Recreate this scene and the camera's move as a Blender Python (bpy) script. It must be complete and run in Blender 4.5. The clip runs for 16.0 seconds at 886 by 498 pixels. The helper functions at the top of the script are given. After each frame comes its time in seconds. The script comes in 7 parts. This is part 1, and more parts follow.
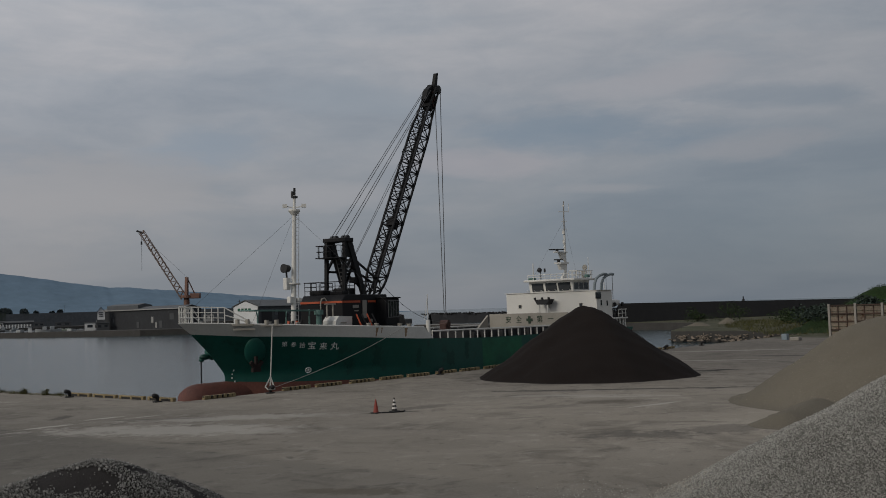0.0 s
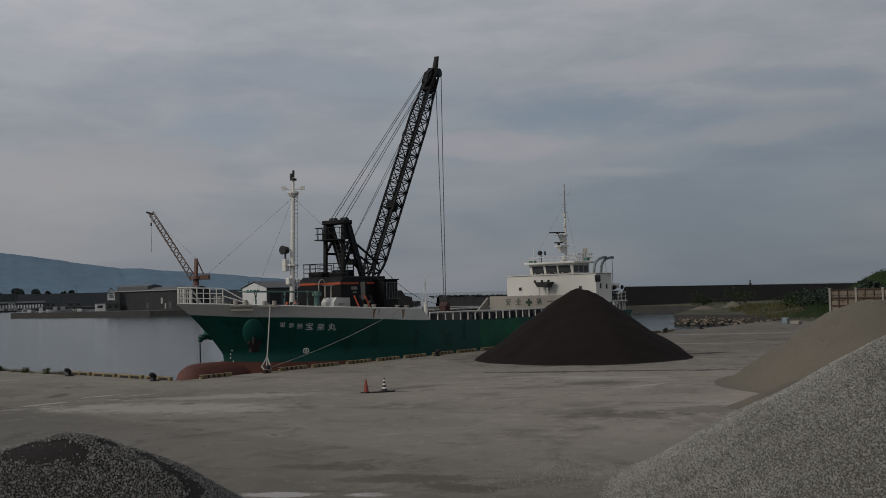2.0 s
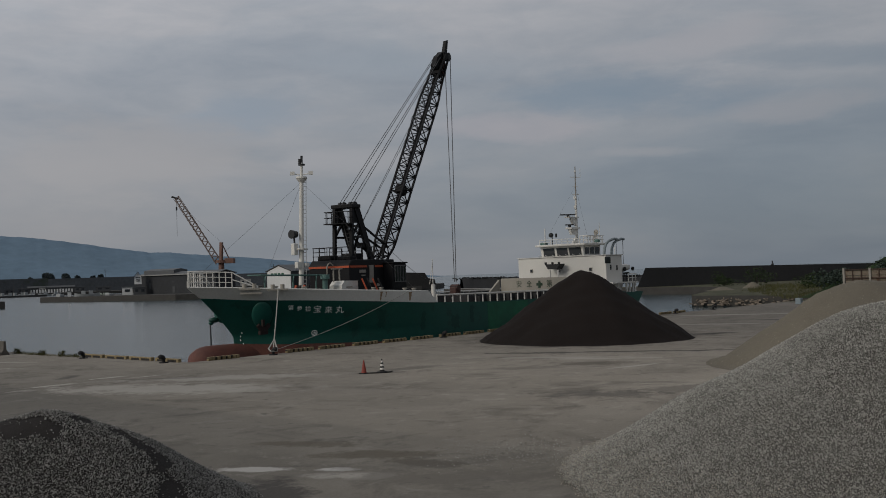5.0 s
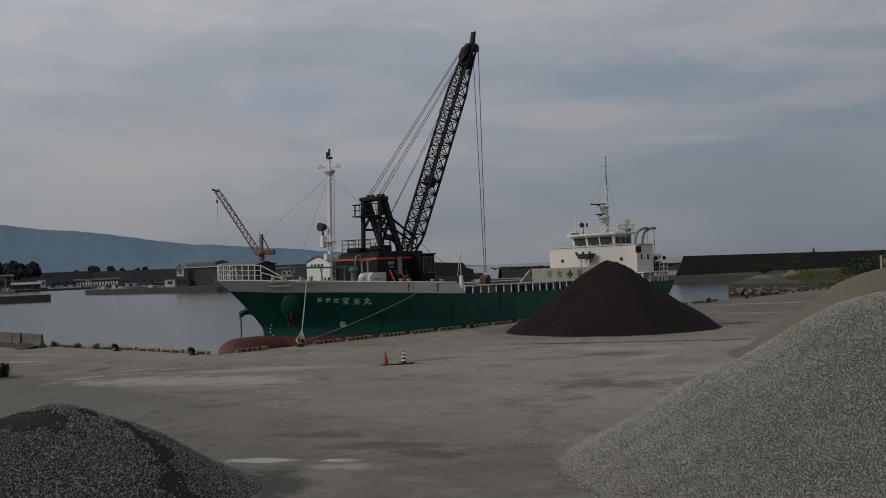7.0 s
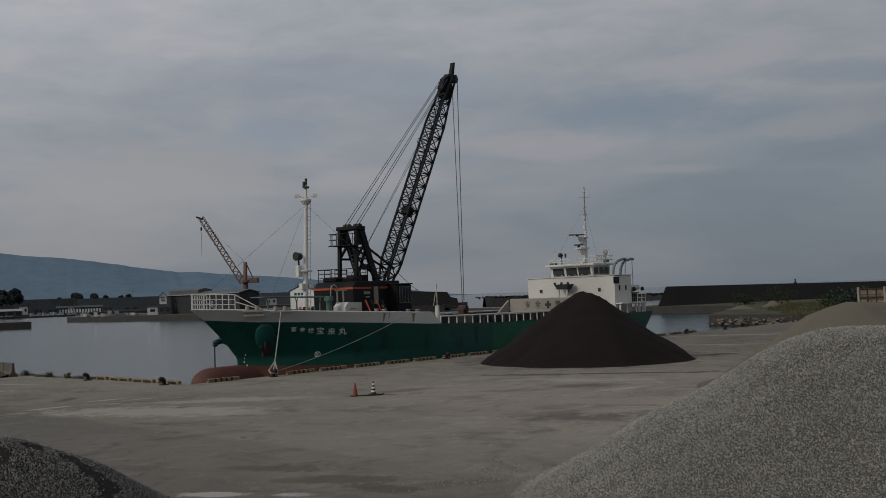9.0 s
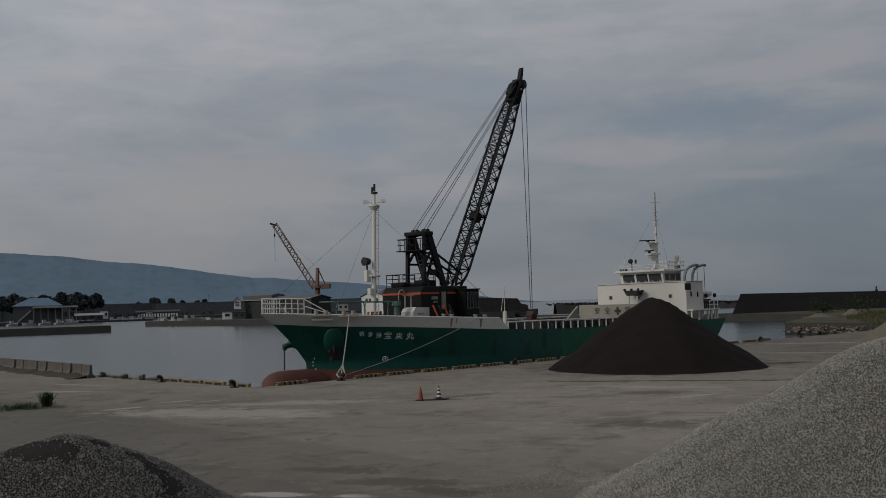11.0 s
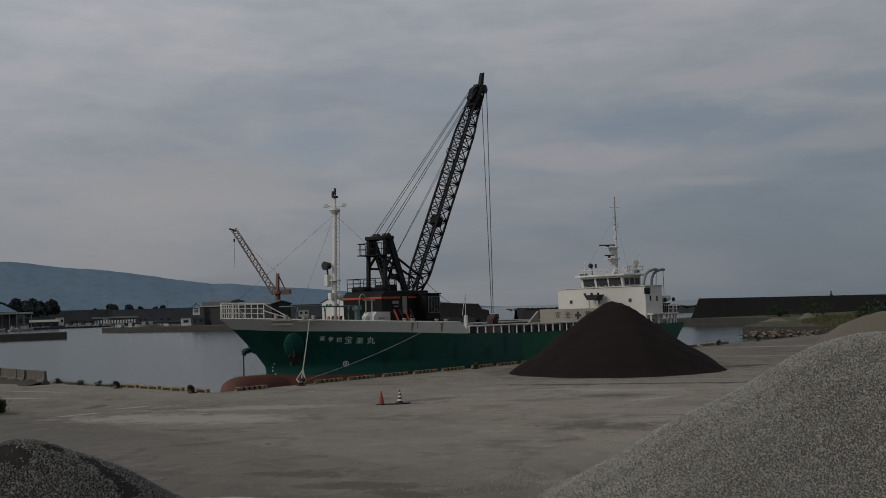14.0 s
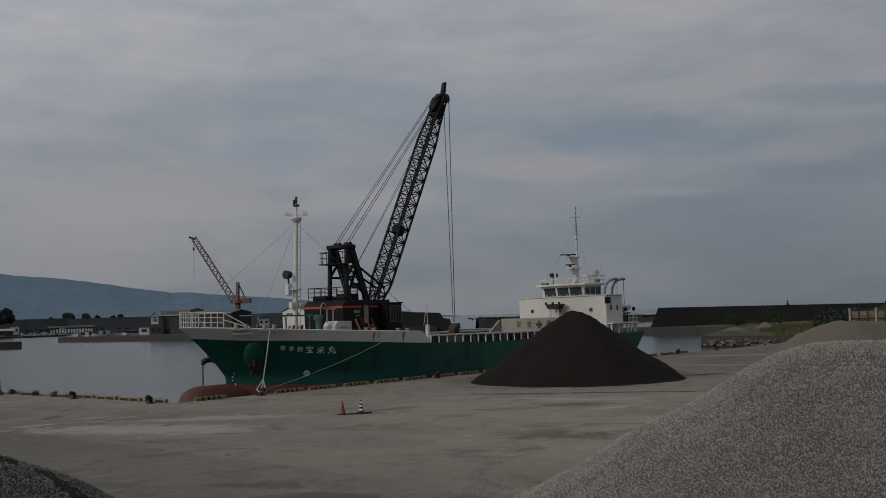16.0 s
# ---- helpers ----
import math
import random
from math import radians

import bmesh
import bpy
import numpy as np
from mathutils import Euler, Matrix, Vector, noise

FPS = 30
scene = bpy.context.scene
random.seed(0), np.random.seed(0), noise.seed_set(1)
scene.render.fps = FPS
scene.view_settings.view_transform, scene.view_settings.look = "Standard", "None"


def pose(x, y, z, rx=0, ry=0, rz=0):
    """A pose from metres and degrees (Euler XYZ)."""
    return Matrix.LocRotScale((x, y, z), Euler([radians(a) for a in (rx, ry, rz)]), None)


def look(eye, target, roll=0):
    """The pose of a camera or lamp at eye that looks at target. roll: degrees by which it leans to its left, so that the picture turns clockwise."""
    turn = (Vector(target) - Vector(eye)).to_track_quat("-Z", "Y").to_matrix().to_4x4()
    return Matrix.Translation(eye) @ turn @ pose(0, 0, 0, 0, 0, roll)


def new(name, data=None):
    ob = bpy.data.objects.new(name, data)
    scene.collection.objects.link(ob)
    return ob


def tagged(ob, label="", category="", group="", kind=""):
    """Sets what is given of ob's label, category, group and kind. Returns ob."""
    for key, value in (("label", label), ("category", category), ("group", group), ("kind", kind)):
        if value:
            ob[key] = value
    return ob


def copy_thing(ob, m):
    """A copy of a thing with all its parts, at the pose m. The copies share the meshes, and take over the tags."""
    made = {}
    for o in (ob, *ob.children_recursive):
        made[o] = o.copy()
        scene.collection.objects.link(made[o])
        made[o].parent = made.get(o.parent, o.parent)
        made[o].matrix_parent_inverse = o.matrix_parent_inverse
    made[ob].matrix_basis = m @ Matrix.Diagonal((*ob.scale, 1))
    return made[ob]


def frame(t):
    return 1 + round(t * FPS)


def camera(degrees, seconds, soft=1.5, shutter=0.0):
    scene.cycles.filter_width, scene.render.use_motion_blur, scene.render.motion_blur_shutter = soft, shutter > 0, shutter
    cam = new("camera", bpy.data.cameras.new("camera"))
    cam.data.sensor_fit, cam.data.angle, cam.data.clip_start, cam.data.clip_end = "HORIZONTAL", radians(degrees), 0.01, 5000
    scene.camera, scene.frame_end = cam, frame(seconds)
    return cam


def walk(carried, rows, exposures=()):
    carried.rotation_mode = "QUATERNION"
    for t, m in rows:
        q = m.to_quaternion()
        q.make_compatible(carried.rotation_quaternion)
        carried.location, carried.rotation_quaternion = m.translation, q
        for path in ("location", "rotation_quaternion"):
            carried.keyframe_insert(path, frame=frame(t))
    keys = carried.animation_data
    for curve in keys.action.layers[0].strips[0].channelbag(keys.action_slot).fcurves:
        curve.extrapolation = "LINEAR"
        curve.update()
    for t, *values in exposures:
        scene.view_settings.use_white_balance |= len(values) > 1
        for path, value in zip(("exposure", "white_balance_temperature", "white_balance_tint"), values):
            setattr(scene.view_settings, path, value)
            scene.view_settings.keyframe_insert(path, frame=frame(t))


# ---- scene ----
cam = camera(47.9, 16.0, soft=0.95)
PATH = [
    (0.0, (-27.443, -48.767, 4.843), (18.316, -10.124, 8.416), -1.89),
    (0.5, (-27.449, -49.127, 4.789), (17.771, -9.795, 7.651), -1.71),
    (1.0, (-27.369, -49.373, 4.791), (17.806, -9.979, 7.509), -1.62),
    (1.5, (-27.265, -49.632, 4.786), (18.068, -10.416, 7.432), -1.60),
    (2.0, (-27.237, -49.906, 4.776), (18.125, -10.716, 7.319), -1.60),
    (2.5, (-27.268, -50.264, 4.768), (18.237, -11.252, 7.486), -1.66),
    (3.0, (-27.250, -50.558, 4.779), (17.946, -11.186, 7.454), -1.87),
    (3.5, (-27.261, -50.822, 4.793), (17.781, -11.266, 7.375), -1.73),
    (4.0, (-27.192, -51.140, 4.771), (18.238, -12.028, 7.305), -1.75),
    (4.5, (-27.065, -51.418, 4.759), (17.927, -11.774, 6.790), -1.79),
    (7.0, (-26.522, -52.726, 4.846), (16.089, -10.496, 5.834), -2.40),
    (7.5, (-26.361, -52.889, 4.866), (16.944, -11.383, 6.250), -2.65),
    (8.0, (-26.200, -53.126, 4.863), (17.580, -12.132, 6.542), -2.45),
    (8.5, (-26.072, -53.210, 4.895), (18.013, -12.561, 6.936), -2.33),
    (9.0, (-25.948, -53.259, 4.917), (17.251, -11.707, 7.603), -2.11),
    (9.5, (-25.871, -53.355, 4.919), (15.643, -10.141, 7.939), -1.88),
    (10.0, (-25.816, -53.431, 4.896), (14.401, -9.015, 8.018), -1.95),
    (12.5, (-25.649, -53.340, 4.737), (14.683, -9.052, 8.186), -1.56),
    (13.0, (-25.628, -53.325, 4.725), (15.328, -9.615, 8.194), -1.63),
    (13.5, (-25.608, -53.344, 4.716), (15.882, -10.141, 8.184), -1.79),
    (14.0, (-25.643, -53.315, 4.719), (16.191, -10.446, 8.203), -1.96),
    (14.5, (-25.650, -53.313, 4.721), (16.496, -10.749, 8.200), -2.04),
    (15.0, (-25.645, -53.305, 4.723), (16.833, -11.078, 8.259), -2.05),
    (15.5, (-25.629, -53.265, 4.726), (17.297, -11.509, 8.438), -2.01),
    (16.0, (-25.625, -53.263, 4.728), (17.824, -12.074, 8.677), -1.94),
]
walk(cam, [(t, look(eye, target, roll)) for t, eye, target, roll in PATH],
     [(0.0, 0.0), (0.5, -0.06), (1.5, 0.0), (2.0, -0.04), (3.0, 0.08), (4.0, 0.02), (4.7, 0.02), (7.5, 0.08), (8.6, -0.04), (9.0, -0.06), (9.5, -0.18), (12.5, -0.13), (16.0, -0.14)])

# ---- sky, sun ----
SUN_AZ, SUN_EL = 168.0, 30.0
world = bpy.data.worlds.new("overcast_sky")
scene.world = world
world.use_nodes = True


def wire(tree, a, b):
    tree.links.new(a, b)


def node(tree, kind, **inputs):
    n = tree.nodes.new(kind)
    for k, v in inputs.items():
        n.inputs[k.replace("_", " ")].default_value = v
    return n


def math_node(tree, op, a, b=None):
    n = tree.nodes.new("ShaderNodeMath")
    n.operation = op
    for i, v in enumerate((a, b)):
        if v is None:
            continue
        if isinstance(v, (int, float)):
            n.inputs[i].default_value = v
        else:
            wire(tree, v, n.inputs[i])
    return n.outputs[0]


def ramp_node(tree, source, stops):
    n = tree.nodes.new("ShaderNodeValToRGB")
    e = n.color_ramp.elements
    while len(e) < len(stops):
        e.new(0.5)
    for el, (pos, col) in zip(e, stops):
        el.position = pos
        el.color = (*col, 1) if len(col) == 3 else col
    wire(tree, source, n.inputs[0])
    return n.outputs[0]


def mix_node(tree, fac, a, b, kind="MIX"):
    n = tree.nodes.new("ShaderNodeMixRGB")
    n.blend_type = kind
    for i, v in enumerate((fac, a, b)):
        if isinstance(v, (int, float)):
            n.inputs[i].default_value = v
        elif isinstance(v, tuple):
            n.inputs[i].default_value = (*v, 1)
        else:
            wire(tree, v, n.inputs[i])
    return n.outputs[0]


# clouds with a place of their own: bearing, height, half width, half height (degrees), tilt, colour, strength
CLOUDS = [
    (38.6, 8.3, 5.5, 1.0, 2, (0.350, 0.325, 0.336), 0.55), (31.5, 9.8, 8.0, 1.5, 3, (0.208, 0.246, 0.290), 0.8), (53.3, 9.4, 5.0, 1.7, -8, (0.232, 0.262, 0.300), 0.7),
    (22.0, 8.4, 4.5, 0.9, -4, (0.315, 0.305, 0.316), 0.5), (30.5, 6.5, 4.5, 0.35, 1, (0.300, 0.298, 0.312), 0.6), (27.5, 12.4, 6.0, 1.0, -6, (0.355, 0.345, 0.358), 0.7),
    (44.0, 12.0, 7.0, 1.2, 5, (0.270, 0.295, 0.325), 0.5), (60.5, 7.0, 9.0, 2.6, 0, (0.292, 0.280, 0.282), 0.7), (20.0, 10.9, 6.0, 0.8, 5, (0.225, 0.256, 0.292), 0.6),
    (47.5, 6.6, 5.0, 1.2, 3, (0.318, 0.308, 0.316), 0.5),
]


def build_sky():
    t = world.node_tree
    t.nodes.clear()
    sky = t.nodes.new("ShaderNodeTexSky")
    sky.sky_type, sky.sun_disc = "NISHITA", False
    sky.sun_elevation, sky.sun_rotation = radians(SUN_EL), radians(90 - SUN_AZ)
    co = t.nodes.new("ShaderNodeTexCoord")
    sep = t.nodes.new("ShaderNodeSeparateXYZ")
    wire(t, co.outputs["Generated"], sep.inputs[0])
    up = math_node(t, "MAXIMUM", sep.outputs[2], 0.0)
    # bearing and height in degrees
    az = math_node(t, "MULTIPLY", math_node(t, "ARCTAN2", sep.outputs[1], sep.outputs[0]), 57.2958)
    el = math_node(t, "MULTIPLY", math_node(t, "ARCSINE", sep.outputs[2]), 57.2958)
    comb = t.nodes.new("ShaderNodeCombineXYZ")
    wire(t, az, comb.inputs[0])
    wire(t, el, comb.inputs[1])
    wire(t, sep.outputs[2], comb.inputs[2])

    def streaks(sx, sy, seed, tilt, **kw):
        mp = t.nodes.new("ShaderNodeMapping")
        mp.inputs["Location"].default_value = (seed, seed * 0.7, 0)
        mp.inputs["Rotation"].default_value = (0, 0, radians(tilt))
        mp.inputs["Scale"].default_value = (sx, sy, 1)
        wire(t, comb.outputs[0], mp.inputs[0])
        n = node(t, "ShaderNodeTexNoise", Scale=1.0, **kw)
        wire(t, mp.outputs[0], n.inputs["Vector"])
        return n.outputs[0]

    # clouds grow lighter overhead and sink into a grey-blue veil near the horizon, warmer towards the veiled sun
    cool = ramp_node(t, up, [(0.0, (0.185, 0.207, 0.235)), (0.05, (0.205, 0.228, 0.256)), (0.11, (0.235, 0.257, 0.284)), (0.2, (0.300, 0.313, 0.334)), (0.32, (0.375, 0.38, 0.395)), (1.0, (0.40, 0.405, 0.42))])
    warm = ramp_node(t, up, [(0.0, (0.215, 0.218, 0.232)), (0.05, (0.240, 0.237, 0.246)), (0.11, (0.268, 0.266, 0.274)), (0.2, (0.300, 0.304, 0.318)), (0.32, (0.385, 0.387, 0.40)), (1.0, (0.41, 0.412, 0.425))])
    toward = math_node(t, "ADD", math_node(t, "MULTIPLY", sep.outputs[0], -0.26), math_node(t, "MULTIPLY", sep.outputs[1], 0.27))
    side = ramp_node(t, math_node(t, "ADD", math_node(t, "MULTIPLY", toward, 3.4), 0.5), [(0.05, (0,) * 3), (0.95, (1,) * 3)])
    grey = mix_node(t, side, cool, warm)
    big = streaks(0.055, 0.24, 4.0, 2, Detail=5.0, Roughness=0.52, Distortion=0.4)
    tone = ramp_node(t, big, [(0.34, (0.80, 0.845, 0.89)), (0.47, (0.95, 0.965, 0.98)), (0.55, (1.04, 1.02, 1.01)), (0.66, (1.17, 1.12, 1.09))])
    grey = mix_node(t, 0.75, grey, mix_node(t, 1.0, grey, tone, "MULTIPLY"))
    fine = streaks(0.22, 0.62, 11.0, -4, Detail=6.0, Roughness=0.6, Distortion=0.3)
    mottle = ramp_node(t, fine, [(0.35, (0.93, 0.945, 0.96)), (0.65, (1.07, 1.055, 1.045))])
    grey = mix_node(t, ramp_node(t, up, [(0.03, (0.15,) * 3), (0.2, (1,) * 3)]), grey, mix_node(t, 1.0, grey, mottle, "MULTIPLY"))
    wob = math_node(t, "MULTIPLY", math_node(t, "SUBTRACT", streaks(0.16, 0.5, 23.0, 3, Detail=5.0, Roughness=0.6), 0.5), 1.9)
    for a, e, w, h, tilt, colour, top in CLOUDS:
        mp = t.nodes.new("ShaderNodeMapping")
        mp.vector_type = "TEXTURE"
        mp.inputs["Location"].default_value = (a, e, 0)
        mp.inputs["Rotation"].default_value = (0, 0, radians(tilt))
        mp.inputs["Scale"].default_value = (w, h, 1000)
        wire(t, comb.outputs[0], mp.inputs[0])
        ln = t.nodes.new("ShaderNodeVectorMath")
        ln.operation = "LENGTH"
        wire(t, mp.outputs[0], ln.inputs[0])
        mask = ramp_node(t, math_node(t, "ADD", ln.outputs["Value"], wob), [(0.0, (min(1, top * 1.25),) * 3), (0.5, (top,) * 3), (1.2, (0,) * 3)])
        grey = mix_node(t, mask, grey, colour)
    # the sky is lighter towards the veiled sun, behind the view
    grey = mix_node(t, 1.0, grey, math_node(t, "ADD", toward, 1.0), "MULTIPLY")
    grey = mix_node(t, 1.0, grey, (0.965, 0.99, 1.02), "MULTIPLY")
    faint = mix_node(t, 1.0, sky.outputs[0], (0.06, 0.06, 0.06), "MULTIPLY")
    col = mix_node(t, 0.93, faint, grey)
    bg = t.nodes.new("ShaderNodeBackground")
    out = t.nodes.new("ShaderNodeOutputWorld")
    wire(t, col, bg.inputs[0])
    bg.inputs[1].default_value = 1.07
    wire(t, bg.outputs[0], out.inputs[0])


build_sky()
sun = new("sun", bpy.data.lights.new("sun", "SUN"))
sun.data.energy, sun.data.angle, sun.data.color = 1.35, radians(18), (1.0, 0.92, 0.80)
sun.matrix_world = look((0, 0, 0), (-math.cos(radians(SUN_AZ)) * math.cos(radians(SUN_EL)), -math.sin(radians(SUN_AZ)) * math.cos(radians(SUN_EL)), -math.sin(radians(SUN_EL))))

# ---- materials ----
MATS = {}


def material(name, base, rough=0.7, metal=0.0, vary=0.25, scale=1.0, fine=12.0, bump=0.2, tint=None, spots=None, random_tone=0.0, island=0.0, spec=0.4):
    """A worn surface: broad stains, fine grain and relief, in metres."""
    if name in MATS:
        return MATS[name]
    m = bpy.data.materials.new(name)
    m.use_nodes = True
    t = m.node_tree
    b = t.nodes["Principled BSDF"]
    b.inputs["Roughness"].default_value, b.inputs["Metallic"].default_value = rough, metal
    b.inputs["Specular IOR Level"].default_value = spec
    co = t.nodes.new("ShaderNodeTexCoord")
    n1 = node(t, "ShaderNodeTexNoise", Scale=scale, Detail=5.0, Roughness=0.6)
    n2 = node(t, "ShaderNodeTexNoise", Scale=fine, Detail=4.0, Roughness=0.65)
    for n in (n1, n2):
        wire(t, co.outputs["Object"], n.inputs["Vector"])
    other = tint or tuple(c * 0.55 for c in base)
    f1 = ramp_node(t, n1.outputs[0], [(0.32, (0,) * 3), (0.68, (1,) * 3)])
    col = mix_node(t, math_node(t, "MULTIPLY", f1, vary), base, other)
    g = ramp_node(t, n2.outputs[0], [(0.25, (1 - vary * 0.7,) * 3), (0.75, (1 + 0.0,) * 3)])
    col = mix_node(t, 1.0, col, g, "MULTIPLY")
    if spots:
        colour, lo, hi, sscale = spots
        n3 = node(t, "ShaderNodeTexNoise", Scale=sscale, Detail=6.0, Roughness=0.7)
        wire(t, co.outputs["Object"], n3.inputs["Vector"])
        col = mix_node(t, ramp_node(t, n3.outputs[0], [(lo, (0,) * 3), (hi, (1,) * 3)]), col, colour)
    if random_tone or island:
        if island:
            r = t.nodes.new("ShaderNodeNewGeometry").outputs["Random Per Island"]
        else:
            r = t.nodes.new("ShaderNodeObjectInfo").outputs["Random"]
        k = random_tone or island
        tone = ramp_node(t, r, [(0.0, (1 - k,) * 3), (1.0, (1 + k,) * 3)])
        col = mix_node(t, 1.0, col, tone, "MULTIPLY")
    wire(t, col, b.inputs["Base Color"])
    if bump:
        bp = node(t, "ShaderNodeBump", Strength=bump, Distance=0.02)
        wire(t, n2.outputs[0], bp.inputs["Height"])
        wire(t, bp.outputs[0], b.inputs["Normal"])
    MATS[name] = m
    return m


RUST = (0.12, 0.045, 0.02)
GREEN = material("hull_green_paint", (0.003, 0.068, 0.052), 0.5, vary=0.3, scale=0.35, fine=3.0, bump=0.25, tint=(0.003, 0.035, 0.028), spots=((0.004, 0.024, 0.019), 0.54, 0.70, 0.55))
GREEN2 = material("fresh_green_paint", (0.004, 0.085, 0.042), 0.45, vary=0.4, scale=0.9, fine=6.0)
PALE = material("pale_grey_paint", (0.60, 0.60, 0.57), 0.55, vary=0.25, scale=0.5, fine=8.0, spots=(RUST, 0.70, 0.80, 1.2))
WHITE = material("white_ship_paint", (0.60, 0.59, 0.555), 0.5, vary=0.12, scale=0.6, fine=9.0, bump=0.1, spots=((0.38, 0.27, 0.18), 0.73, 0.83, 1.1))
FRESHGREEN = material("repainted_green", (0.004, 0.118, 0.055), 0.5, vary=0.55, scale=0.4, fine=2.0, bump=0.2, tint=(0.003, 0.06, 0.042))
REDBOOT = material("antifouling_red", (0.145, 0.05, 0.036), 0.75, vary=0.5, scale=0.7, fine=7.0, bump=0.35, tint=(0.06, 0.035, 0.03))
DECK = material("deck_paint", (0.10, 0.115, 0.11), 0.8, vary=0.5, scale=1.0, fine=10.0, spots=(RUST, 0.62, 0.75, 1.5))
DARKSTEEL = material("dark_steel", (0.018, 0.019, 0.021), 0.6, 0.0, vary=0.4, scale=1.2, fine=14.0)
CRANEBLUE = material("crane_dark_paint", (0.0085, 0.0088, 0.0105), 0.6, 0.0, vary=0.4, scale=0.8, fine=10.0, spots=((0.03, 0.018, 0.012), 0.70, 0.8, 2.0), spec=0.2)
ORANGE = material("orange_paint", (0.42, 0.075, 0.025), 0.55, vary=0.3, scale=2.0)
REDARM = material("red_brown_steel", (0.055, 0.018, 0.014), 0.65, vary=0.5, scale=2.0, fine=10.0, tint=(0.05, 0.025, 0.02))
BLACKRUB = material("black_rubber", (0.012, 0.012, 0.013), 0.8, vary=0.3, scale=3.0)
WIRE = material("wire_rope", (0.10, 0.10, 0.105), 0.5, 0.5, vary=0.3, scale=4.0)
ROPE = material("mooring_rope", (0.34, 0.33, 0.30), 0.9, vary=0.3, scale=6.0, fine=60.0, bump=0.4)
YELLOW = material("kerb_yellow", (0.30, 0.235, 0.125), 0.75, vary=0.6, scale=3.0, fine=14.0, tint=(0.10, 0.075, 0.04))
KERBDARK = material("kerb_black", (0.03, 0.028, 0.026), 0.85, vary=0.5, scale=4.0)
CONCRETE = material("weathered_concrete", (0.24, 0.225, 0.205), 0.9, vary=0.55, scale=0.7, fine=9.0, bump=0.4, tint=(0.10, 0.095, 0.085))
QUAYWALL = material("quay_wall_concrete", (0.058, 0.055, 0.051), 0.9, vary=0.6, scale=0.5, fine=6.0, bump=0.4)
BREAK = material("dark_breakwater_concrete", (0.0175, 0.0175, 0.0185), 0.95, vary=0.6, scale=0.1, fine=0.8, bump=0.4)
CREAM = material("cream_board", (0.32, 0.30, 0.26), 0.7, vary=0.3, scale=0.8, fine=9.0)
SIGNGREEN = material("sign_dark_green", (0.02, 0.045, 0.025), 0.6, vary=0.2)
LETTER = material("white_lettering", (0.72, 0.74, 0.72), 0.6, vary=0.15, scale=3.0)
CONERED = material("cone_red", (0.22, 0.034, 0.022), 0.55, vary=0.25, scale=5.0)
CONEWHITE = material("cone_white", (0.62, 0.60, 0.57), 0.55, vary=0.2, scale=5.0)
FARCRANE = material("harbour_crane_red", (0.175, 0.092, 0.068), 0.7, vary=0.3, scale=0.5)
FARGREY = material("harbour_crane_grey", (0.21, 0.155, 0.135), 0.7, vary=0.3, scale=0.5)
ROOFGREY = material("roof_sheet_grey", (0.085, 0.09, 0.095), 0.6, vary=0.3, scale=0.2, fine=2.0)
ROOFBLUE = material("roof_sheet_blue", (0.10, 0.16, 0.24), 0.6, vary=0.3, scale=0.2, fine=2.0)
BLUETANK = material("blue_panel", (0.02, 0.06, 0.17), 0.6, vary=0.2, scale=0.3)
WALLGREY = material("shed_wall_grey", (0.068, 0.072, 0.077), 0.8, vary=0.4, scale=0.2, fine=2.0)
WALLBRIGHT = material("white_cladding", (0.62, 0.63, 0.63), 0.75, vary=0.2, scale=0.2, fine=2.0)
WALLWHITE = material("shed_wall_white", (0.30, 0.30, 0.29), 0.75, vary=0.25, scale=0.2, fine=2.0)
# open doorways: the shade inside is painted as flat dark panels
DARKOPEN = material("dark_interior", (0.02, 0.02, 0.022), 0.8, vary=0.3)
PANE = material("dark_window_glass", (0.02, 0.024, 0.028), 0.08, vary=0.1, bump=0.0, spec=0.6)
RUSTPLANK = material("rusty_panel", (0.055, 0.034, 0.025), 0.85, vary=0.6, scale=1.2, fine=8.0, bump=0.4, tint=(0.05, 0.03, 0.022), random_tone=0.35)
WORNPLANK = material("worn_plank_paint", (0.215, 0.185, 0.145), 0.85, vary=0.6, scale=1.6, fine=8.0, bump=0.4, tint=(0.15, 0.11, 0.08), spots=((0.085, 0.042, 0.024), 0.53, 0.64, 1.8), random_tone=0.2)
PALEBLUE = material("pale_blue_plastic", (0.20, 0.25, 0.28), 0.5, vary=0.25, scale=2.0)
POSTGREY = material("pale_post", (0.30, 0.28, 0.25), 0.85, vary=0.4, scale=1.0)
# distance haze is put into the hills' pale blue base colour
HILL = material("hazed_wooded_hill", (0.146, 0.210, 0.276), 1.0, vary=0.28, scale=0.006, fine=0.03, bump=0.0, spec=0.0)
LEAF = material("leaf_green", (0.030, 0.048, 0.018), 0.8, vary=0.4, scale=0.6, fine=5.0, island=0.45, spec=0.15)
LEAFDARK = material("pine_green", (0.040, 0.055, 0.045), 0.9, vary=0.4, scale=0.3, fine=3.0, island=0.4, spec=0.1)
# far trees: greyed, bluish leaf colour with the distance haze painted in
FARLEAF = material("hazy_foliage", (0.058, 0.074, 0.078), 0.95, vary=0.4, scale=0.1, fine=1.0, island=0.3, spec=0.05)
DRYGRASS = material("dry_grass", (0.088, 0.088, 0.038), 0.95, vary=0.5, scale=0.2, fine=2.0, island=0.4, spec=0.1)
BARK = material("bark", (0.05, 0.038, 0.028), 0.95, vary=0.4, scale=2.0)
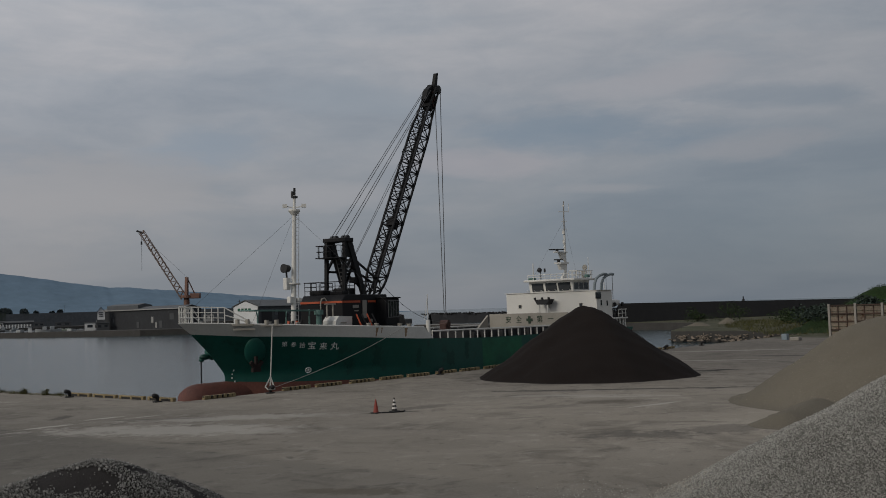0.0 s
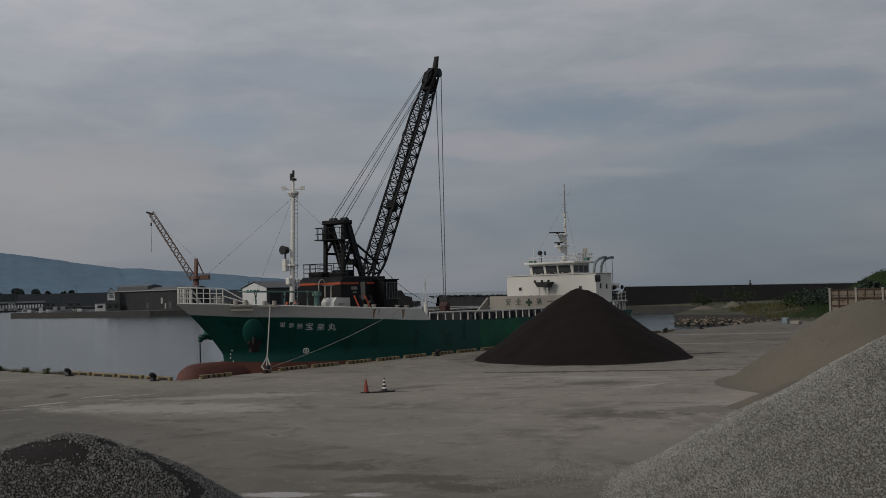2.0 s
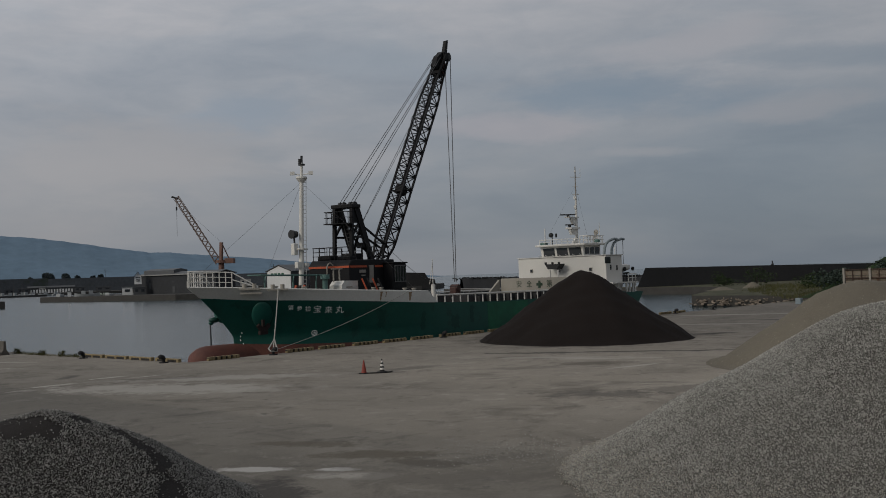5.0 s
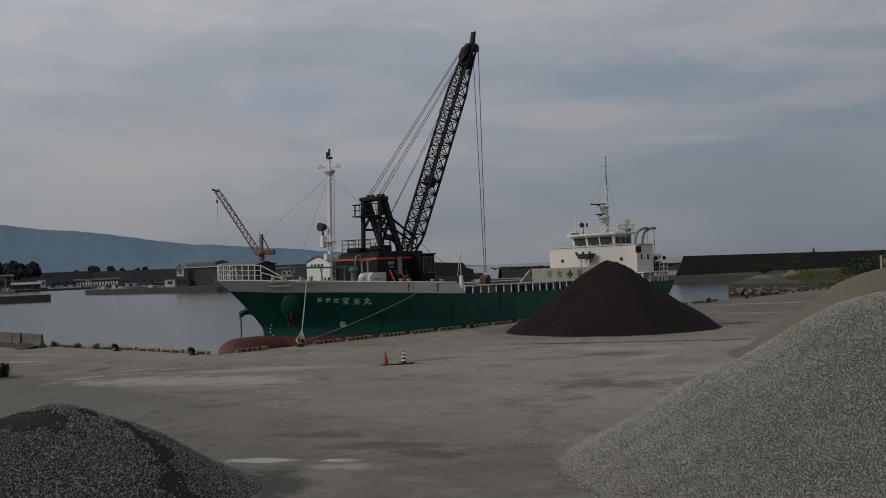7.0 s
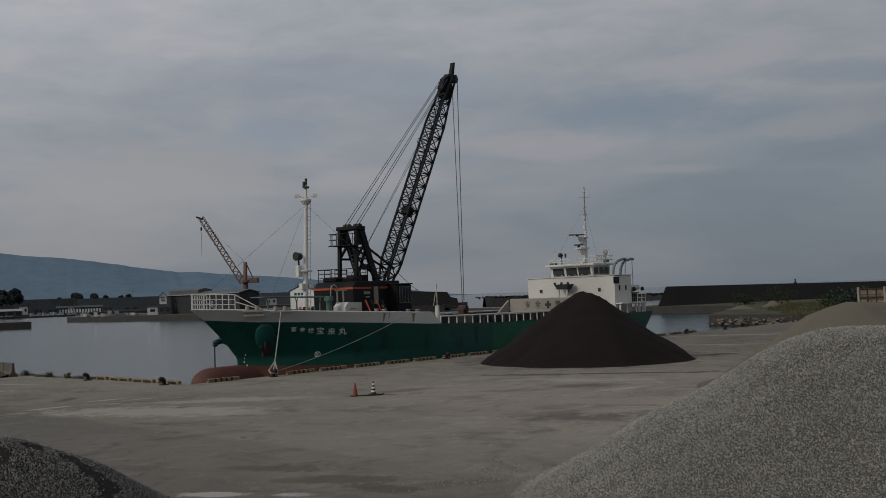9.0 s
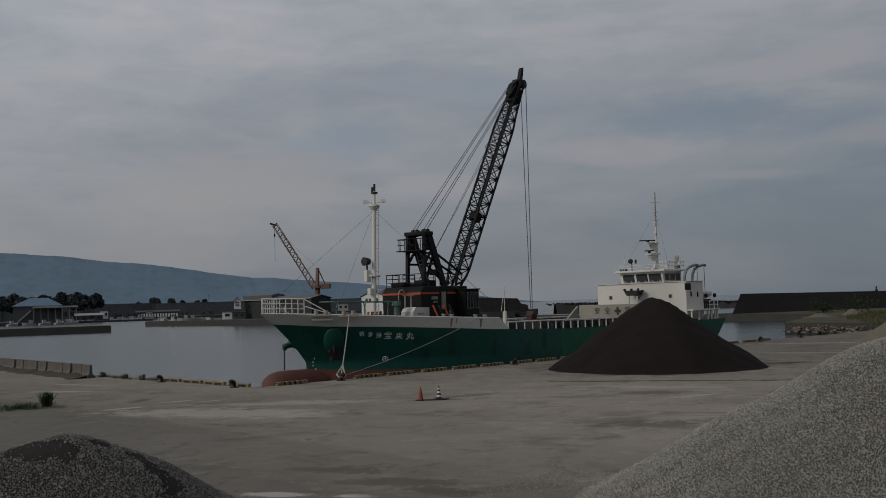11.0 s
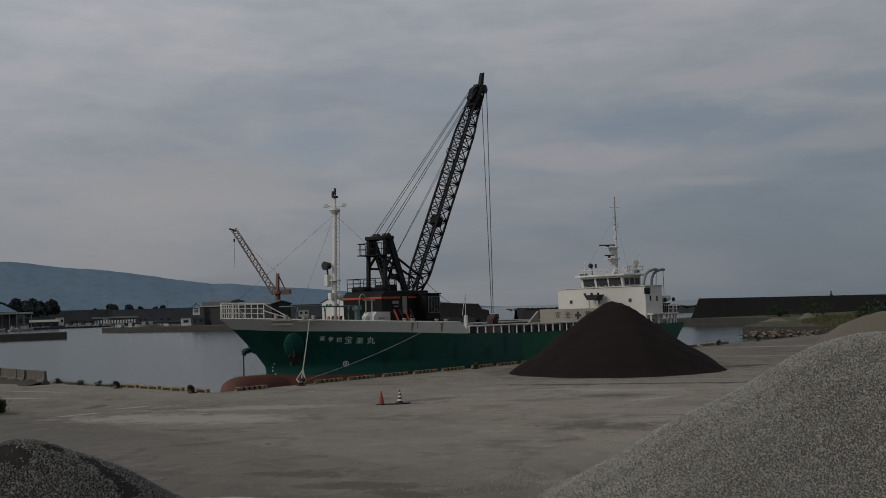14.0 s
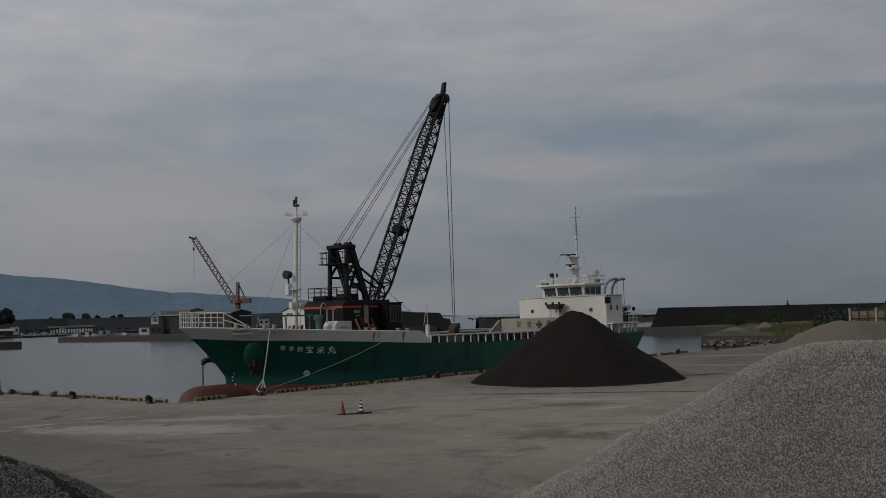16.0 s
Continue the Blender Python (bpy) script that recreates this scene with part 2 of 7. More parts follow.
ROCK = material("shore_rock", (0.20, 0.165, 0.13), 0.9, vary=0.5, scale=0.6, fine=5.0, bump=0.5, island=0.45)
SAND = material("black_sand", (0.0135, 0.0105, 0.0095), 0.95, vary=0.45, scale=0.5, fine=38.0, bump=0.6, tint=(0.017, 0.013, 0.0115), spec=0.12)
TAN = material("tan_fine_gravel", (0.165, 0.147, 0.116), 0.95, vary=0.45, scale=0.3, fine=18.0, bump=0.7, tint=(0.112, 0.100, 0.080), spots=((0.28, 0.262, 0.23), 0.655, 0.70, 16.0), spec=0.15)
CABBAR = material("dull_grey_steel", (0.12, 0.12, 0.12), 0.6, vary=0.3, scale=1.0, fine=10.0)
# bed darker than the stones on it: shade of the gaps painted in
GRAVELBED = material("gravel_bed_gap_shade", (0.125, 0.121, 0.111), 0.95, vary=0.5, scale=0.5, fine=22.0, bump=0.9, spec=0.15)
GRAVEL = material("crushed_stone", (0.300, 0.294, 0.270), 0.9, vary=0.3, scale=2.0, fine=40.0, bump=0.3, island=0.5, spec=0.2)
CHIPS = material("pale_chippings", (0.33, 0.305, 0.262), 0.9, vary=0.25, scale=2.0, fine=40.0, bump=0.3, island=0.5, spec=0.2)
TANSTONE = material("tan_pebble", (0.225, 0.205, 0.17), 0.9, vary=0.3, scale=2.0, fine=30.0, bump=0.3, island=0.5, spec=0.2)
MIXBED = material("dark_mixed_gravel_bed", (0.034, 0.031, 0.030), 0.95, vary=0.6, scale=0.8, fine=20.0, bump=0.9, tint=(0.018, 0.016, 0.015), spec=0.15)
MIXGRAVEL = material("dark_mixed_gravel", (0.215, 0.211, 0.20), 0.9, vary=0.4, scale=2.0, fine=40.0, bump=0.3, island=0.7, spec=0.2)
BOATWHITE = material("boat_white", (0.30, 0.315, 0.32), 0.5, vary=0.15)
BARRIERC = material("stained_barrier_concrete", (0.14, 0.128, 0.112), 0.95, vary=0.7, scale=1.2, fine=9.0, bump=0.5, tint=(0.05, 0.046, 0.04))
EARTH = material("dark_earth", (0.05, 0.042, 0.034), 0.95, vary=0.5, scale=1.0, fine=12.0, bump=0.7)
TEAL = material("teal_paint", (0.10, 0.19, 0.17), 0.6, vary=0.4, scale=1.5)


def water_material():
    m = bpy.data.materials.new("harbour_water")
    m.use_nodes = True
    t = m.node_tree
    b = t.nodes["Principled BSDF"]
    b.inputs["Base Color"].default_value = (0.016, 0.036, 0.042, 1)
    b.inputs["Roughness"].default_value = 0.16
    b.inputs["IOR"].default_value = 1.33
    co = t.nodes.new("ShaderNodeTexCoord")
    a = node(t, "ShaderNodeTexNoise", Scale=0.9, Detail=4.0, Roughness=0.6)
    c = node(t, "ShaderNodeTexNoise", Scale=0.06, Detail=3.0, Roughness=0.5)
    for n in (a, c):
        wire(t, co.outputs["Object"], n.inputs["Vector"])
    h = math_node(t, "ADD", a.outputs[0], math_node(t, "MULTIPLY", c.outputs[0], 2.0))
    bp = node(t, "ShaderNodeBump", Strength=0.8, Distance=0.09)
    wire(t, h, bp.inputs["Height"])
    wire(t, bp.outputs[0], b.inputs["Normal"])
    return m


def ground_material():
    m = bpy.data.materials.new("dusty_quay_concrete")
    m.use_nodes = True
    t = m.node_tree
    b = t.nodes["Principled BSDF"]
    b.inputs["Roughness"].default_value = 0.93
    b.inputs["Specular IOR Level"].default_value = 0.25
    co = t.nodes.new("ShaderNodeTexCoord").outputs["Object"]

    def noise_at(scale, detail=5.0, rough=0.6, dist=0.0, seed=0.0):
        n = node(t, "ShaderNodeTexNoise", Scale=scale, Detail=detail, Roughness=rough, Distortion=dist)
        mp = t.nodes.new("ShaderNodeMapping")
        mp.inputs["Location"].default_value = (seed, seed * 1.7, 0)
        wire(t, co, mp.inputs[0])
        wire(t, mp.outputs[0], n.inputs["Vector"])
        return n.outputs[0]

    def step(src, lo, hi, top=1.0):
        return ramp_node(t, src, [(lo, (0,) * 3), (hi, (top,) * 3)])

    col = mix_node(t, step(noise_at(0.09, 5, 0.6, 0.5), 0.36, 0.66), (0.268, 0.240, 0.199), (0.200, 0.179, 0.149))
    col = mix_node(t, step(noise_at(0.22, 6, 0.62, 0.8, 9.0), 0.50, 0.70, 0.5), col, (0.32, 0.291, 0.248))
    col = mix_node(t, step(noise_at(0.3, 7, 0.68, 1.2, 23.0), 0.52, 0.68, 0.75), col, (0.115, 0.102, 0.085))
    col = mix_node(t, step(noise_at(0.9, 7, 0.72, 0.5, 4.0), 0.55, 0.68, 0.6), col, (0.36, 0.332, 0.288))
    col = mix_node(t, step(noise_at(1.4, 7, 0.72, 0.5, 14.0), 0.57, 0.69, 0.65), col, (0.095, 0.087, 0.077))
    fine = noise_at(14.0, 4, 0.7)
    col = mix_node(t, 1.0, col, ramp_node(t, fine, [(0.25, (0.78,) * 3), (0.75, (1.08,) * 3)]), "MULTIPLY")
    # an older, darker pour of concrete ends at a straight joint
    sx = t.nodes.new("ShaderNodeSeparateXYZ")
    wire(t, co, sx.inputs[0])
    ragged = math_node(t, "ADD", sx.outputs[0], math_node(t, "MULTIPLY", math_node(t, "SUBTRACT", noise_at(0.5, 6, 0.7, 0.0, 61.0), 0.5), 1.6))
    older = ramp_node(t, math_node(t, "DIVIDE", math_node(t, "ADD", ragged, 45.0), 60.0), [(0.655, (0.8,) * 3), (0.664, (0,) * 3)])
    north = ramp_node(t, math_node(t, "DIVIDE", math_node(t, "ADD", math_node(t, "ADD", sx.outputs[1], 32.0), math_node(t, "MULTIPLY", noise_at(0.15, 4, 0.6, 0.0, 88.0), 6.0)), 14.0), [(0.0, (0.6,) * 3), (1.0, (1.0,) * 3)])
    # separate broad ramps: ground darkens towards low x, high x and the quay edge
    west = ramp_node(t, math_node(t, "DIVIDE", math_node(t, "ADD", ragged, 45.0), 60.0), [(0.62, (0.72, 0.73, 0.74)), (0.88, (1,) * 3)])
    col = mix_node(t, 1.0, col, west, "MULTIPLY")
    col = mix_node(t, 1.0, col, ramp_node(t, math_node(t, "DIVIDE", math_node(t, "ADD", ragged, 10.0), 100.0), [(0.28, (1,) * 3), (0.56, (0.68, 0.68, 0.69))]), "MULTIPLY")
    col = mix_node(t, 1.0, col, ramp_node(t, math_node(t, "DIVIDE", math_node(t, "ADD", sx.outputs[1], 40.0), 40.0), [(0.2, (1.06,) * 3), (0.75, (0.88, 0.885, 0.895))]), "MULTIPLY")
    worn = mix_node(t, 1.0, col, (0.76, 0.77, 0.785), "MULTIPLY")
    col = mix_node(t, math_node(t, "MULTIPLY", older, north), col, worn)
    # stains, spilt material and other marks with a place and shape of their own: x, y, half length, half width, turn,
    # colour, strength
    wob = noise_at(0.8, 6, 0.65, 0.0, 31.0)
    frayed = math_node(t, "MULTIPLY", math_node(t, "SUBTRACT", noise_at(3.5, 6, 0.75, 0.3, 71.0), 0.5), 1.5)
    for x, y, a, c, turn, colour, top in STAINS_AND_MARKS:
        mp = t.nodes.new("ShaderNodeMapping")
        mp.vector_type = "TEXTURE"
        mp.inputs["Location"].default_value = (x, y, 0)
        mp.inputs["Rotation"].default_value = (0, 0, radians(turn))
        mp.inputs["Scale"].default_value = (a, c, 1000)
        wire(t, co, mp.inputs[0])
        ln = t.nodes.new("ShaderNodeVectorMath")
        ln.operation = "LENGTH"
        wire(t, mp.outputs[0], ln.inputs[0])
        d = math_node(t, "ADD", ln.outputs["Value"], math_node(t, "ADD", frayed, math_node(t, "MULTIPLY", math_node(t, "SUBTRACT", wob, 0.5), 2.6)))
        mask = ramp_node(t, d, [(0.55, (top,) * 3), (1.0, (0,) * 3)])
        col = mix_node(t, mask, col, colour)
    # grass takes over on the far bank
    sep = t.nodes.new("ShaderNodeSeparateXYZ")
    wire(t, co, sep.inputs[0])
    edge = math_node(t, "ADD", sep.outputs[0], math_node(t, "MULTIPLY", noise_at(0.12, 4, 0.6, 0.0, 50.0), 14.0))
    far_bank = ramp_node(t, math_node(t, "DIVIDE", edge, 120.0), [(0.80, (0,) * 3), (0.84, (1,) * 3)])
    turf = mix_node(t, step(noise_at(0.25, 5, 0.65, 0.3, 77.0), 0.40, 0.62), (0.036, 0.039, 0.019), (0.072, 0.068, 0.040))
    col = mix_node(t, far_bank, col, turf)
    wire(t, col, b.inputs["Base Color"])
    bp = node(t, "ShaderNodeBump", Strength=0.45, Distance=0.03)
    wire(t, math_node(t, "ADD", fine, math_node(t, "MULTIPLY", noise_at(1.5, 5, 0.6), 1.5)), bp.inputs["Height"])
    wire(t, bp.outputs[0], b.inputs["Normal"])
    return m


LIGHT, DARK, WET = (0.33, 0.315, 0.285), (0.075, 0.068, 0.060), (0.045, 0.041, 0.038)
STAINS_AND_MARKS = [
    (-10.45, -32.75, 0.75, 0.3, -59, (0.46, 0.45, 0.43), 0.75), (-11.5, -31.1, 1.5, 0.32, -59, (0.42, 0.41, 0.39), 0.7), (-8.5, -32.0, 1.9, 0.8, -59, (0.075, 0.063, 0.046), 0.7),
    (-8.3, -29.3, 1.7, 0.6, -62, (0.075, 0.063, 0.046), 0.65), (-8.6, -33.9, 1.6, 0.5, -75, (0.07, 0.06, 0.045), 0.7), (-10.8, -33.6, 1.3, 0.5, -55, LIGHT, 0.6),
    (-13.0, -33.6, 2.0, 0.9, 50, WET, 0.85), (-8.6, -34.2, 3.4, 0.8, -35, DARK, 0.4), (-9.5, -36.0, 3.0, 1.2, -60, (0.10, 0.09, 0.077), 0.6),
    (5.2, -30.2, 3.0, 1.25, -62, DARK, 0.7), (8.2, -32.4, 2.6, 1.5, -40, DARK, 0.55), (21.8, -19.7, 8.5, 0.42, -59, WET, 0.9), (19.2, -15.6, 3.6, 0.45, -70, WET, 0.6), (24.3, -24.2, 2.4, 0.5, -62, WET, 0.85),
    (15.5, -23.0, 1.9, 1.1, -52, (0.10, 0.085, 0.068), 0.7), (15.0, -25.6, 2.3, 0.28, -14, LIGHT, 0.85), (18.0, -21.8, 3.5, 0.5, -60, LIGHT, 0.5), (17.5, -19.0, 5.0, 0.5, -62, LIGHT, 0.5), (12.0, -21.0, 3.0, 0.7, -50, DARK, 0.4),
    (-2.0, -11.8, 7.5, 2.3, -62, LIGHT, 0.65), (2.6, -10.5, 6.0, 1.3, -48, LIGHT, 0.55), (-0.7, -3.9, 1.6, 0.25, -8, LIGHT, 0.9), (0.9, -5.35, 1.1, 0.2, -10, LIGHT, 0.85), (-4.3, -4.8, 2.2, 0.3, -5, LIGHT, 0.9),
    # includes a broad darker band and two dark patches round the cones
    (-1.6, -1.6, 1.4, 0.4, 30, WET, 0.6), (0.5, -7.2, 3.0, 0.3, -50, WET, 0.5), (5.0, -16.0, 11.0, 2.6, 25, (0.135, 0.122, 0.104), 0.3), (7.2, -15.8, 1.4, 0.4, -40, WET, 0.75), (9.6, -15.6, 2.6, 0.8, -20, DARK, 0.5),
    (31.0, -12.0, 10.0, 9.0, -40, (0.035, 0.03, 0.028), 0.5), (37.0, -18.2, 2.2, 0.8, -41, (0.02, 0.017, 0.015), 0.9), (55.0, -17.5, 6.0, 1.0, -70, WET, 0.75), (62.0, -8.0, 9.0, 1.0, -60, LIGHT, 0.5), (48.0, -14.0, 5.0, 0.8, -65, LIGHT, 0.4),
    (-7.0, 0.6, 2.6, 1.6, -50, (0.035, 0.042, 0.018), 0.9), (-1.5, 9.5, 3.0, 0.5, -60, LIGHT, 0.7), (1.5, 14.0, 3.5, 0.4, -75, LIGHT, 0.6),
]
WATER, GROUND = water_material(), ground_material()

# ---- building tools ----
PLACE = {}


def thing(name, at, label, category, group="", kind="", turn=0.0):
    ob = new(name)
    ob.empty_display_size = 0.2
    ob.matrix_basis = pose(*at, 0, 0, turn)
    PLACE[ob] = Vector(at) if not turn else None
    return tagged(ob, label, category, group, kind)


def finish(name, bm, mat, smooth=False):
    me = bpy.data.meshes.new(name)
    bm.normal_update()
    bm.to_mesh(me)
    bm.free()
    for m in mat if isinstance(mat, (list, tuple)) else [mat]:
        me.materials.append(m)
    if smooth:
        me.shade_smooth()
    return me


def part(name, bm, mat, parent=None, label="", smooth=False):
    """One mesh under a thing or part; coordinates are the world's unless the thing is built at its own origin."""
    off = PLACE.get(parent) if parent else None
    if off is not None and off.length:
        bmesh.ops.translate(bm, verts=bm.verts, vec=-off)
    ob = new(name, finish(name, bm, mat, smooth))
    if parent:
        ob.parent = parent
        PLACE[ob] = off
    if label:
        ob["label"] = label
    return ob


def solid(name, bm, mat, label="", category="", group="", kind="", smooth=False):
    return tagged(part(name, bm, mat, None, "", smooth), label, category, group, kind)


def box(bm, lo, hi, bevel=0.0, turn=0.0):
    c = [(a + b) / 2 for a, b in zip(lo, hi)]
    s = [b - a for a, b in zip(lo, hi)]
    r = bmesh.ops.create_cube(bm, size=1.0, matrix=pose(*c, 0, 0, turn) @ Matrix.Diagonal((*s, 1)))
    if bevel:
        edges = list({e for v in r["verts"] for e in v.link_edges})
        bmesh.ops.bevel(bm, geom=edges, offset=bevel, segments=2, affect="EDGES", profile=0.5)
    return bm


def rod(bm, p, q, r, n=8, r2=None):
    p, q = Vector(p), Vector(q)
    d = q - p
    m = Matrix.Translation((p + q) / 2) @ d.to_track_quat("Z", "Y").to_matrix().to_4x4()
    bmesh.ops.create_cone(bm, cap_ends=True, segments=n, radius1=r, radius2=r if r2 is None else r2, depth=d.length, matrix=m)
    return bm


def bar(bm, p, q, w, h):
    p, q = Vector(p), Vector(q)
    d = q - p
    m = Matrix.Translation((p + q) / 2) @ d.to_track_quat("Z", "Y").to_matrix().to_4x4() @ Matrix.Diagonal((w, h, d.length, 1))
    bmesh.ops.create_cube(bm, size=1.0, matrix=m)
    return bm


def ball(bm, c, r, sub=2, stretch=(1, 1, 1)):
    bmesh.ops.create_icosphere(bm, subdivisions=sub, radius=1.0, matrix=Matrix.Translation(c) @ Matrix.Diagonal((r * stretch[0], r * stretch[1], r * stretch[2], 1)))
    return bm


def pipe(bm, points, r, n=8):
    """A bent tube through points."""
    rings = []
    pts = [Vector(p) for p in points]
    for i, p in enumerate(pts):
        d = (pts[min(i + 1, len(pts) - 1)] - pts[max(i - 1, 0)]).normalized()
        rot = d.to_track_quat("Z", "Y").to_matrix()
        rings.append([bm.verts.new(p + rot @ Vector((r * math.cos(2 * math.pi * k / n), r * math.sin(2 * math.pi * k / n), 0))) for k in range(n)])
    for a, b in zip(rings, rings[1:]):
        for k in range(n):
            bm.faces.new((a[k], a[(k + 1) % n], b[(k + 1) % n], b[k]))
    bm.faces.new(rings[0][::-1])
    bm.faces.new(rings[-1])
    return bm


def sag(p, q, drop, n=12):
    p, q = Vector(p), Vector(q)
    return [p.lerp(q, i / n) - Vector((0, 0, drop * 4 * (i / n) * (1 - i / n))) for i in range(n + 1)]


def plate(bm, outline, z0, z1):
    """An upright-sided slab from a plan outline (counter-clockwise)."""
    lo = [bm.verts.new((x, y, z0)) for x, y in outline]
    hi = [bm.verts.new((x, y, z1)) for x, y in outline]
    n = len(lo)
    bm.faces.new(hi)
    bm.faces.new(lo[::-1])
    for i in range(n):
        bm.faces.new((lo[i], lo[(i + 1) % n], hi[(i + 1) % n], hi[i]))
    return bm


def prism(bm, profile, a, b):
    """A profile of 3D points swept along the vector from a to b."""
    v = Vector(b) - Vector(a)
    lo = [bm.verts.new(Vector(p)) for p in profile]
    hi = [bm.verts.new(Vector(p) + v) for p in profile]
    n = len(lo)
    bm.faces.new(lo[::-1])
    bm.faces.new(hi)
    for i in range(n):
        bm.faces.new((lo[i], lo[(i + 1) % n], hi[(i + 1) % n], hi[i]))
    bmesh.ops.recalc_face_normals(bm, faces=bm.faces)
    return bm


B = bmesh.new


def pieces(name, bm, mat, parent, label=""):
    """Each loose piece of bm becomes a part of its own."""
    todo, groups = set(bm.verts), []
    while todo:
        stack, group = [todo.pop()], []
        while stack:
            v = stack.pop()
            group.append(v)
            for e in v.link_edges:
                o = e.other_vert(v)
                if o in todo:
                    todo.remove(o)
                    stack.append(o)
        groups.append(group)
    for group in groups:
        one, twin = bmesh.new(), {}
        for v in group:
            twin[v] = one.verts.new(v.co)
        for f in {f for v in group for f in v.link_faces}:
            one.faces.new([twin[v] for v in f.verts])
        part(name, one, mat, parent, label)
    bm.free()

# ---- the setting: water, ground, banks ----
bm = B()
plate(bm, [(-1500, -1500), (4200, -1500), (4200, 4200), (-1500, 4200)], -2.2, -1.7)
solid("water", bm, WATER, "calm grey harbour water under an overcast sky", "water", kind="structure")

QUAY = [(-420, -420), (420, -420), (420, 85), (184, 85), (178.5, 60), (172, 48), (122, 29), (118, 27), (116, 15), (112, 3), (108, 0), (6.9, 0), (6.5, 40), (6.2, 140), (-420, 140)]
bm = B()
plate(bm, QUAY, -3.0, 0.0)
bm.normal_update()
# top faces take the apron concrete, upright faces the darker one
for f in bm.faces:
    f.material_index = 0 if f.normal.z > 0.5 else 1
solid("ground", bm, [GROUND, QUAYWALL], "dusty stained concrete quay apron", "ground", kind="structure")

# low concrete jetty beyond the basin
bm = B()
plate(bm, [(179, 62), (188, 62), (226, 170), (218, 172)], -3.0, -0.2)
bm.normal_update()
# sides are coloured darker than the pale top
for f in bm.faces:
    f.material_index = 0 if f.normal.z > 0.5 else 1
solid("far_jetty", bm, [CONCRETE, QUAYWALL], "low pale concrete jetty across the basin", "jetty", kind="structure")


def kerb_blocks():
    """Notched black and yellow wheel stops along both quay edges."""
    def build(length, notches, mat_top):
        t = thing("kerb_block", (0, 0, 0), "worn black and yellow striped wheel stop on quay edge", "kerb", "wheel stops along the quay")
        PLACE[t] = Vector((0, 0, 0))
        bm = B()
        box(bm, (0, -0.10, 0.13), (length, 0.10, 0.21), 0.025)
        part("top_rail", bm, mat_top, t)
        step = length / notches
        for i in range(notches + 1):
            bm = B()
            x = min(max(i * step, 0.13), length - 0.13)
            box(bm, (x - 0.11, -0.125, 0), (x + 0.11, 0.115, 0.225), 0.02)
            part("foot", bm, YELLOW, t)
        bm = B()
        box(bm, (0.05, 0.0, 0.0), (length - 0.05, 0.08, 0.14))
        part("backing", bm, KERBDARK, t)
        return t

    first = build(2.3, 6, KERBDARK)
    first.matrix_basis = pose(8.0, -0.2, 0)
    x, k = 11.0, 0
    while x < 66:
        if abs(x - 11.6) > 1.6:
            copy_thing(first, pose(x + 0.1 * math.sin(k * 2.3), -0.2, 0))
        x += 2.95
        k += 1
    side = build(2.6, 2, YELLOW)
    side.matrix_basis = pose(6.6, 0.6, 0, 0, 0, 90)
    for k in range(1, 4):
        copy_thing(side, pose(6.6 - 0.01 * k * 3.1, 0.6 + k * 2.95, 0, 0, 0, 90 + 0.5))


kerb_blocks()


def bollard(at, turn):
    t = thing("bollard", at, "black cast iron mooring bollard with bent head", "bollard", "mooring bollards", turn=turn)
    PLACE[t] = Vector((0, 0, 0))
    bm = B()
    rod(bm, (0, 0, 0), (0, 0, 0.06), 0.28, 16)
    part("base_plate", bm, BLACKRUB, t)
    bm = B()
    pipe(bm, [(0, 0, 0.04), (0, 0, 0.22), (0.03, 0, 0.31), (0.11, 0, 0.37), (0.22, 0, 0.38)], 0.13, 12)
    ball(bm, (0.22, 0, 0.38), 0.145, 2)
    part("post", bm, BLACKRUB, t, smooth=True)
    return t


for x, y, a in ((6.0, 1.4, 180), (5.75, 10.7, 180), (12.6, -0.7, -90), (28.6, -0.75, -90), (45, -0.75, -90), (63.4, -0.75, -90), (71.5, -0.75, -90)):
    bollard((x, y, 0), a)


def barrier(at, turn):
    t = thing("concrete_barrier", at, "grey weathered concrete barrier block standing on quay", "barrier", "row of barrier blocks", turn=turn)
    PLACE[t] = Vector((0, 0, 0))
    bm = B()
    prism(bm, [(-1.0, -0.33, 0), (-1.0, 0.33, 0), (-1.0, 0.30, 0.14), (-1.0, 0.12, 0.36), (-1.0, 0.08, 1.0), (-1.0, -0.08, 1.0), (-1.0, -0.12, 0.36), (-1.0, -0.30, 0.14)], (-1, 0, 0), (0.98, 0, 0))
    bmesh.ops.bevel(bm, geom=list(bm.edges), offset=0.015, segments=1, affect="EDGES")
    part("block", bm, BARRIERC, t)
    return t


blk = barrier((4.9, 21.3, 0), 84)
for k in range(1, 14):
    copy_thing(blk, pose(4.9 + 0.045 * k * 2.05 + 0.06 * math.sin(k * 1.9), 21.3 + k * 2.05, 0, 0, 0, 86 + 3 * math.sin(k * 2.7)))


bm = B()
prev = None
for k in range(90):
    y = 20.4 + k * 0.3
    top = 0.24 + 0.16 * noise.noise(Vector((y * 0.5, 0, 0))) + 0.08 * noise.noise(Vector((y * 1.9, 3, 0)))
    wide = 1.3 + 0.7 * noise.noise(Vector((y * 0.4, 7, 0)))
    x = 4.75 + 0.045 * (y - 21.3)
    row = [bm.verts.new((x - wide * f, y, max(-0.04, top * h + 0.05 * noise.noise(Vector((y * 2.3, f * 5, 1)))))) for f, h in ((1.0, -0.2), (0.75, 0.25), (0.45, 0.7), (0.15, 1.0), (-0.15, 1.05))]
    if prev:
        for i in range(4):
            bm.faces.new((prev[i], prev[i + 1], row[i + 1], row[i]))
    prev = row
bmesh.ops.recalc_face_normals(bm, faces=bm.faces)
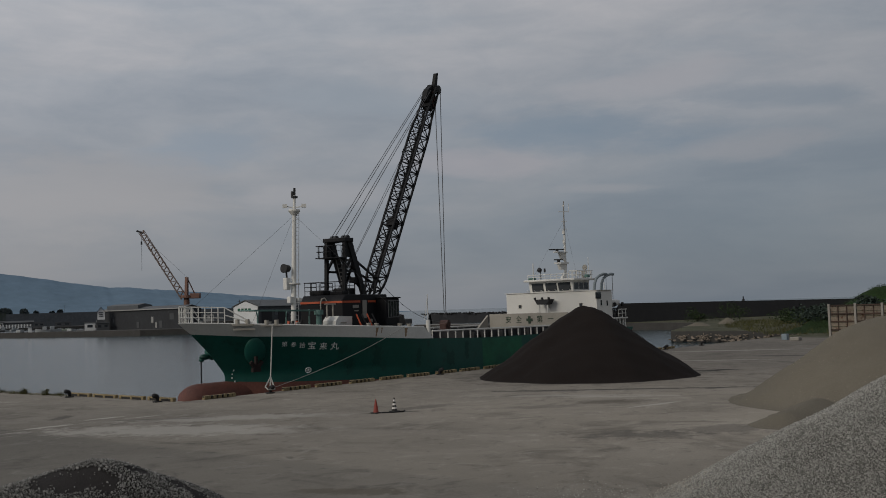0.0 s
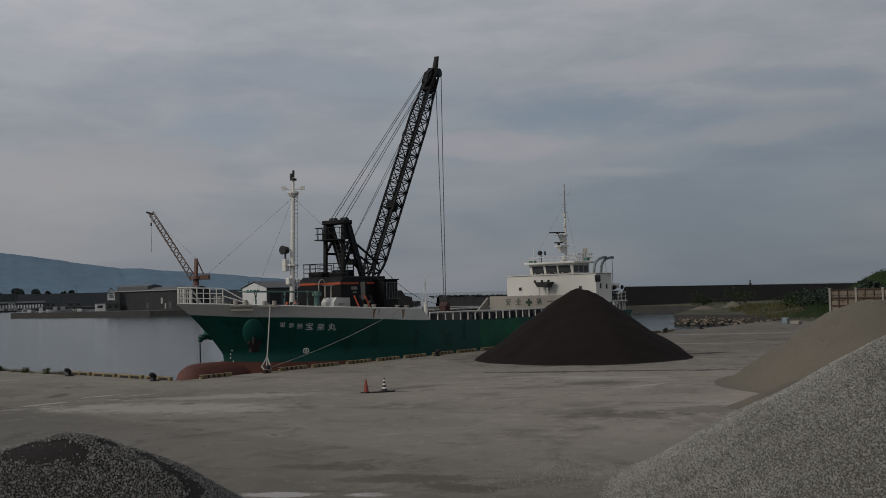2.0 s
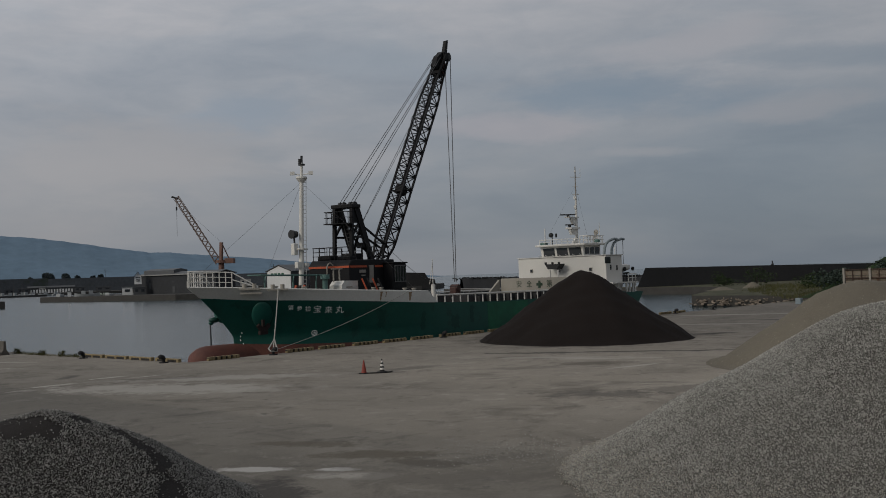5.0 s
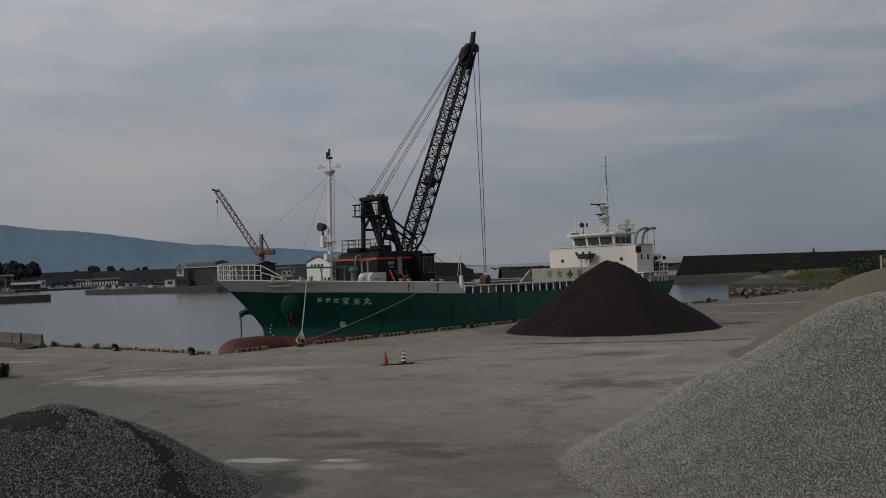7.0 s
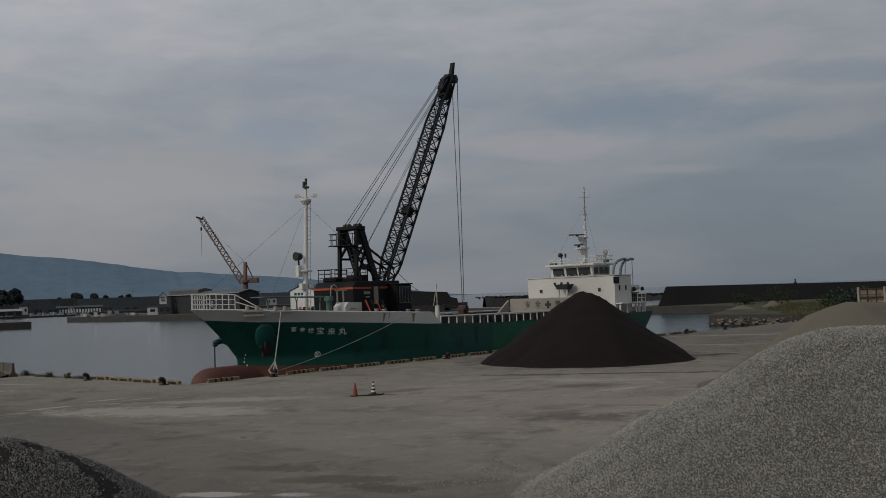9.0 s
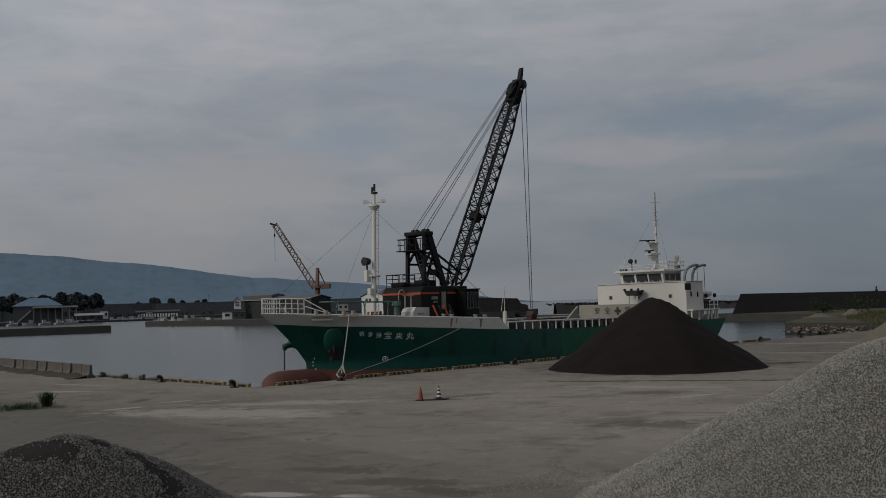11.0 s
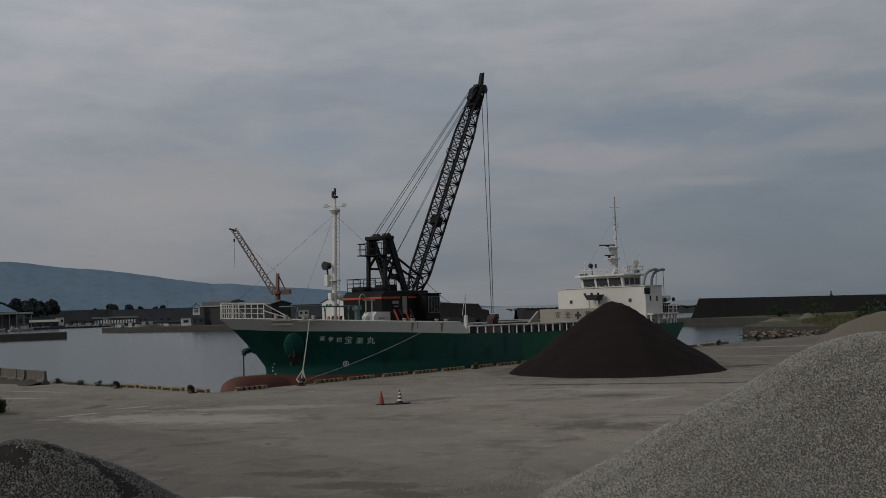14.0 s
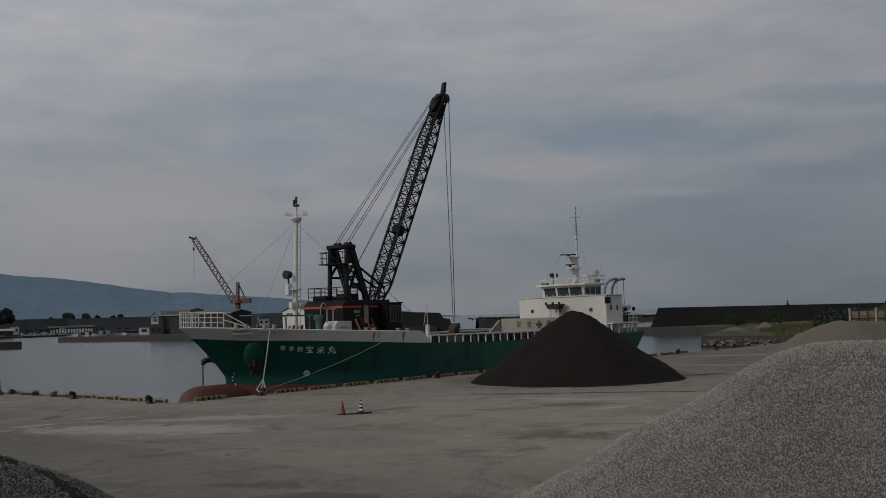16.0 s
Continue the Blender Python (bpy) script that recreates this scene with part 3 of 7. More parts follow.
solid("earth_bank", bm, EARTH, "dark earth banked against the barrier blocks", "earth", kind="stuff", smooth=True)


def tuft(bm, c, r, h, n, rng):
    for _ in range(n):
        a, d = rng.uniform(0, 6.283), r * math.sqrt(rng.random())
        p = Vector((c[0] + d * math.cos(a), c[1] + d * math.sin(a), c[2]))
        lean = Vector((rng.gauss(0, 0.35), rng.gauss(0, 0.35), 1)) * h * rng.uniform(0.5, 1.1)
        w = Vector((math.cos(a * 3), math.sin(a * 3), 0)) * h * 0.045
        bm.faces.new([bm.verts.new(v) for v in (p - w, p + w, p + lean)])


def leaves(bm, c, r, n, size, rng, flat=1.0):
    """Small leaf clumps through an uneven crown."""
    lobes = [(Vector((rng.gauss(0, 0.45) * r[0], rng.gauss(0, 0.45) * r[1], rng.uniform(-0.4, 0.5) * r[2])), rng.uniform(0.4, 0.75)) for _ in range(7)]
    for _ in range(n):
        o, k = rng.choice(lobes)
        d = Vector((rng.gauss(0, 1), rng.gauss(0, 1), rng.gauss(0, 1))).normalized() * rng.uniform(0.6, 1.0) * k
        p = Vector(c) + o + Vector((d.x * r[0], d.y * r[1], d.z * r[2]))
        u = Vector((rng.gauss(0, 1), rng.gauss(0, 1), rng.gauss(0, 0.7))).normalized() * size * rng.uniform(0.6, 1.3)
        v = u.cross(Vector((rng.gauss(0, 1), rng.gauss(0, 1), rng.gauss(0, 1)))).normalized() * size * rng.uniform(0.5, 1.0)
        bm.faces.new([bm.verts.new(q) for q in (p - u, p - v, p + u, p + v)])


rng = random.Random(5)
bm = B()
for k in range(9):
    tuft(bm, (-7.0 + rng.gauss(0, 1.0), 0.7 + rng.gauss(0, 0.8), 0), 0.5, 0.35, 40, rng)
tuft(bm, (-5.9, 0.3, 0), 0.22, 0.85, 120, rng)
leaves(bm, (-5.9, 0.3, 0.45), (0.28, 0.28, 0.4), 160, 0.06, rng)
solid("weed_patch", bm, LEAF, "green weeds growing from a gap in the concrete", "weeds", kind="stuff")
bm = B()
for k in range(26):
    y = 11.6 + 0.38 * k + rng.uniform(-0.15, 0.15)
    tuft(bm, (6.1 + rng.uniform(-0.3, 0.3), y, 0), 0.4, rng.choice((0.10, 0.14, 0.18, 0.28)), 45, rng)
for y in (14.2, 17.1, 21.0):
    tuft(bm, (6.0, y, 0), 0.22, 0.45, 60, rng)
    leaves(bm, (6.0, y, 0.2), (0.22, 0.22, 0.2), 60, 0.05, rng)
solid("edge_weeds", bm, DRYGRASS, "dry weeds growing along the quay edge", "weeds", kind="stuff")


def traffic_cone(at, striped):
    t = thing("traffic_cone", at, "black and white striped traffic cone on dark base" if striped else "faded red traffic cone on dark rubber base", "traffic cone", "pair of traffic cones")
    PLACE[t] = Vector((0, 0, 0))
    bm = B()
    box(bm, (-0.19, -0.19, 0), (0.19, 0.19, 0.05), 0.015)
    part("base", bm, BLACKRUB, t)
    n = 7 if striped else 1
    for i in range(n):
        z0, z1 = 0.05 + 0.62 * i / n, 0.05 + 0.62 * (i + 1) / n
        bm = B()
        rod(bm, (0, 0, z0), (0, 0, z1), 0.135 - 0.11 * (z0 - 0.05) / 0.62, 20, 0.135 - 0.11 * (z1 - 0.05) / 0.62)
        part("band" if striped else "shell", bm, (CONEWHITE if i % 2 else KERBDARK) if striped else CONERED, t, smooth=False)


traffic_cone((6.7, -15.45, 0), False)
traffic_cone((7.6, -15.8, 0), True)
bm = B()
pipe(bm, [(6.85, -15.7, 0.03), (7.2, -16.1, 0.03), (7.7, -16.3, 0.035), (8.0, -16.1, 0.03)], 0.035, 6)
solid("hose_scrap", bm, BLACKRUB, "short black hose lying beside traffic cones", "hose")


# ---- heaps ----
def seg_dist(x, y, ridge):
    best = None
    for (ax, ay, az), (bx, by, bz) in zip(ridge, ridge[1:]):
        dx, dy = bx - ax, by - ay
        l2 = dx * dx + dy * dy
        s = np.clip(((x - ax) * dx + (y - ay) * dy) / l2, 0, 1)
        d = np.hypot(x - ax - s * dx, y - ay - s * dy)
        h = az + s * (bz - az)
        best = (d, h) if best is None else (np.where(d - h < best[0] - best[1], d, best[0]), np.where(d - h < best[0] - best[1], h, best[1]))
    return best


def heap_height(x, y, ridge, slope, flat, lump, seed, cap=0.0, foot=0.12):
    d, top = seg_dist(x, y, ridge)
    wob = lump * (np.sin(x * 0.9 + seed) * np.cos(y * 1.1 - seed) + 0.6 * np.sin(x * 2.1 - y * 1.7 + 2 * seed) + 0.35 * np.sin(3.7 * x + 2.9 * y + seed))
    h = top - slope * np.sqrt(d * d + flat * flat) + slope * flat * 0.5 + wob * np.clip(d / 1.5, 0.25, 1)
    # the foot runs out softly
    if cap:
        h = np.where(h < cap - 0.5, h, cap - 0.5 + 0.5 * (1 - np.exp(-np.clip(h - cap + 0.5, 0, 9) / 0.5)))
    return np.where(h > foot, h, foot * np.exp(np.clip(h - foot, -9, 0) / foot)) - 0.04


def heap(name, mat, ridge, slope, flat, lump, seed, cell, label, category="heap", cap=0.0, foot=0.12, sink=0.0):
    xs, ys = [p[0] for p in ridge], [p[1] for p in ridge]
    reach = max(p[2] for p in ridge) / slope + 2.2 + 3 * foot
    gx = np.arange(min(xs) - reach, max(xs) + reach, cell)
    gy = np.arange(min(ys) - reach, max(ys) + reach, cell)
    X, Y = np.meshgrid(gx, gy, indexing="ij")
    Z = heap_height(X, Y, ridge, slope, flat, lump, seed, cap, foot) - sink
    rough = np.random.RandomState(int(seed * 10)).normal(0, cell * 0.06, Z.shape)
    Z = Z + np.where(Z > 0.1, rough, 0) * (0.0 if sink else 1.0)
    keep = Z > -0.03
    nx, ny = X.shape
    verts = np.stack([X, Y, np.maximum(Z, -0.05)], -1).reshape(-1, 3)
    idx = np.arange(nx * ny).reshape(nx, ny)
    ok = keep[:-1, :-1] | keep[1:, :-1] | keep[:-1, 1:] | keep[1:, 1:]
    faces = np.stack([idx[:-1, :-1], idx[1:, :-1], idx[1:, 1:], idx[:-1, 1:]], -1)[ok]
    used = np.unique(faces)
    remap = np.zeros(nx * ny, int)
    remap[used] = np.arange(len(used))
    me = bpy.data.meshes.new(name)
    me.from_pydata(verts[used].tolist(), [], remap[faces].tolist())
    me.materials.append(mat)
    me.shade_smooth()
    return tagged(new(name, me), label, category)


def stones(name, centres, radii, mat, seed, label):
    """Angular crushed stones, eight faces each, in one mesh."""
    rs = np.random.RandomState(seed)
    n = len(centres)
    base = np.array([(1, 0, 0), (-1, 0, 0), (0, 1, 0), (0, -1, 0), (0, 0, 1), (0, 0, -1)], float)
    tri = np.array([(0, 2, 4), (2, 1, 4), (1, 3, 4), (3, 0, 4), (2, 0, 5), (1, 2, 5), (3, 1, 5), (0, 3, 5)])
    v = base[None] * rs.uniform(0.55, 1.25, (n, 6, 1)) + rs.normal(0, 0.22, (n, 6, 3))
    a, b = rs.uniform(0, 6.283, (2, n))
    ca, sa, cb, sb = np.cos(a), np.sin(a), np.cos(b), np.sin(b)
    x, y, z = v[..., 0], v[..., 1], v[..., 2]
    x, y = ca[:, None] * x - sa[:, None] * y, sa[:, None] * x + ca[:, None] * y
    y, z = cb[:, None] * y - sb[:, None] * z, sb[:, None] * y + cb[:, None] * z
    v = np.stack([x, y, z], -1) * radii[:, None, None] + centres[:, None]
    f = (tri[None] + 6 * np.arange(n)[:, None, None]).reshape(-1)
    me = bpy.data.meshes.new(name)
    me.vertices.add(6 * n)
    me.vertices.foreach_set("co", v.reshape(-1))
    me.loops.add(24 * n)
    me.loops.foreach_set("vertex_index", f)
    me.polygons.add(8 * n)
    me.polygons.foreach_set("loop_start", np.arange(0, 24 * n, 3))
    me.update(calc_edges=True)
    me.materials.append(mat)
    return tagged(new(name, me), label, "gravel", kind="stuff")


def scatter(gap, xr, yr, ridge, args, seed, rlo, rhi, zmin=0.02):
    """Stones side by side over a heap, each a little off its place."""
    rs = np.random.RandomState(seed)
    gx, gy = np.meshgrid(np.arange(*xr, gap), np.arange(*yr, gap * 0.9), indexing="ij")
    gx[:, ::2] += gap * 0.5
    n = gx.size
    x, y = gx.ravel() + rs.uniform(-0.42, 0.42, n) * gap, gy.ravel() + rs.uniform(-0.42, 0.42, n) * gap
    z = heap_height(x, y, ridge, *args)
    k = z > zmin - 0.05 * rs.rand(n)
    r = rlo + (rhi - rlo) * rs.rand(n) ** 1.4
    c = np.stack([x, y, np.maximum(z, 0.0) + r * 0.3 + rs.uniform(-0.006, 0.006, n)], -1)
    return c[k], r[k]


BLACK_RIDGE = [(30.9, -11.85, 4.92), (30.7, -12.7, 4.74), (36.4, -17.7, -0.3)]
heap("black_sand_heap", SAND, BLACK_RIDGE, 0.70, 0.40, 0.075, 1.3, 0.2, "tall cone-shaped heap of dark brown-black sand on quay")
rs = np.random.RandomState(3)
GREY_RIDGE = [(-3.0, -44.05, 4.23), (-1.4, -50.0, 4.26), (0.36, -56.0, 4.3)]
GREY_ARGS = (0.55, 0.46, 0.05, 0.4)
GREY_SHAPE = GREY_ARGS + (4.0, 0.19)
heap("grey_gravel_heap", GRAVELBED, GREY_RIDGE, *GREY_ARGS, 0.16, "large heap of pale grey crushed stone gravel", cap=4.0, foot=0.19, sink=0.02)
c, r = scatter(0.032, (-13.0, -2.0), (-48.5, -33.0), GREY_RIDGE, GREY_SHAPE, 4, 0.013, 0.027, 0.055)
stones("crushed_stone_grains", c, r, GRAVEL, 5, "loose pale grey crushed stones covering the gravel heap")
# finer, paler chippings washed down to the foot of the grey heap; their pale tone also stands in for its sunlit rim
c, r = scatter(0.042, (-13.0, -0.5), (-46.0, -32.0), GREY_RIDGE, GREY_SHAPE, 14, 0.008, 0.020, 0.04)
k = (c[:, 2] < 0.95 * np.random.RandomState(15).rand(len(c)) ** 1.1) & (c[:, 2] > 0.006)
stones("fine_chippings", c[k] + np.array((0, 0, 0.012)), r[k], CHIPS, 16, "fine pale chippings along the foot and painted sunlit rim of the gravel heap")
TAN_RIDGE = [(21.2, -34.4, 4.35), (29.0, -37.0, 3.95), (38.0, -39.6, 3.75)]
heap("tan_gravel_heap", TAN, TAN_RIDGE, 0.70, 1.4, 0.06, 2.1, 0.3, "broad heap of tan fine gravel behind grey heap", foot=0.28)
c, r = scatter(0.15, (7.0, 32.0), (-40.0, -24.0), TAN_RIDGE, (0.70, 1.4, 0.06, 2.1, 0.0, 0.28), 17, 0.008, 0.026, 0.03)
k = np.random.RandomState(18).rand(len(c)) < 0.4
stones("tan_pebbles", c[k], r[k], TANSTONE, 19, "scattered pale pebbles on the tan gravel heap")
SMALL_RIDGE = [(10.0, -33.9, 0.62), (13.4, -33.9, 0.85)]
heap("small_tan_mound", TAN, SMALL_RIDGE, 0.50, 0.3, 0.03, 3.3, 0.2, "low mound of tan gravel at foot of larger heap")
DARK_RIDGE = [(-17.1, -31.15, 2.48), (-18.9, -30.8, 2.15)]
DARK_ARGS = (0.62, 0.9, 0.05, 5.2)
heap("dark_gravel_heap", MIXBED, DARK_RIDGE, *DARK_ARGS, 0.14, "dark heap of mixed gravel and black sand", sink=0.012)
c, r = scatter(0.036, (-23.5, -12.0), (-36.5, -29.8), DARK_RIDGE, DARK_ARGS, 6, 0.011, 0.029, 0.03)
# bare black sand: a slip near the crest and a long tongue down one side
slip = lambda a, b, w0, w1: (lambda u, d: d > w0 + (w1 - w0) * u)(*along_line(c, a, b))  # noqa: E731


def along_line(c, a, b):
    dx, dy = b[0] - a[0], b[1] - a[1]
    u = np.clip(((c[:, 0] - a[0]) * dx + (c[:, 1] - a[1]) * dy) / (dx * dx + dy * dy), 0, 1)
    ragged = 0.16 * np.sin(4.1 * c[:, 0] + 2.7 * c[:, 1]) + 0.1 * np.sin(9.0 * c[:, 1] - 5.0 * c[:, 0]) + 0.05 * np.random.RandomState(31).normal(0, 1, len(c))
    return u, np.hypot(c[:, 0] - a[0] - dx * u, c[:, 1] - a[1] - dy * u) + ragged


k = slip((-15.9, -31.6), (-15.7, -33.0), 0.10, 0.24) & slip((-15.7, -33.0), (-15.9, -34.8), 0.24, 0.34) & slip((-17.9, -31.4), (-17.35, -31.75), 0.5, 0.3) & slip((-16.85, -31.6), (-16.5, -31.9), 0.1, 0.12)
k |= np.random.RandomState(8).rand(len(c)) < 0.035
stones("mixed_gravel_grains", c[k], r[k], MIXGRAVEL, 7, "loose dark and grey stones covering the dark heap")
# spilt gravel thins out on the concrete round the grey heap
n = 1500
x, y = rs.normal(-6.0, 1.1, n), rs.normal(-35.2, 1.0, n)
z = heap_height(x, y, GREY_RIDGE, *GREY_SHAPE)
k = (z < 0.02) & (x > -15)
stones("spilt_gravel", np.stack([x, y, 0 * x + 0.008], -1)[k], (0.006 + 0.02 * rs.rand(n) ** 2.4)[k], GRAVEL, 9, "spilt gravel scattered on the concrete")

# ---- the far bank to the right of the ship ----
bm = B()
ends = [[bm.verts.new((x + dx, y + dy, z)) for dx, dy, z in ((-1.1, -1.1, -0.5), (0, 0, top), (2.2, 1.1, top), (7.7, 4.4, -0.5))] for x, y, top in ((186.5, 76.4, 4.55), (256.0, 48.0, 3.8), (350.0, 9.0, 2.7))]
for a, b_ in zip(ends, ends[1:]):
    for i in range(4):
        bm.faces.new((a[i], b_[i], b_[(i + 1) % 4], a[(i + 1) % 4]))
bm.faces.new(ends[0])
bm.faces.new(ends[-1][::-1])
for v in (ends[0][0], ends[0][3]):
    v.co += Vector((-3.0, 1.2, 0))
bmesh.ops.recalc_face_normals(bm, faces=bm.faces)
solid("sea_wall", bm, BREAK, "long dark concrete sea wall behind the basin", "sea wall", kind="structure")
bm = B()
bar(bm, (187.5, 76.8, 4.59), (257.0, 48.4, 3.84), 0.8, 0.16)
bar(bm, (257.0, 48.4, 3.84), (351.0, 9.4, 2.74), 0.8, 0.16)
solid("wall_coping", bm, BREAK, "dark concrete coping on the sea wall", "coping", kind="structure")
bm = B()
rod(bm, (225.6, 61.5, 3.9), (225.6, 61.5, 4.7), 0.35, 10)
rod(bm, (225.6, 61.5, 4.7), (225.6, 61.5, 5.2), 0.16, 10)
ball(bm, (225.6, 61.5, 5.3), 0.22, 1)
solid("wall_beacon", bm, DARKSTEEL, "small dark beacon on the sea wall", "beacon")

rng = random.Random(11)
bm = B()
SHORE = [(118.4, 26), (116.4, 15), (112.6, 4)]
for _ in range(150):
    i, u, d = rng.choice((0, 1)), rng.random(), rng.random()
    (ax, ay), (bx, by) = SHORE[i], SHORE[i + 1]
    x, y = ax + (bx - ax) * u - 1.3 * d, ay + (by - ay) * u + 0.9 * d
    s = rng.uniform(0.25, 0.5)
    bmesh.ops.create_cube(bm, size=s, matrix=Matrix.Translation((x, y, -0.3 - 1.2 * d)) @ Euler((rng.gauss(0, 0.3), rng.gauss(0, 0.3), rng.random() * 6)).to_matrix().to_4x4() @ Matrix.Diagonal((1.4, rng.uniform(0.6, 1.0), rng.uniform(0.35, 0.6), 1)))
bmesh.ops.bevel(bm, geom=list(bm.edges), offset=0.035, segments=1, affect="EDGES")
solid("shore_rocks", bm, ROCK, "pale broken rocks along the far shore", "rocks", kind="stuff")
bm = B()
for _ in range(2600):
    p = (rng.uniform(96, 184), rng.uniform(-40, 56))
    if p[1] > min((p[0] - 94) * 0.62, 19.5 + (p[0] - 115) * 0.36):
        continue
    tuft(bm, (*p, 0), rng.uniform(0.6, 1.6), rng.uniform(0.3, 0.9), 14, rng)
solid("bank_grass", bm, DRYGRASS, "dry rough grass on the far bank", "grass", kind="stuff")


def bush(at, r, n, size, mat, label="dark green bush on the far bank"):
    t = thing("bush", at, label, "bush")
    bm = B()
    for k in range(5):
        rod(bm, at, (at[0] + rng.gauss(0, r[0] * 0.3), at[1] + rng.gauss(0, r[1] * 0.3), at[2] + r[2] * rng.uniform(0.7, 1.2)), 0.06, 5, 0.02)
    part("stems", bm, BARK, t)
    bm = B()
    leaves(bm, (at[0], at[1], at[2] + r[2] * 0.85), r, n, size, rng)
    part("foliage", bm, mat, t)


for at, r in (((181, 53, 0), (3.0, 3.0, 1.9)), ((180, 45, 0), (4.0, 4.0, 2.2)), ((176, 30, 0), (3.4, 3.4, 1.5)), ((178, 24, 0), (3.0, 3.0, 1.8)), ((120, 2, 0), (3.4, 3.4, 1.5)), ((128, 8, 0), (3.0, 3.0, 1.2)), ((112, -4, 0), (2.6, 2.6, 1.6)), ((140, 14, 0), (3, 3, 1.3))):
    bush(at, r, 700, 0.16, LEAF)
# gravel piles on the far bank
heap("far_gravel_pile", TAN, [(160, 36.5, 1.35), (160.4, 36.4, 1.3)], 0.72, 0.15, 0.03, 1.0, 0.4, "small grey gravel pile on the far bank")
heap("far_earth_pile", TAN, [(148, 37.0, 0.8), (150, 37.5, 0.75)], 0.4, 0.6, 0.05, 4.0, 0.4, "low brown earth pile on the far bank")

# green mound with trees
def mound_height(x, y):
    along = 1 / (1 + math.exp((y + 0.6) / 1.5))
    return (6.7 + 0.6 * math.sin(y * 0.35)) * along * math.exp(-abs((x - 128) / 9.5) ** 2.6) + 2.2 * math.exp(-(((y - 2) / 7) ** 2) - (((x - 122) / 11) ** 2))


bm = B()
n, m = 40, 28
grid = []
for i in range(n + 1):
    row = []
    for j in range(m + 1):
        u, v = i / n, j / m
        x, y = 104 + 40 * v, -62 + 66 * u
        h = mound_height(x, y)
        h += 0.5 * noise.noise(Vector((x * 0.2, y * 0.2, 0))) * min(1, h)
        row.append(bm.verts.new((x, y, h - 0.15)))
    grid.append(row)
for a, b_ in zip(grid, grid[1:]):
    for j in range(m):
        bm.faces.new((a[j], b_[j], b_[j + 1], a[j + 1]))
bmesh.ops.recalc_face_normals(bm, faces=bm.faces)
solid("green_mound", bm, material("mound_turf", (0.022, 0.042, 0.013), 0.95, vary=0.5, scale=0.3, fine=3.0, bump=0.5, spec=0.1), "grassy green mound beyond the quay", "mound", kind="structure", smooth=True)
bm = B()
for _ in range(9000):
    x, y = rng.uniform(106, 142), rng.uniform(-58, 3)
    h = mound_height(x, y)
    if h < 0.25:
        continue
    tuft(bm, (x, y, h - 0.2), 0.9, rng.uniform(0.2, 0.5), 7, rng)
solid("mound_grass", bm, LEAF, "long green grass and scrub on the mound", "grass", kind="stuff")
for at, r in (((114, -1, 0.5), (2.6, 2.6, 1.7)), ((116, 2.5, 0.6), (2.6, 2.6, 1.9)), ((121, 5, 1.0), (2.6, 2.6, 1.6)), ((118, -4, 2.2), (2.4, 2.4, 1.4))):
    bush(at, r, 500, 0.2, LEAFDARK, "dark shrub on the green mound")


def panel_fence():
    """Rusty plank screen with pale posts, behind the tan heap."""
    a, d = Vector((88.5, -8.45, 0)), Vector((0.02, -0.9998, 0))
    t = thing("plank_screen", (88.5, -8.45, 0), "weathered pale plank screen with rusty rails and posts", "screen")
    for k in range(4):
        p = a + d * (2.9 * k)
        bm = B()
        box(bm, (p.x - 0.2, p.y - 0.12, 0), (p.x + 0.1, p.y + 0.12, 3.9), 0.02)
        part("post", bm, POSTGREY, t)
    for k in range(3):
        for j in range(6):
            p, q = a + d * (2.9 * k + 0.17), a + d * (2.9 * k + 2.73)
            bm = B()
            bar(bm, (p.x, p.y, 0.45 + 0.58 * j), (q.x, q.y, 0.45 + 0.58 * j), 0.10, 0.54)
            part("plank", bm, WORNPLANK, t)
        for z in (0.95, 1.9, 2.75, 3.72):
            bm = B()
            bar(bm, (p.x - 0.13, p.y, z), (q.x - 0.13, q.y, z), 0.12, 0.13)
            part("rail", bm, RUSTPLANK, t, "rusty steel rail")
        for u in (0.32, 0.7):
            m = p.lerp(q, u)
            bm = B()
            bar(bm, (m.x - 0.12, m.y, 0.4), (m.x - 0.12, m.y, 3.7), 0.1, 0.1)
            part("stiffener", bm, RUSTPLANK, t, "rusty upright stiffener")


panel_fence()
# small pale boxes at the quay end
for x, y, w, h, lab in ((84.3, -4.8, 0.32, 0.7, "small pale blue plastic tub at the quay end"), (82.8, -6.6, 0.5, 0.4, "low pale wooden crate at the quay end")):
    bm = B()
    box(bm, (x - w, y - w, 0), (x + w, y + w, h), 0.06)
    top = max(bm.faces, key=lambda f: f.calc_center_median().z)
    bmesh.ops.inset_region(bm, faces=[top], thickness=0.08)
    bmesh.ops.translate(bm, verts=top.verts, vec=(0, 0, -0.3))
    solid("storage_bin", bm, PALEBLUE if h > 0.6 else POSTGREY, lab, "bin")

# ---- the far side of the harbour, beyond the bow ----
def far(bearing, dist):
    """A place across the water, by its bearing and distance from the heap where the walk ends."""
    return -27 + dist * math.cos(radians(bearing)), -51 + dist * math.sin(radians(bearing))


bm = B()
plate(bm, [(180, 381), (184, 279), (228, 244), (262, 224), (330, 274), (345, 330), (262, 345), (232, 400), (200, 390)], -3, 0.5)
solid("far_quay", bm, QUAYWALL, "far harbour quay of dark stained concrete", "quay", kind="structure")
bm = B()
plate(bm, [far(77, 370), far(72, 362), far(66.1, 360), far(66.35, 375), far(72, 380), far(77, 390)], -3, 0.6)
solid("outer_jetty", bm, QUAYWALL, "low dark concrete jetty in the harbour", "jetty", kind="structure")
bm = B()
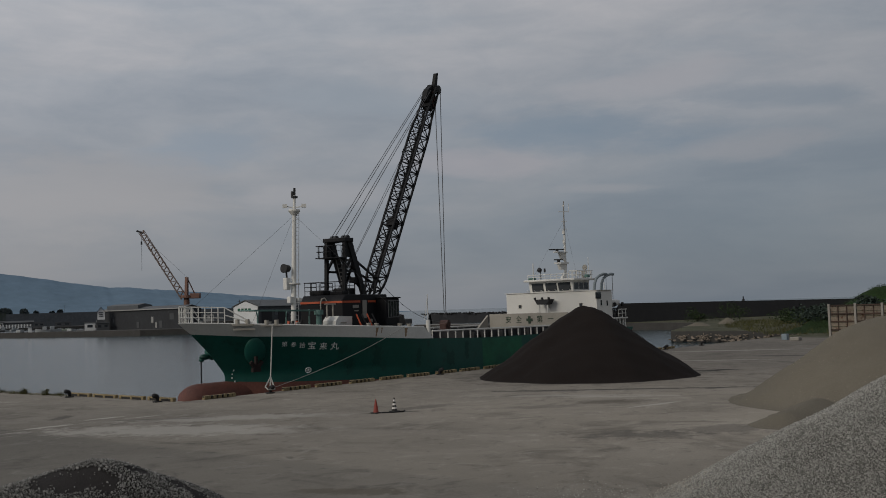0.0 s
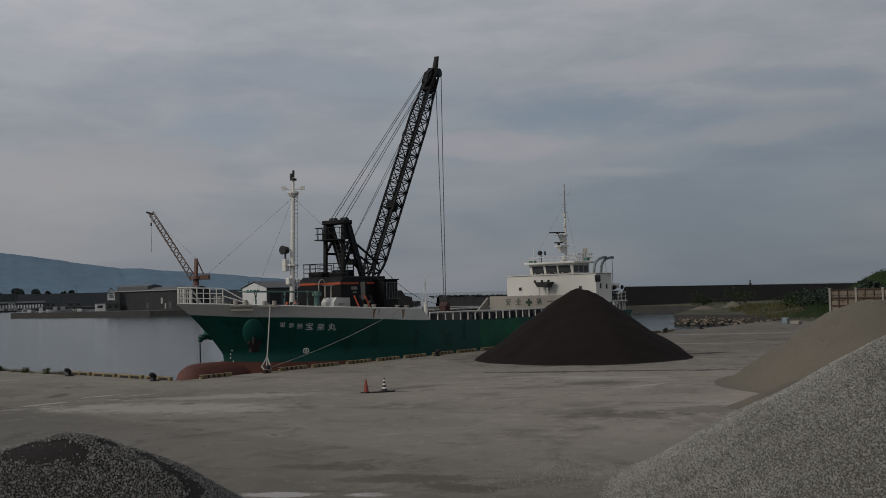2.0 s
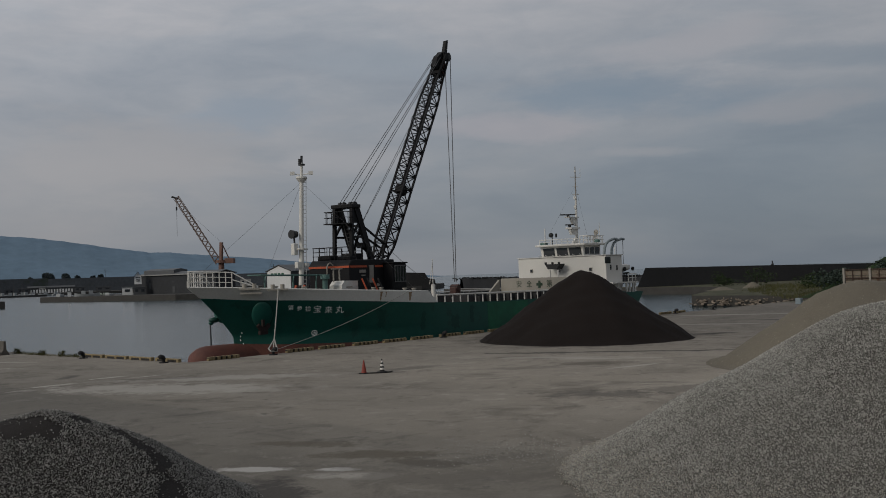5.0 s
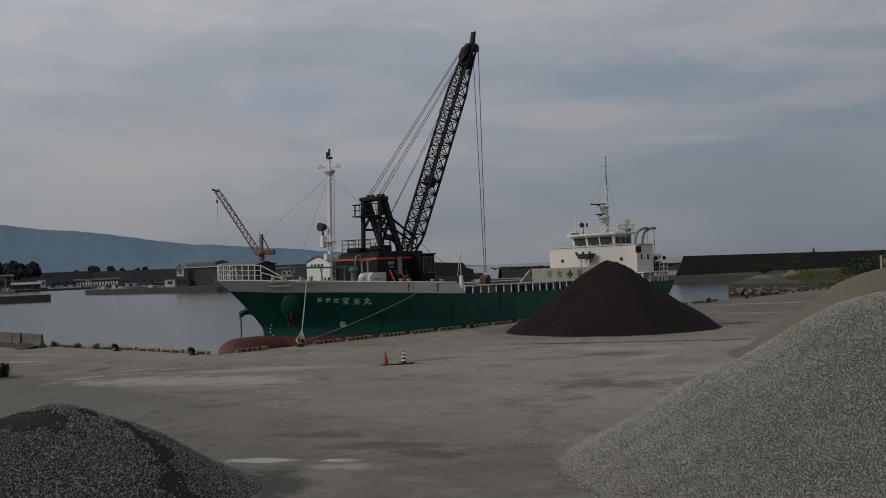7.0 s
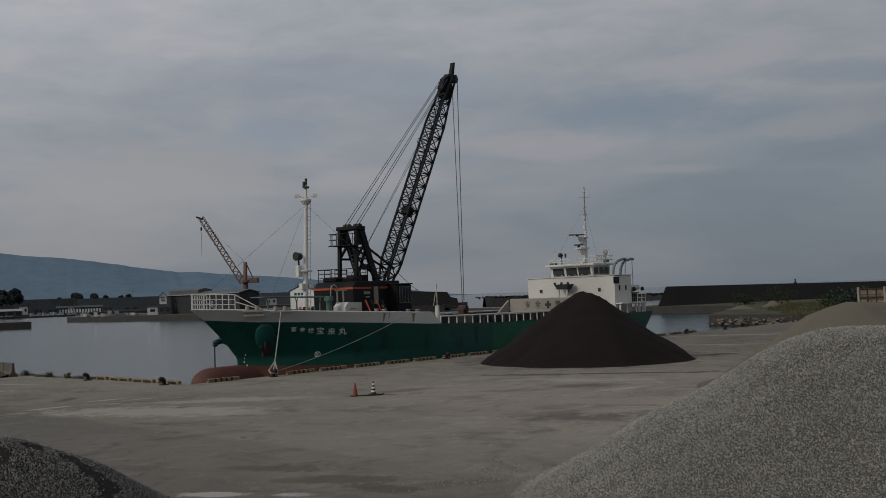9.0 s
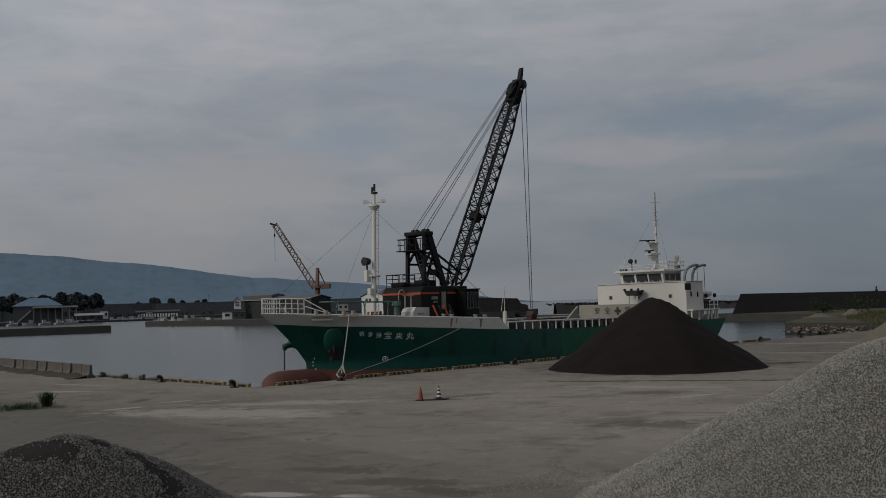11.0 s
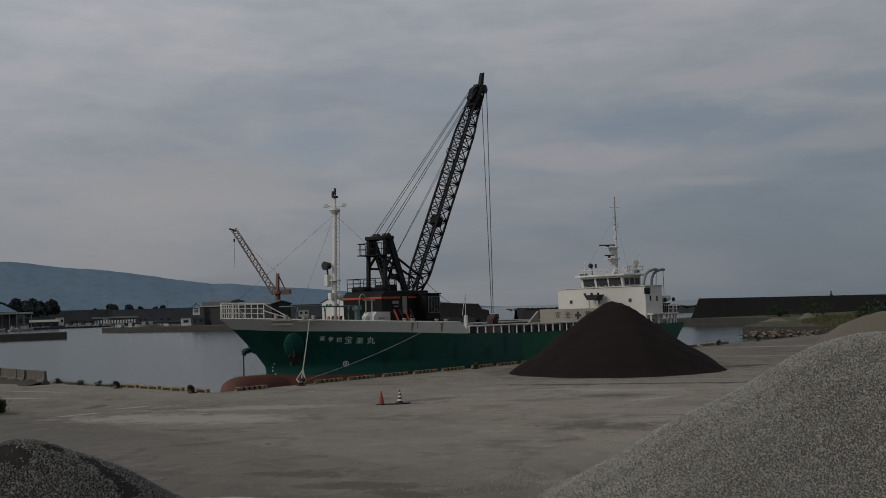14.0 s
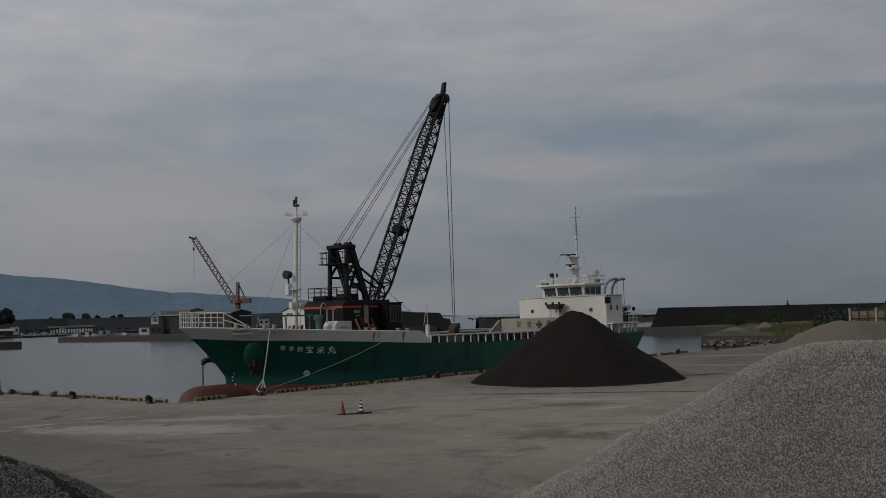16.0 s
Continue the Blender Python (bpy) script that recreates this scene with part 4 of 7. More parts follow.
plate(bm, [far(a, d) for a, d in ((82, 740), (68.4, 740), (68.0, 845), (60, 860), (50, 880), (47, 900), (47, 1300), (82, 1300))], -3, 0.4)
solid("inner_quay", bm, QUAYWALL, "low inner quay of the fishing harbour", "quay", kind="structure")
bm = B()
for a0, a1, h in ((72, 64, 13.2), (64, 58, 12.4), (58, 50, 11.8)):
    (x0, y0), (x1, y1) = far(a0, 950), far(a1, 965)
    prism(bm, [(x0, y0, 0), (x0 + 0.6, y0 + 1.2, h), (x0 + 2, y0 + 4, h), (x0 + 5, y0 + 10, 0)], (x0, y0, 0), (x1, y1, 0))
# bluish, lightened concrete carries the haze over the water
solid("harbour_sea_wall", bm, material("hazed_sea_wall", (0.074, 0.084, 0.096), 0.95, vary=0.55, scale=0.05, fine=0.5, bump=0.3, spots=((0.032, 0.044, 0.032), 0.55, 0.68, 0.05)), "long dark breakwater wall behind the fishing harbour", "breakwater", kind="structure")
# dark end of the breakwater behind the ship, and the low spit beyond it
bm = B()
prism(bm, [(242.3, 243.4, 7.2), (263.0, 223.2, 5.6), (263.9, 222.3, 3.5), (265.7, 220.4, 2.9), (266.2, 219.8, -0.8), (242.0, 243.6, -0.4)], (0, 0, 0), (9, 10, 0))
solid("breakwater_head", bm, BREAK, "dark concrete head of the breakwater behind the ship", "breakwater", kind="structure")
rng = random.Random(21)
bm = B()
a, b_ = Vector((300, 236, -1.6)), Vector((420, 190, -1.6))
prev = None
for k in range(41):
    p = a.lerp(b_, k / 40)
    h = 4.0 - 2.4 * k / 40 + 0.35 * math.sin(k * 1.7) + 0.25 * math.sin(k * 3.1)
    ring = [bm.verts.new(p + Vector(o)) for o in ((-8, -8, -1), (0, 0, h), (8, 8, h), (16, 16, -1))]
    if prev:
        for i in range(3):
            bm.faces.new((prev[i], ring[i], ring[i + 1], prev[i + 1]))
    prev = ring
bmesh.ops.recalc_face_normals(bm, faces=bm.faces)
for k in range(500):
    w = rng.random() * 0.99
    p = a.lerp(b_, w)
    leaves(bm, (p.x + rng.uniform(0, 6), p.y + rng.uniform(0, 6), 2.5 - 2.4 * w), (3, 3, 0.7), 5, 0.5, rng)
solid("low_spit", bm, BREAK, "low dark rocky spit with scrub beyond the harbour", "spit", kind="structure")

# wooded hills across the bay
bm = B()
RIDGE = [(0.0, 213), (0.083, 207), (0.167, 192), (0.208, 181), (0.25, 172), (0.292, 167), (0.333, 157), (0.417, 131), (0.5, 110), (0.54, 109.5), (0.58, 102), (0.68, 88), (0.8, 66), (0.9, 44), (1.0, 14)]
prev = None
for k in range(241):
    u = k / 240
    for (u0, h0), (u1, h1) in zip(RIDGE, RIDGE[1:]):
        if u0 <= u <= u1:
            h = h0 + (h1 - h0) * (u - u0) / (u1 - u0)
    h += 2 * noise.noise(Vector((u * 14, 0.3, 0))) + 1.6 * noise.noise(Vector((u * 60, 1.3, 0))) + 0.6 * noise.noise(Vector((u * 170, 2.3, 0)))
    p = Vector((1000, 3290, 0)).lerp(Vector((2480, 2430, 0)), u)
    out = Vector((0.45, 0.89, 0))
    ring = [bm.verts.new(p + out * d + Vector((0, 0, h * s - 3))) for d, s in ((-500, 0), (-350, 0.28), (-200, 0.55), (-80, 0.84), (0, 1), (150, 0.8), (400, 0))]
    if prev:
        for i in range(6):
            bm.faces.new((prev[i], ring[i], ring[i + 1], prev[i + 1]))
    prev = ring
bmesh.ops.recalc_face_normals(bm, faces=bm.faces)
solid("hill_range", bm, HILL, "long wooded hills across the bay, distance haze painted in blue-grey", "hills", kind="structure", smooth=True)


# ---- far buildings, harbour crane, boats, trees ----
def gable_shed(name, base, length, depth, eave, ridge, turn, wall, roof, label, openings=0, win=0):
    t = thing(name, base, label, "building", turn=turn)
    PLACE[t] = Vector((0, 0, 0))
    bm = B()
    prism(bm, [(0, -depth / 2, 0), (0, depth / 2, 0), (0, depth / 2, eave), (0, 0, ridge), (0, -depth / 2, eave)], (0, 0, 0), (length, 0, 0))
    part("wall", bm, wall, t)
    for s in (-1, 1):
        bm = B()
        e = Vector((0, s * (depth / 2 + 0.5), eave - 0.25))
        r_ = Vector((0, 0, ridge + 0.12))
        prism(bm, [(-0.5, e.y, e.z), (-0.5, r_.y, r_.z), (-0.5, r_.y, r_.z + 0.25), (-0.5, e.y, e.z + 0.25)], (0, 0, 0), (length + 1, 0, 0))
        part("roof", bm, roof, t)
    for k in range(openings):
        w = length / openings
        bm = B()
        box(bm, (w * (k + 0.18), -depth / 2 - 0.06, 0), (w * (k + 0.82), -depth / 2 + 0.1, eave * 0.72))
        part("door", bm, DARKOPEN, t)
    for k in range(win):
        w = length / win
        bm = B()
        box(bm, (w * (k + 0.3), -depth / 2 - 0.05, eave * 0.5), (w * (k + 0.7), -depth / 2 + 0.1, eave * 0.8))
        part("window", bm, PANE, t)
    if wall is WALLGREY:
        bm = B()
        prism(bm, [(-0.12, -depth / 2 + 0.2, 0.3), (-0.12, depth / 2 - 0.2, 0.3), (-0.12, depth / 2 - 0.2, eave - 0.2), (-0.12, 0, ridge - 0.3), (-0.12, -depth / 2 + 0.2, eave - 0.2)], (0, 0, 0), (0.1, 0, 0))
        part("gable_cladding", bm, WALLBRIGHT, t, "white gable cladding")
    else:
        bm = B()
        box(bm, (-0.06, -depth * 0.18, 0.1), (0.1, depth * 0.18, eave * 0.6))
        part("gable_door", bm, DARKOPEN, t)
    return t


def flat_block(name, base, sx, sy, h, turn, wall, label, win=0):
    t = thing(name, base, label, "building", turn=turn)
    PLACE[t] = Vector((0, 0, 0))
    bm = B()
    box(bm, (-sx / 2, -sy / 2, 0), (sx / 2, sy / 2, h))
    part("wall", bm, wall, t)
    bm = B()
    box(bm, (-sx / 2 - 0.3, -sy / 2 - 0.3, h), (sx / 2 + 0.3, sy / 2 + 0.3, h + 0.35))
    part("roof", bm, ROOFGREY, t)
    for k in range(win):
        w = sx / win
        bm = B()
        box(bm, (-sx / 2 + w * (k + 0.25), -sy / 2 - 0.06, h * 0.4), (-sx / 2 + w * (k + 0.75), -sy / 2 + 0.1, h * 0.75))
        part("window", bm, PANE, t)
    return t


VIEWTURN = -48
shed = gable_shed("white_boathouse", (*far(59.38, 440), 0.5), 3, 2.9, 7.4, 9.4, 59, WALLBRIGHT, ROOFGREY, "small white gabled kiosk on the far quay", 0, 0)
for z, w in ((7.3, 0.9), (6.5, 0.75), (5.8, 0.9)):
    bm = B()
    box(bm, (-0.14, -w, z - 0.2), (-0.08, w, z + 0.2))
    part("sign_bar", bm, WALLGREY, shed, "dark grey bar of worn sign lettering")
bm = B()
box(bm, (-0.3, -1.7, 0), (-0.1, 1.7, 4.4))
part("lower_wall", bm, WALLGREY, shed, "dark lower wall")
depot = gable_shed("harbour_warehouse", (*far(51.7, 412), 0.5), 36, 12, 7.8, 10.1, 17, WALLGREY, ROOFGREY, "white-gabled warehouse with dark roof on the far quay", 3, 4)
for k in range(4):
    bm = B()
    box(bm, (-0.2, 2.6 - 1.7 * k, 5.9), (-0.13, 3.8 - 1.7 * k, 7.0))
    part("sign_bar", bm, GREEN2, depot, "green bar of faded sign lettering")
gable_shed("grey_warehouse", (268.8, 314.2, 0.5), 22, 12, 5.0, 6.8, VIEWTURN, WALLGREY, ROOFGREY, "low dark grey warehouse on the far quay", 4)
flat_block("blue_container_store", (275.0, 295.9, 0.5), 7, 5, 6.5, VIEWTURN, BLUETANK, "blue panelled store on the far quay", 1)
flat_block("pale_store", (*far(49.0, 440), 0.5), 5, 5, 10.6, -41, WALLWHITE, "tall pale store on the far quay", 2)
works = gable_shed("long_shed", (207.0, 336.0, 0.5), 52, 10, 8.0, 8.9, -86, material("tarred_shed_wall", (0.034, 0.037, 0.042), 0.85, vary=0.6, scale=0.15, fine=1.5, spots=((0.075, 0.08, 0.085), 0.60, 0.75, 0.25)), ROOFGREY, "long tarred black shed with pale eaves", 0, 0)
bm = B()
box(bm, (-0.5, -5.75, 7.75), (52.5, -5.5, 8.1))
part("gutter", bm, WALLWHITE, works, "pale eaves gutter")
bm = B()
prism(bm, [(2, -3.5, 8.4), (2, -3.5, 9.9), (2, 0, 10.6), (2, 3.5, 9.9), (2, 3.5, 8.4)], (0, 0, 0), (21, 0, 0))
part("roof_monitor", bm, ROOFGREY, works)
for x, w, z in ((8, 1.2, 4.6), (24, 1.6, 3.0), (33.5, 1.3, 4.9), (36, 0.9, 2.6), (38.5, 2.0, 3.2), (45, 2.6, 6.0)):
    bm = B()
    box(bm, (x, -5.12, 0.4 if z < 4 else z - 2.4), (x + w, -5.0, z))
    part("panel", bm, WALLWHITE if z in (4.9, 2.6) else WALLGREY, works, "patched wall panel")
flat_block("pale_hut", (*far(59.95, 446), 0.5), 4.2, 3, 3.2, -30, WALLBRIGHT, "small white flat-roofed hut on the far quay", 1)
flat_block("dark_hut", (*far(59.3, 441), 0.5), 5.0, 3, 3.0, -30, WALLGREY, "small dark hut beside the white one", 2)
flat_block("quay_kiosk", (*far(62.93, 462), 0.5), 1.5, 1.5, 2.2, -27, WALLBRIGHT, "narrow white kiosk on the far quay")
for b_, d, w, h, lab in ((63.4, 468, 2.4, 1.2, "white covered pallet on the far quay"), (60.9, 452, 2.6, 0.9, "pale covered crates on the far quay"), (61.9, 458, 1.6, 0.8, "small pale crate on the far quay")):
    bm = B()
    x, y = far(b_, d)
    box(bm, (x - w / 2, y - w / 2, 0.5), (x + w / 2, y + w / 2, 0.5 + h), 0.15, 20)
    solid("covered_pallet", bm, BOATWHITE, lab, "pallet")
bm = B()
rng = random.Random(33)
for k in range(16):
    x, y = far(60.95 + 0.052 * k, 462 + rng.uniform(-1.5, 1.5))
    ball(bm, (x, y, 0.7), rng.uniform(0.5, 0.9), 2, (1, 1, rng.uniform(0.7, 1.6)))
solid("net_pile", bm, material("pale_nets", (0.22, 0.25, 0.22), 0.95, vary=0.6, scale=0.8, fine=6.0, bump=0.6), "heaped pale green fishing nets on the far quay", "nets", kind="stuff", smooth=True)
gable_shed("net_store", (*far(65.0, 890), 0.4), 36, 8, 4.4, 5.4, -26, WALLGREY, WALLGREY, "long low net store with white doors", 0, 0)
for k in range(15):
    x, y = far(64.85 - 0.145 * k, 884)
    bm = B()
    box(bm, (x - 0.65, y - 0.3, 0.4), (x + 0.65, y + 0.3, 3.3), 0.05, -26)
    solid("white_door_post", bm, WALLBRIGHT, "white painted post before the net store", "post", "posts before the net store")


def fish_market():
    """Hipped blue roof over a dark open hall, with a lower canopy and a stair."""
    t = thing("fish_market", (*far(70.0, 770), 0.4), "open-fronted fish market with pale blue hipped roof", "building", turn=-20)
    PLACE[t] = Vector((0, 0, 0))
    bm = B()
    box(bm, (-16, -2, 0), (16, 18, 11.2))
    part("hall", bm, WALLGREY, t)
    for side in (-1, 1):
        bm = B()
        prism(bm, [(0, side * 10.8 + 8, 11.0), (0, 8, 16.8), (0, 8, 17.1), (0, side * 10.8 + 8, 11.4)], (0, 0, 0), (0.1, 0, 0))
        for v in bm.verts:
            far_end = v.co.x > 0.05
            v.co.x = (17.0 if far_end else -17.0) if v.co.z < 12 else (7.0 if far_end else -5.0)
        part("roof", bm, ROOFBLUE if side < 0 else ROOFGREY, t, "pale blue sheet roof")
    for x0, x1 in ((-17, -5), (17, 7)):
        bm = B()
        bm.faces.new([bm.verts.new(v) for v in ((x0, -2.8, 11.2), (x0, 18.8, 11.2), (x1, 8, 17.0))])
        bm.faces.new([bm.verts.new(v) for v in ((x0, -2.8, 10.9), (x1, 8, 16.7), (x0, 18.8, 10.9))])
        bmesh.ops.recalc_face_normals(bm, faces=bm.faces)
        part("roof_hip", bm, WALLWHITE, t, "pale hip end")
    bm = B()
    box(bm, (-3, -12, 9.5), (27, -1.5, 10.7), 0.2)
    part("canopy", bm, WALLWHITE, t, "pale canopy roof")
    for k in range(7):
        bm = B()
        box(bm, (-2.5 + 4.7 * k, -11.6, 0), (-2.15 + 4.7 * k, -11.3, 9.55))
        part("column", bm, POSTGREY, t)
    for k in range(4):
        bm = B()
        bar(bm, (-13 + 2.2 * k, -3, 2.0 * k), (-10.8 + 2.2 * k, -3, 2.0 * k + 2.2), 1.2, 1.0)
        part("stair", bm, WALLWHITE, t, "white outside stair")
    for k in range(5):
        bm = B()
        box(bm, (3 + 4.7 * k, -2.1, 3.0), (6 + 4.7 * k, -1.95, 6.4))
        part("window", bm, PANE, t)


fish_market()
gable_shed("market_annex", (*far(68.25, 815), 0.4), 22, 9, 3.4, 4.6, -22, WALLGREY, WALLWHITE, "low annex with long white roof", 4)
flat_block("white_hut", (*far(66.65, 856), 0.4), 6.2, 5, 6.4, -24, WALLBRIGHT, "white two-storey harbour hut", 2)
gable_shed("hillside_house", (*far(67.9, 905), 5.0), 9, 8, 6.5, 9.5, -22, WALLGREY, ROOFGREY, "grey tile-roofed house above the harbour", 0, 2)
for b_, w, h in ((65.9, 7, 3.6), (65.2, 9, 4.0), (64.3, 5, 4.8), (62.4, 8, 3.8), (61.2, 12, 3.4), (59.2, 10, 4.5), (57.8, 14, 5.0), (55.2, 11, 5.5), (53.6, 9, 6.0)):
    flat_block("harbour_hut", (*far(b_, 872 + 3 * h), 0.4), w, 4, h, b_ - 90, WALLWHITE if h > 4.4 else WALLGREY, "small pale harbour hut on the inner quay" if h > 4.4 else "small grey harbour hut on the inner quay", 2)


def small_boat(at, length, turn):
    t = thing("fishing_boat", at, "small white moored fishing boat", "boat", "moored fishing boats", turn=turn)
    PLACE[t] = Vector((0, 0, 0))
    k_ = length / 7
    bm = B()
    n = 9
    prev = None
    for k in range(n):
        u = k / (n - 1)
        w = 0.16 * length * (1 - max(0, (u - 0.45) / 0.55) ** 2.2) * (0.85 + 0.15 * min(1, u * 4)) + 0.02
        z = (0.9 + 0.7 * u * u) * k_
        ring = [bm.verts.new((length * (u - 0.5), s * w * f, zz)) for s, f, zz in ((-1, 1, z), (-1, 0.7, -0.2), (1, 0.7, -0.2), (1, 1, z))]
        if prev:
            for i in range(4):
                bm.faces.new((prev[i], ring[i], ring[(i + 1) % 4], prev[(i + 1) % 4]))
        else:
            bm.faces.new(ring)
        prev = ring
    bm.faces.new(prev[::-1])
    bmesh.ops.recalc_face_normals(bm, faces=bm.faces)
    part("hull", bm, BOATWHITE, t)
    bm = B()
    box(bm, (-length * 0.25, -length * 0.08, 0.8 * k_), (length * 0.02, length * 0.08, 2.6 * k_), 0.08)
    part("cabin", bm, BOATWHITE, t)
    bm = B()
    box(bm, (length * 0.0, -length * 0.07, 1.8 * k_), (length * 0.025, length * 0.07, 2.4 * k_))
    part("window", bm, PANE, t)
    bm = B()
    rod(bm, (-length * 0.3, 0, 0.8), (-length * 0.3, 0, 5.2 * k_), 0.06 * k_, 6)
    part("mast", bm, WALLGREY, t)
    return t


first = small_boat((*far(66.2, 805), -1.6), 9.0, 20)
for b_, d, a in ((65.95, 815, 170), (65.6, 800, 25), (65.35, 822, 160), (65.05, 808, 15), (64.8, 825, 40), (68.9, 715, 30), (68.55, 722, 165), (68.2, 735, 20), (67.8, 830, 160), (67.4, 826, 20), (69.6, 712, 15), (70.4, 718, 170), (71.2, 715, 25), (64.2, 835, 165), (63.6, 838, 20)):
    copy_thing(first, pose(*far(b_, d), -1.6, 0, 0, a))
second = small_boat((*far(62.3, 455), 0.6), 6.0, 150)
copy_thing(second, pose(*far(61.75, 456), 0.6, 0, 0, -20))
for b_, d, ln in ((65.6, 786, 42), (67.6, 806, 26)):
    bm = B()
    x, y = far(b_, d)
    box(bm, (x - ln / 2, y - 2.4, -2.0), (x + ln / 2, y + 2.4, -0.35), 0.2, b_ - 90)
    solid("mooring_pontoon", bm, DARKSTEEL, "long dark mooring pontoon beside the boats", "pontoon")


def harbour_crane():
    t = thing("harbour_crane", (*(231.9, 317.1, 4.7)[:2], 0.5), "red level-luffing harbour crane with lattice jib", "crane")
    base, up = Vector((*(231.9, 317.1, 4.7)[:2], 0.5)), (232.0, 317.0, 13.7)[2]
    top, tip = Vector((232.1, 316.9, 22.1)), Vector((216.6, 327.4, 42.2))
    foot = Vector((231.0, 317.7, 13.2))
    bm = B()
    rod(bm, base, (base.x, base.y, up), 1.5, 16, 1.2)
    part("pedestal", bm, FARCRANE, t)
    bm = B()
    rod(bm, (base.x, base.y, up - 0.6), (base.x, base.y, up + 0.6), 2.6, 16)
    for s in (-1.2, 1.2):
        d = Vector((0.68, 0.73, 0)) * s
        bar(bm, Vector((base.x, base.y, up)) + d, top + d * 0.4, 1.15, 1.15)
    back = Vector((235.3, 314.6, 13.1))
    bar(bm, back, top, 0.5, 0.5)
    part("tower", bm, FARCRANE, t)
    bm = B()
    box(bm, (back.x - 2.6, back.y - 2.0, up - 0.9), (back.x + 1.4, back.y + 2.0, up + 1.3), 0.1, VIEWTURN)
    part("machinery_house", bm, FARCRANE, t)
    bm = B()
    d, side = tip - foot, Vector((0.68, 0.73, 0)) * 1.05
    upv = d.cross(side).normalized() * 2.1
    for s in (-1, 1):
        for q in (-1, 1):
            bar(bm, foot + side * s + upv * q * 0.6, tip + side * s * 0.35 + upv * q * 0.35, 0.36, 0.36)
    for k in range(26):
        u, v = k / 26, (k + 1) / 26
        for s in (-1, 1):
            q = 1 if k % 2 else -1
            bar(bm, foot + d * u + side * s * (1 - 0.65 * u) + upv * q * 0.6, foot + d * v + side * s * (1 - 0.65 * v) - upv * q * 0.6, 0.22, 0.22)
        for q in (-1, 1):
            s = 1 if k % 2 else -1
            bar(bm, foot + d * u + side * s * (1 - 0.65 * u) + upv * q * 0.6, foot + d * v - side * s * (1 - 0.65 * v) + upv * q * 0.6, 0.16, 0.16)
    part("jib", bm, FARGREY, t)
    bm = B()
    rod(bm, top, tip.lerp(foot, 0.12), 0.04, 5)
    rod(bm, tip, (tip.x, tip.y, tip.z - 17), 0.07, 5)
    part("ropes", bm, WIRE, t)
    bm = B()
    bar(bm, (tip.x, tip.y, tip.z - 5.6), (tip.x, tip.y, tip.z - 4.2), 0.5, 0.5)
    part("hook_block", bm, DARKSTEEL, t)
    bm = B()
    bar(bm, tip - Vector((1.5, -1.3, -0.4)), tip + Vector((0.7, -0.6, -0.6)), 0.8, 0.8)
    part("jib_head", bm, DARKSTEEL, t)


harbour_crane()


def far_tree(at, h, r, n=1100, size=0.5):
    t = thing("far_tree", at, "dark round-crowned tree on the far shore", "tree", "far shore trees")
    bm = B()
    rod(bm, at, (at[0], at[1], at[2] + h * 0.6), 0.35, 7, 0.15)
    for k in range(4):
        a = k * 1.6 + at[0]
        rod(bm, (at[0], at[1], at[2] + h * 0.35), (at[0] + r * 0.5 * math.cos(a), at[1] + r * 0.5 * math.sin(a), at[2] + h * 0.75), 0.15, 5, 0.05)
    part("trunk", bm, BARK, t)
    bm = B()
    leaves(bm, (at[0], at[1], at[2] + h * 0.68), (r * 0.9, r * 0.9, h * 0.32), n, size, rng)
    part("crown", bm, FARLEAF, t)


for b_, d, h, r in ((63.9, 985, 19.5, 6.4), (63.1, 985, 17.0, 4.6), (64.85, 985, 14.5, 1.6), (62.5, 990, 14.5, 2.4), (61.4, 990, 15.2, 4.0), (61.75, 990, 14.0, 2.0)):
    far_tree((*far(b_, d), 0.4), h, r, 1500, 1.1)
for k in range(13):
    b_ = 73.2 - 0.5 * k
    far_tree((*far(b_, 862 + 14 * math.sin(k * 2.2)), 0.4), (17.5 if k < 3 else 21.0) + 1.8 * math.sin(k * 2.1 + 0.5), 7.4 + math.sin(k * 1.3), 2200, 1.3)
for b_, d, h in ((68.67, 745, 14.0), (64.1, 850, 15.5), (61.1, 960, 19.5), (65.7, 860, 9.5), (65.3, 860, 8.5), (52.0, 470, 12.0), (48.2, 450, 12.5)):
    px = far(b_, d)
    bm = B()
    rod(bm, (px[0], px[1], 0.4), (px[0], px[1], h), 0.2, 6, 0.13)
    bar(bm, (px[0] - 0.9, px[1] + 0.5, h - 0.9), (px[0] + 0.9, px[1] - 0.5, h - 0.9), 0.14, 0.14)
    solid("utility_pole", bm, WALLGREY, "thin grey utility pole on the far quay", "pole", "utility poles")

# ---- the ship ----
YC, HALF = 7.8, 6.8
STEM = [(-3, 15.9), (0.26, 15.7), (0.8, 15.65), (1.47, 15.1), (2.17, 14.5), (3.6, 13.0), (4.4, 11.9), (5.2, 11.0)]
STERN_X = 60.6


def along(table, v):
    return float(np.interp(v, [a for a, _ in table], [b for _, b in table]))


def stem_x(z):
    return along(STEM, z)


def stern_x(z):
    return 60.8 - 1.2 * min(3.4, max(0.0, 2.3 - z))


def half_breadth(x, z):
    u = min(1.0, max(0.0, (x - stem_x(z)) / 16))
    return HALF * (1 - (1 - u) ** 2) * (1 - 0.12 * (max(0.0, x - 57) / 6) ** 2)


def red_line(x):
    return along([(12, 0.3), (16.5, 0.24), (18.3, 0.1), (22, 0.0), (28, -0.2), (64, -0.7)], x)


def green_top(x):
    return along([(12.9, 3.65), (16, 3.37), (19.4, 3.22), (23.5, 2.98), (28.6, 2.66), (36, 2.42), (50, 2.35), (64, 2.45)], x)


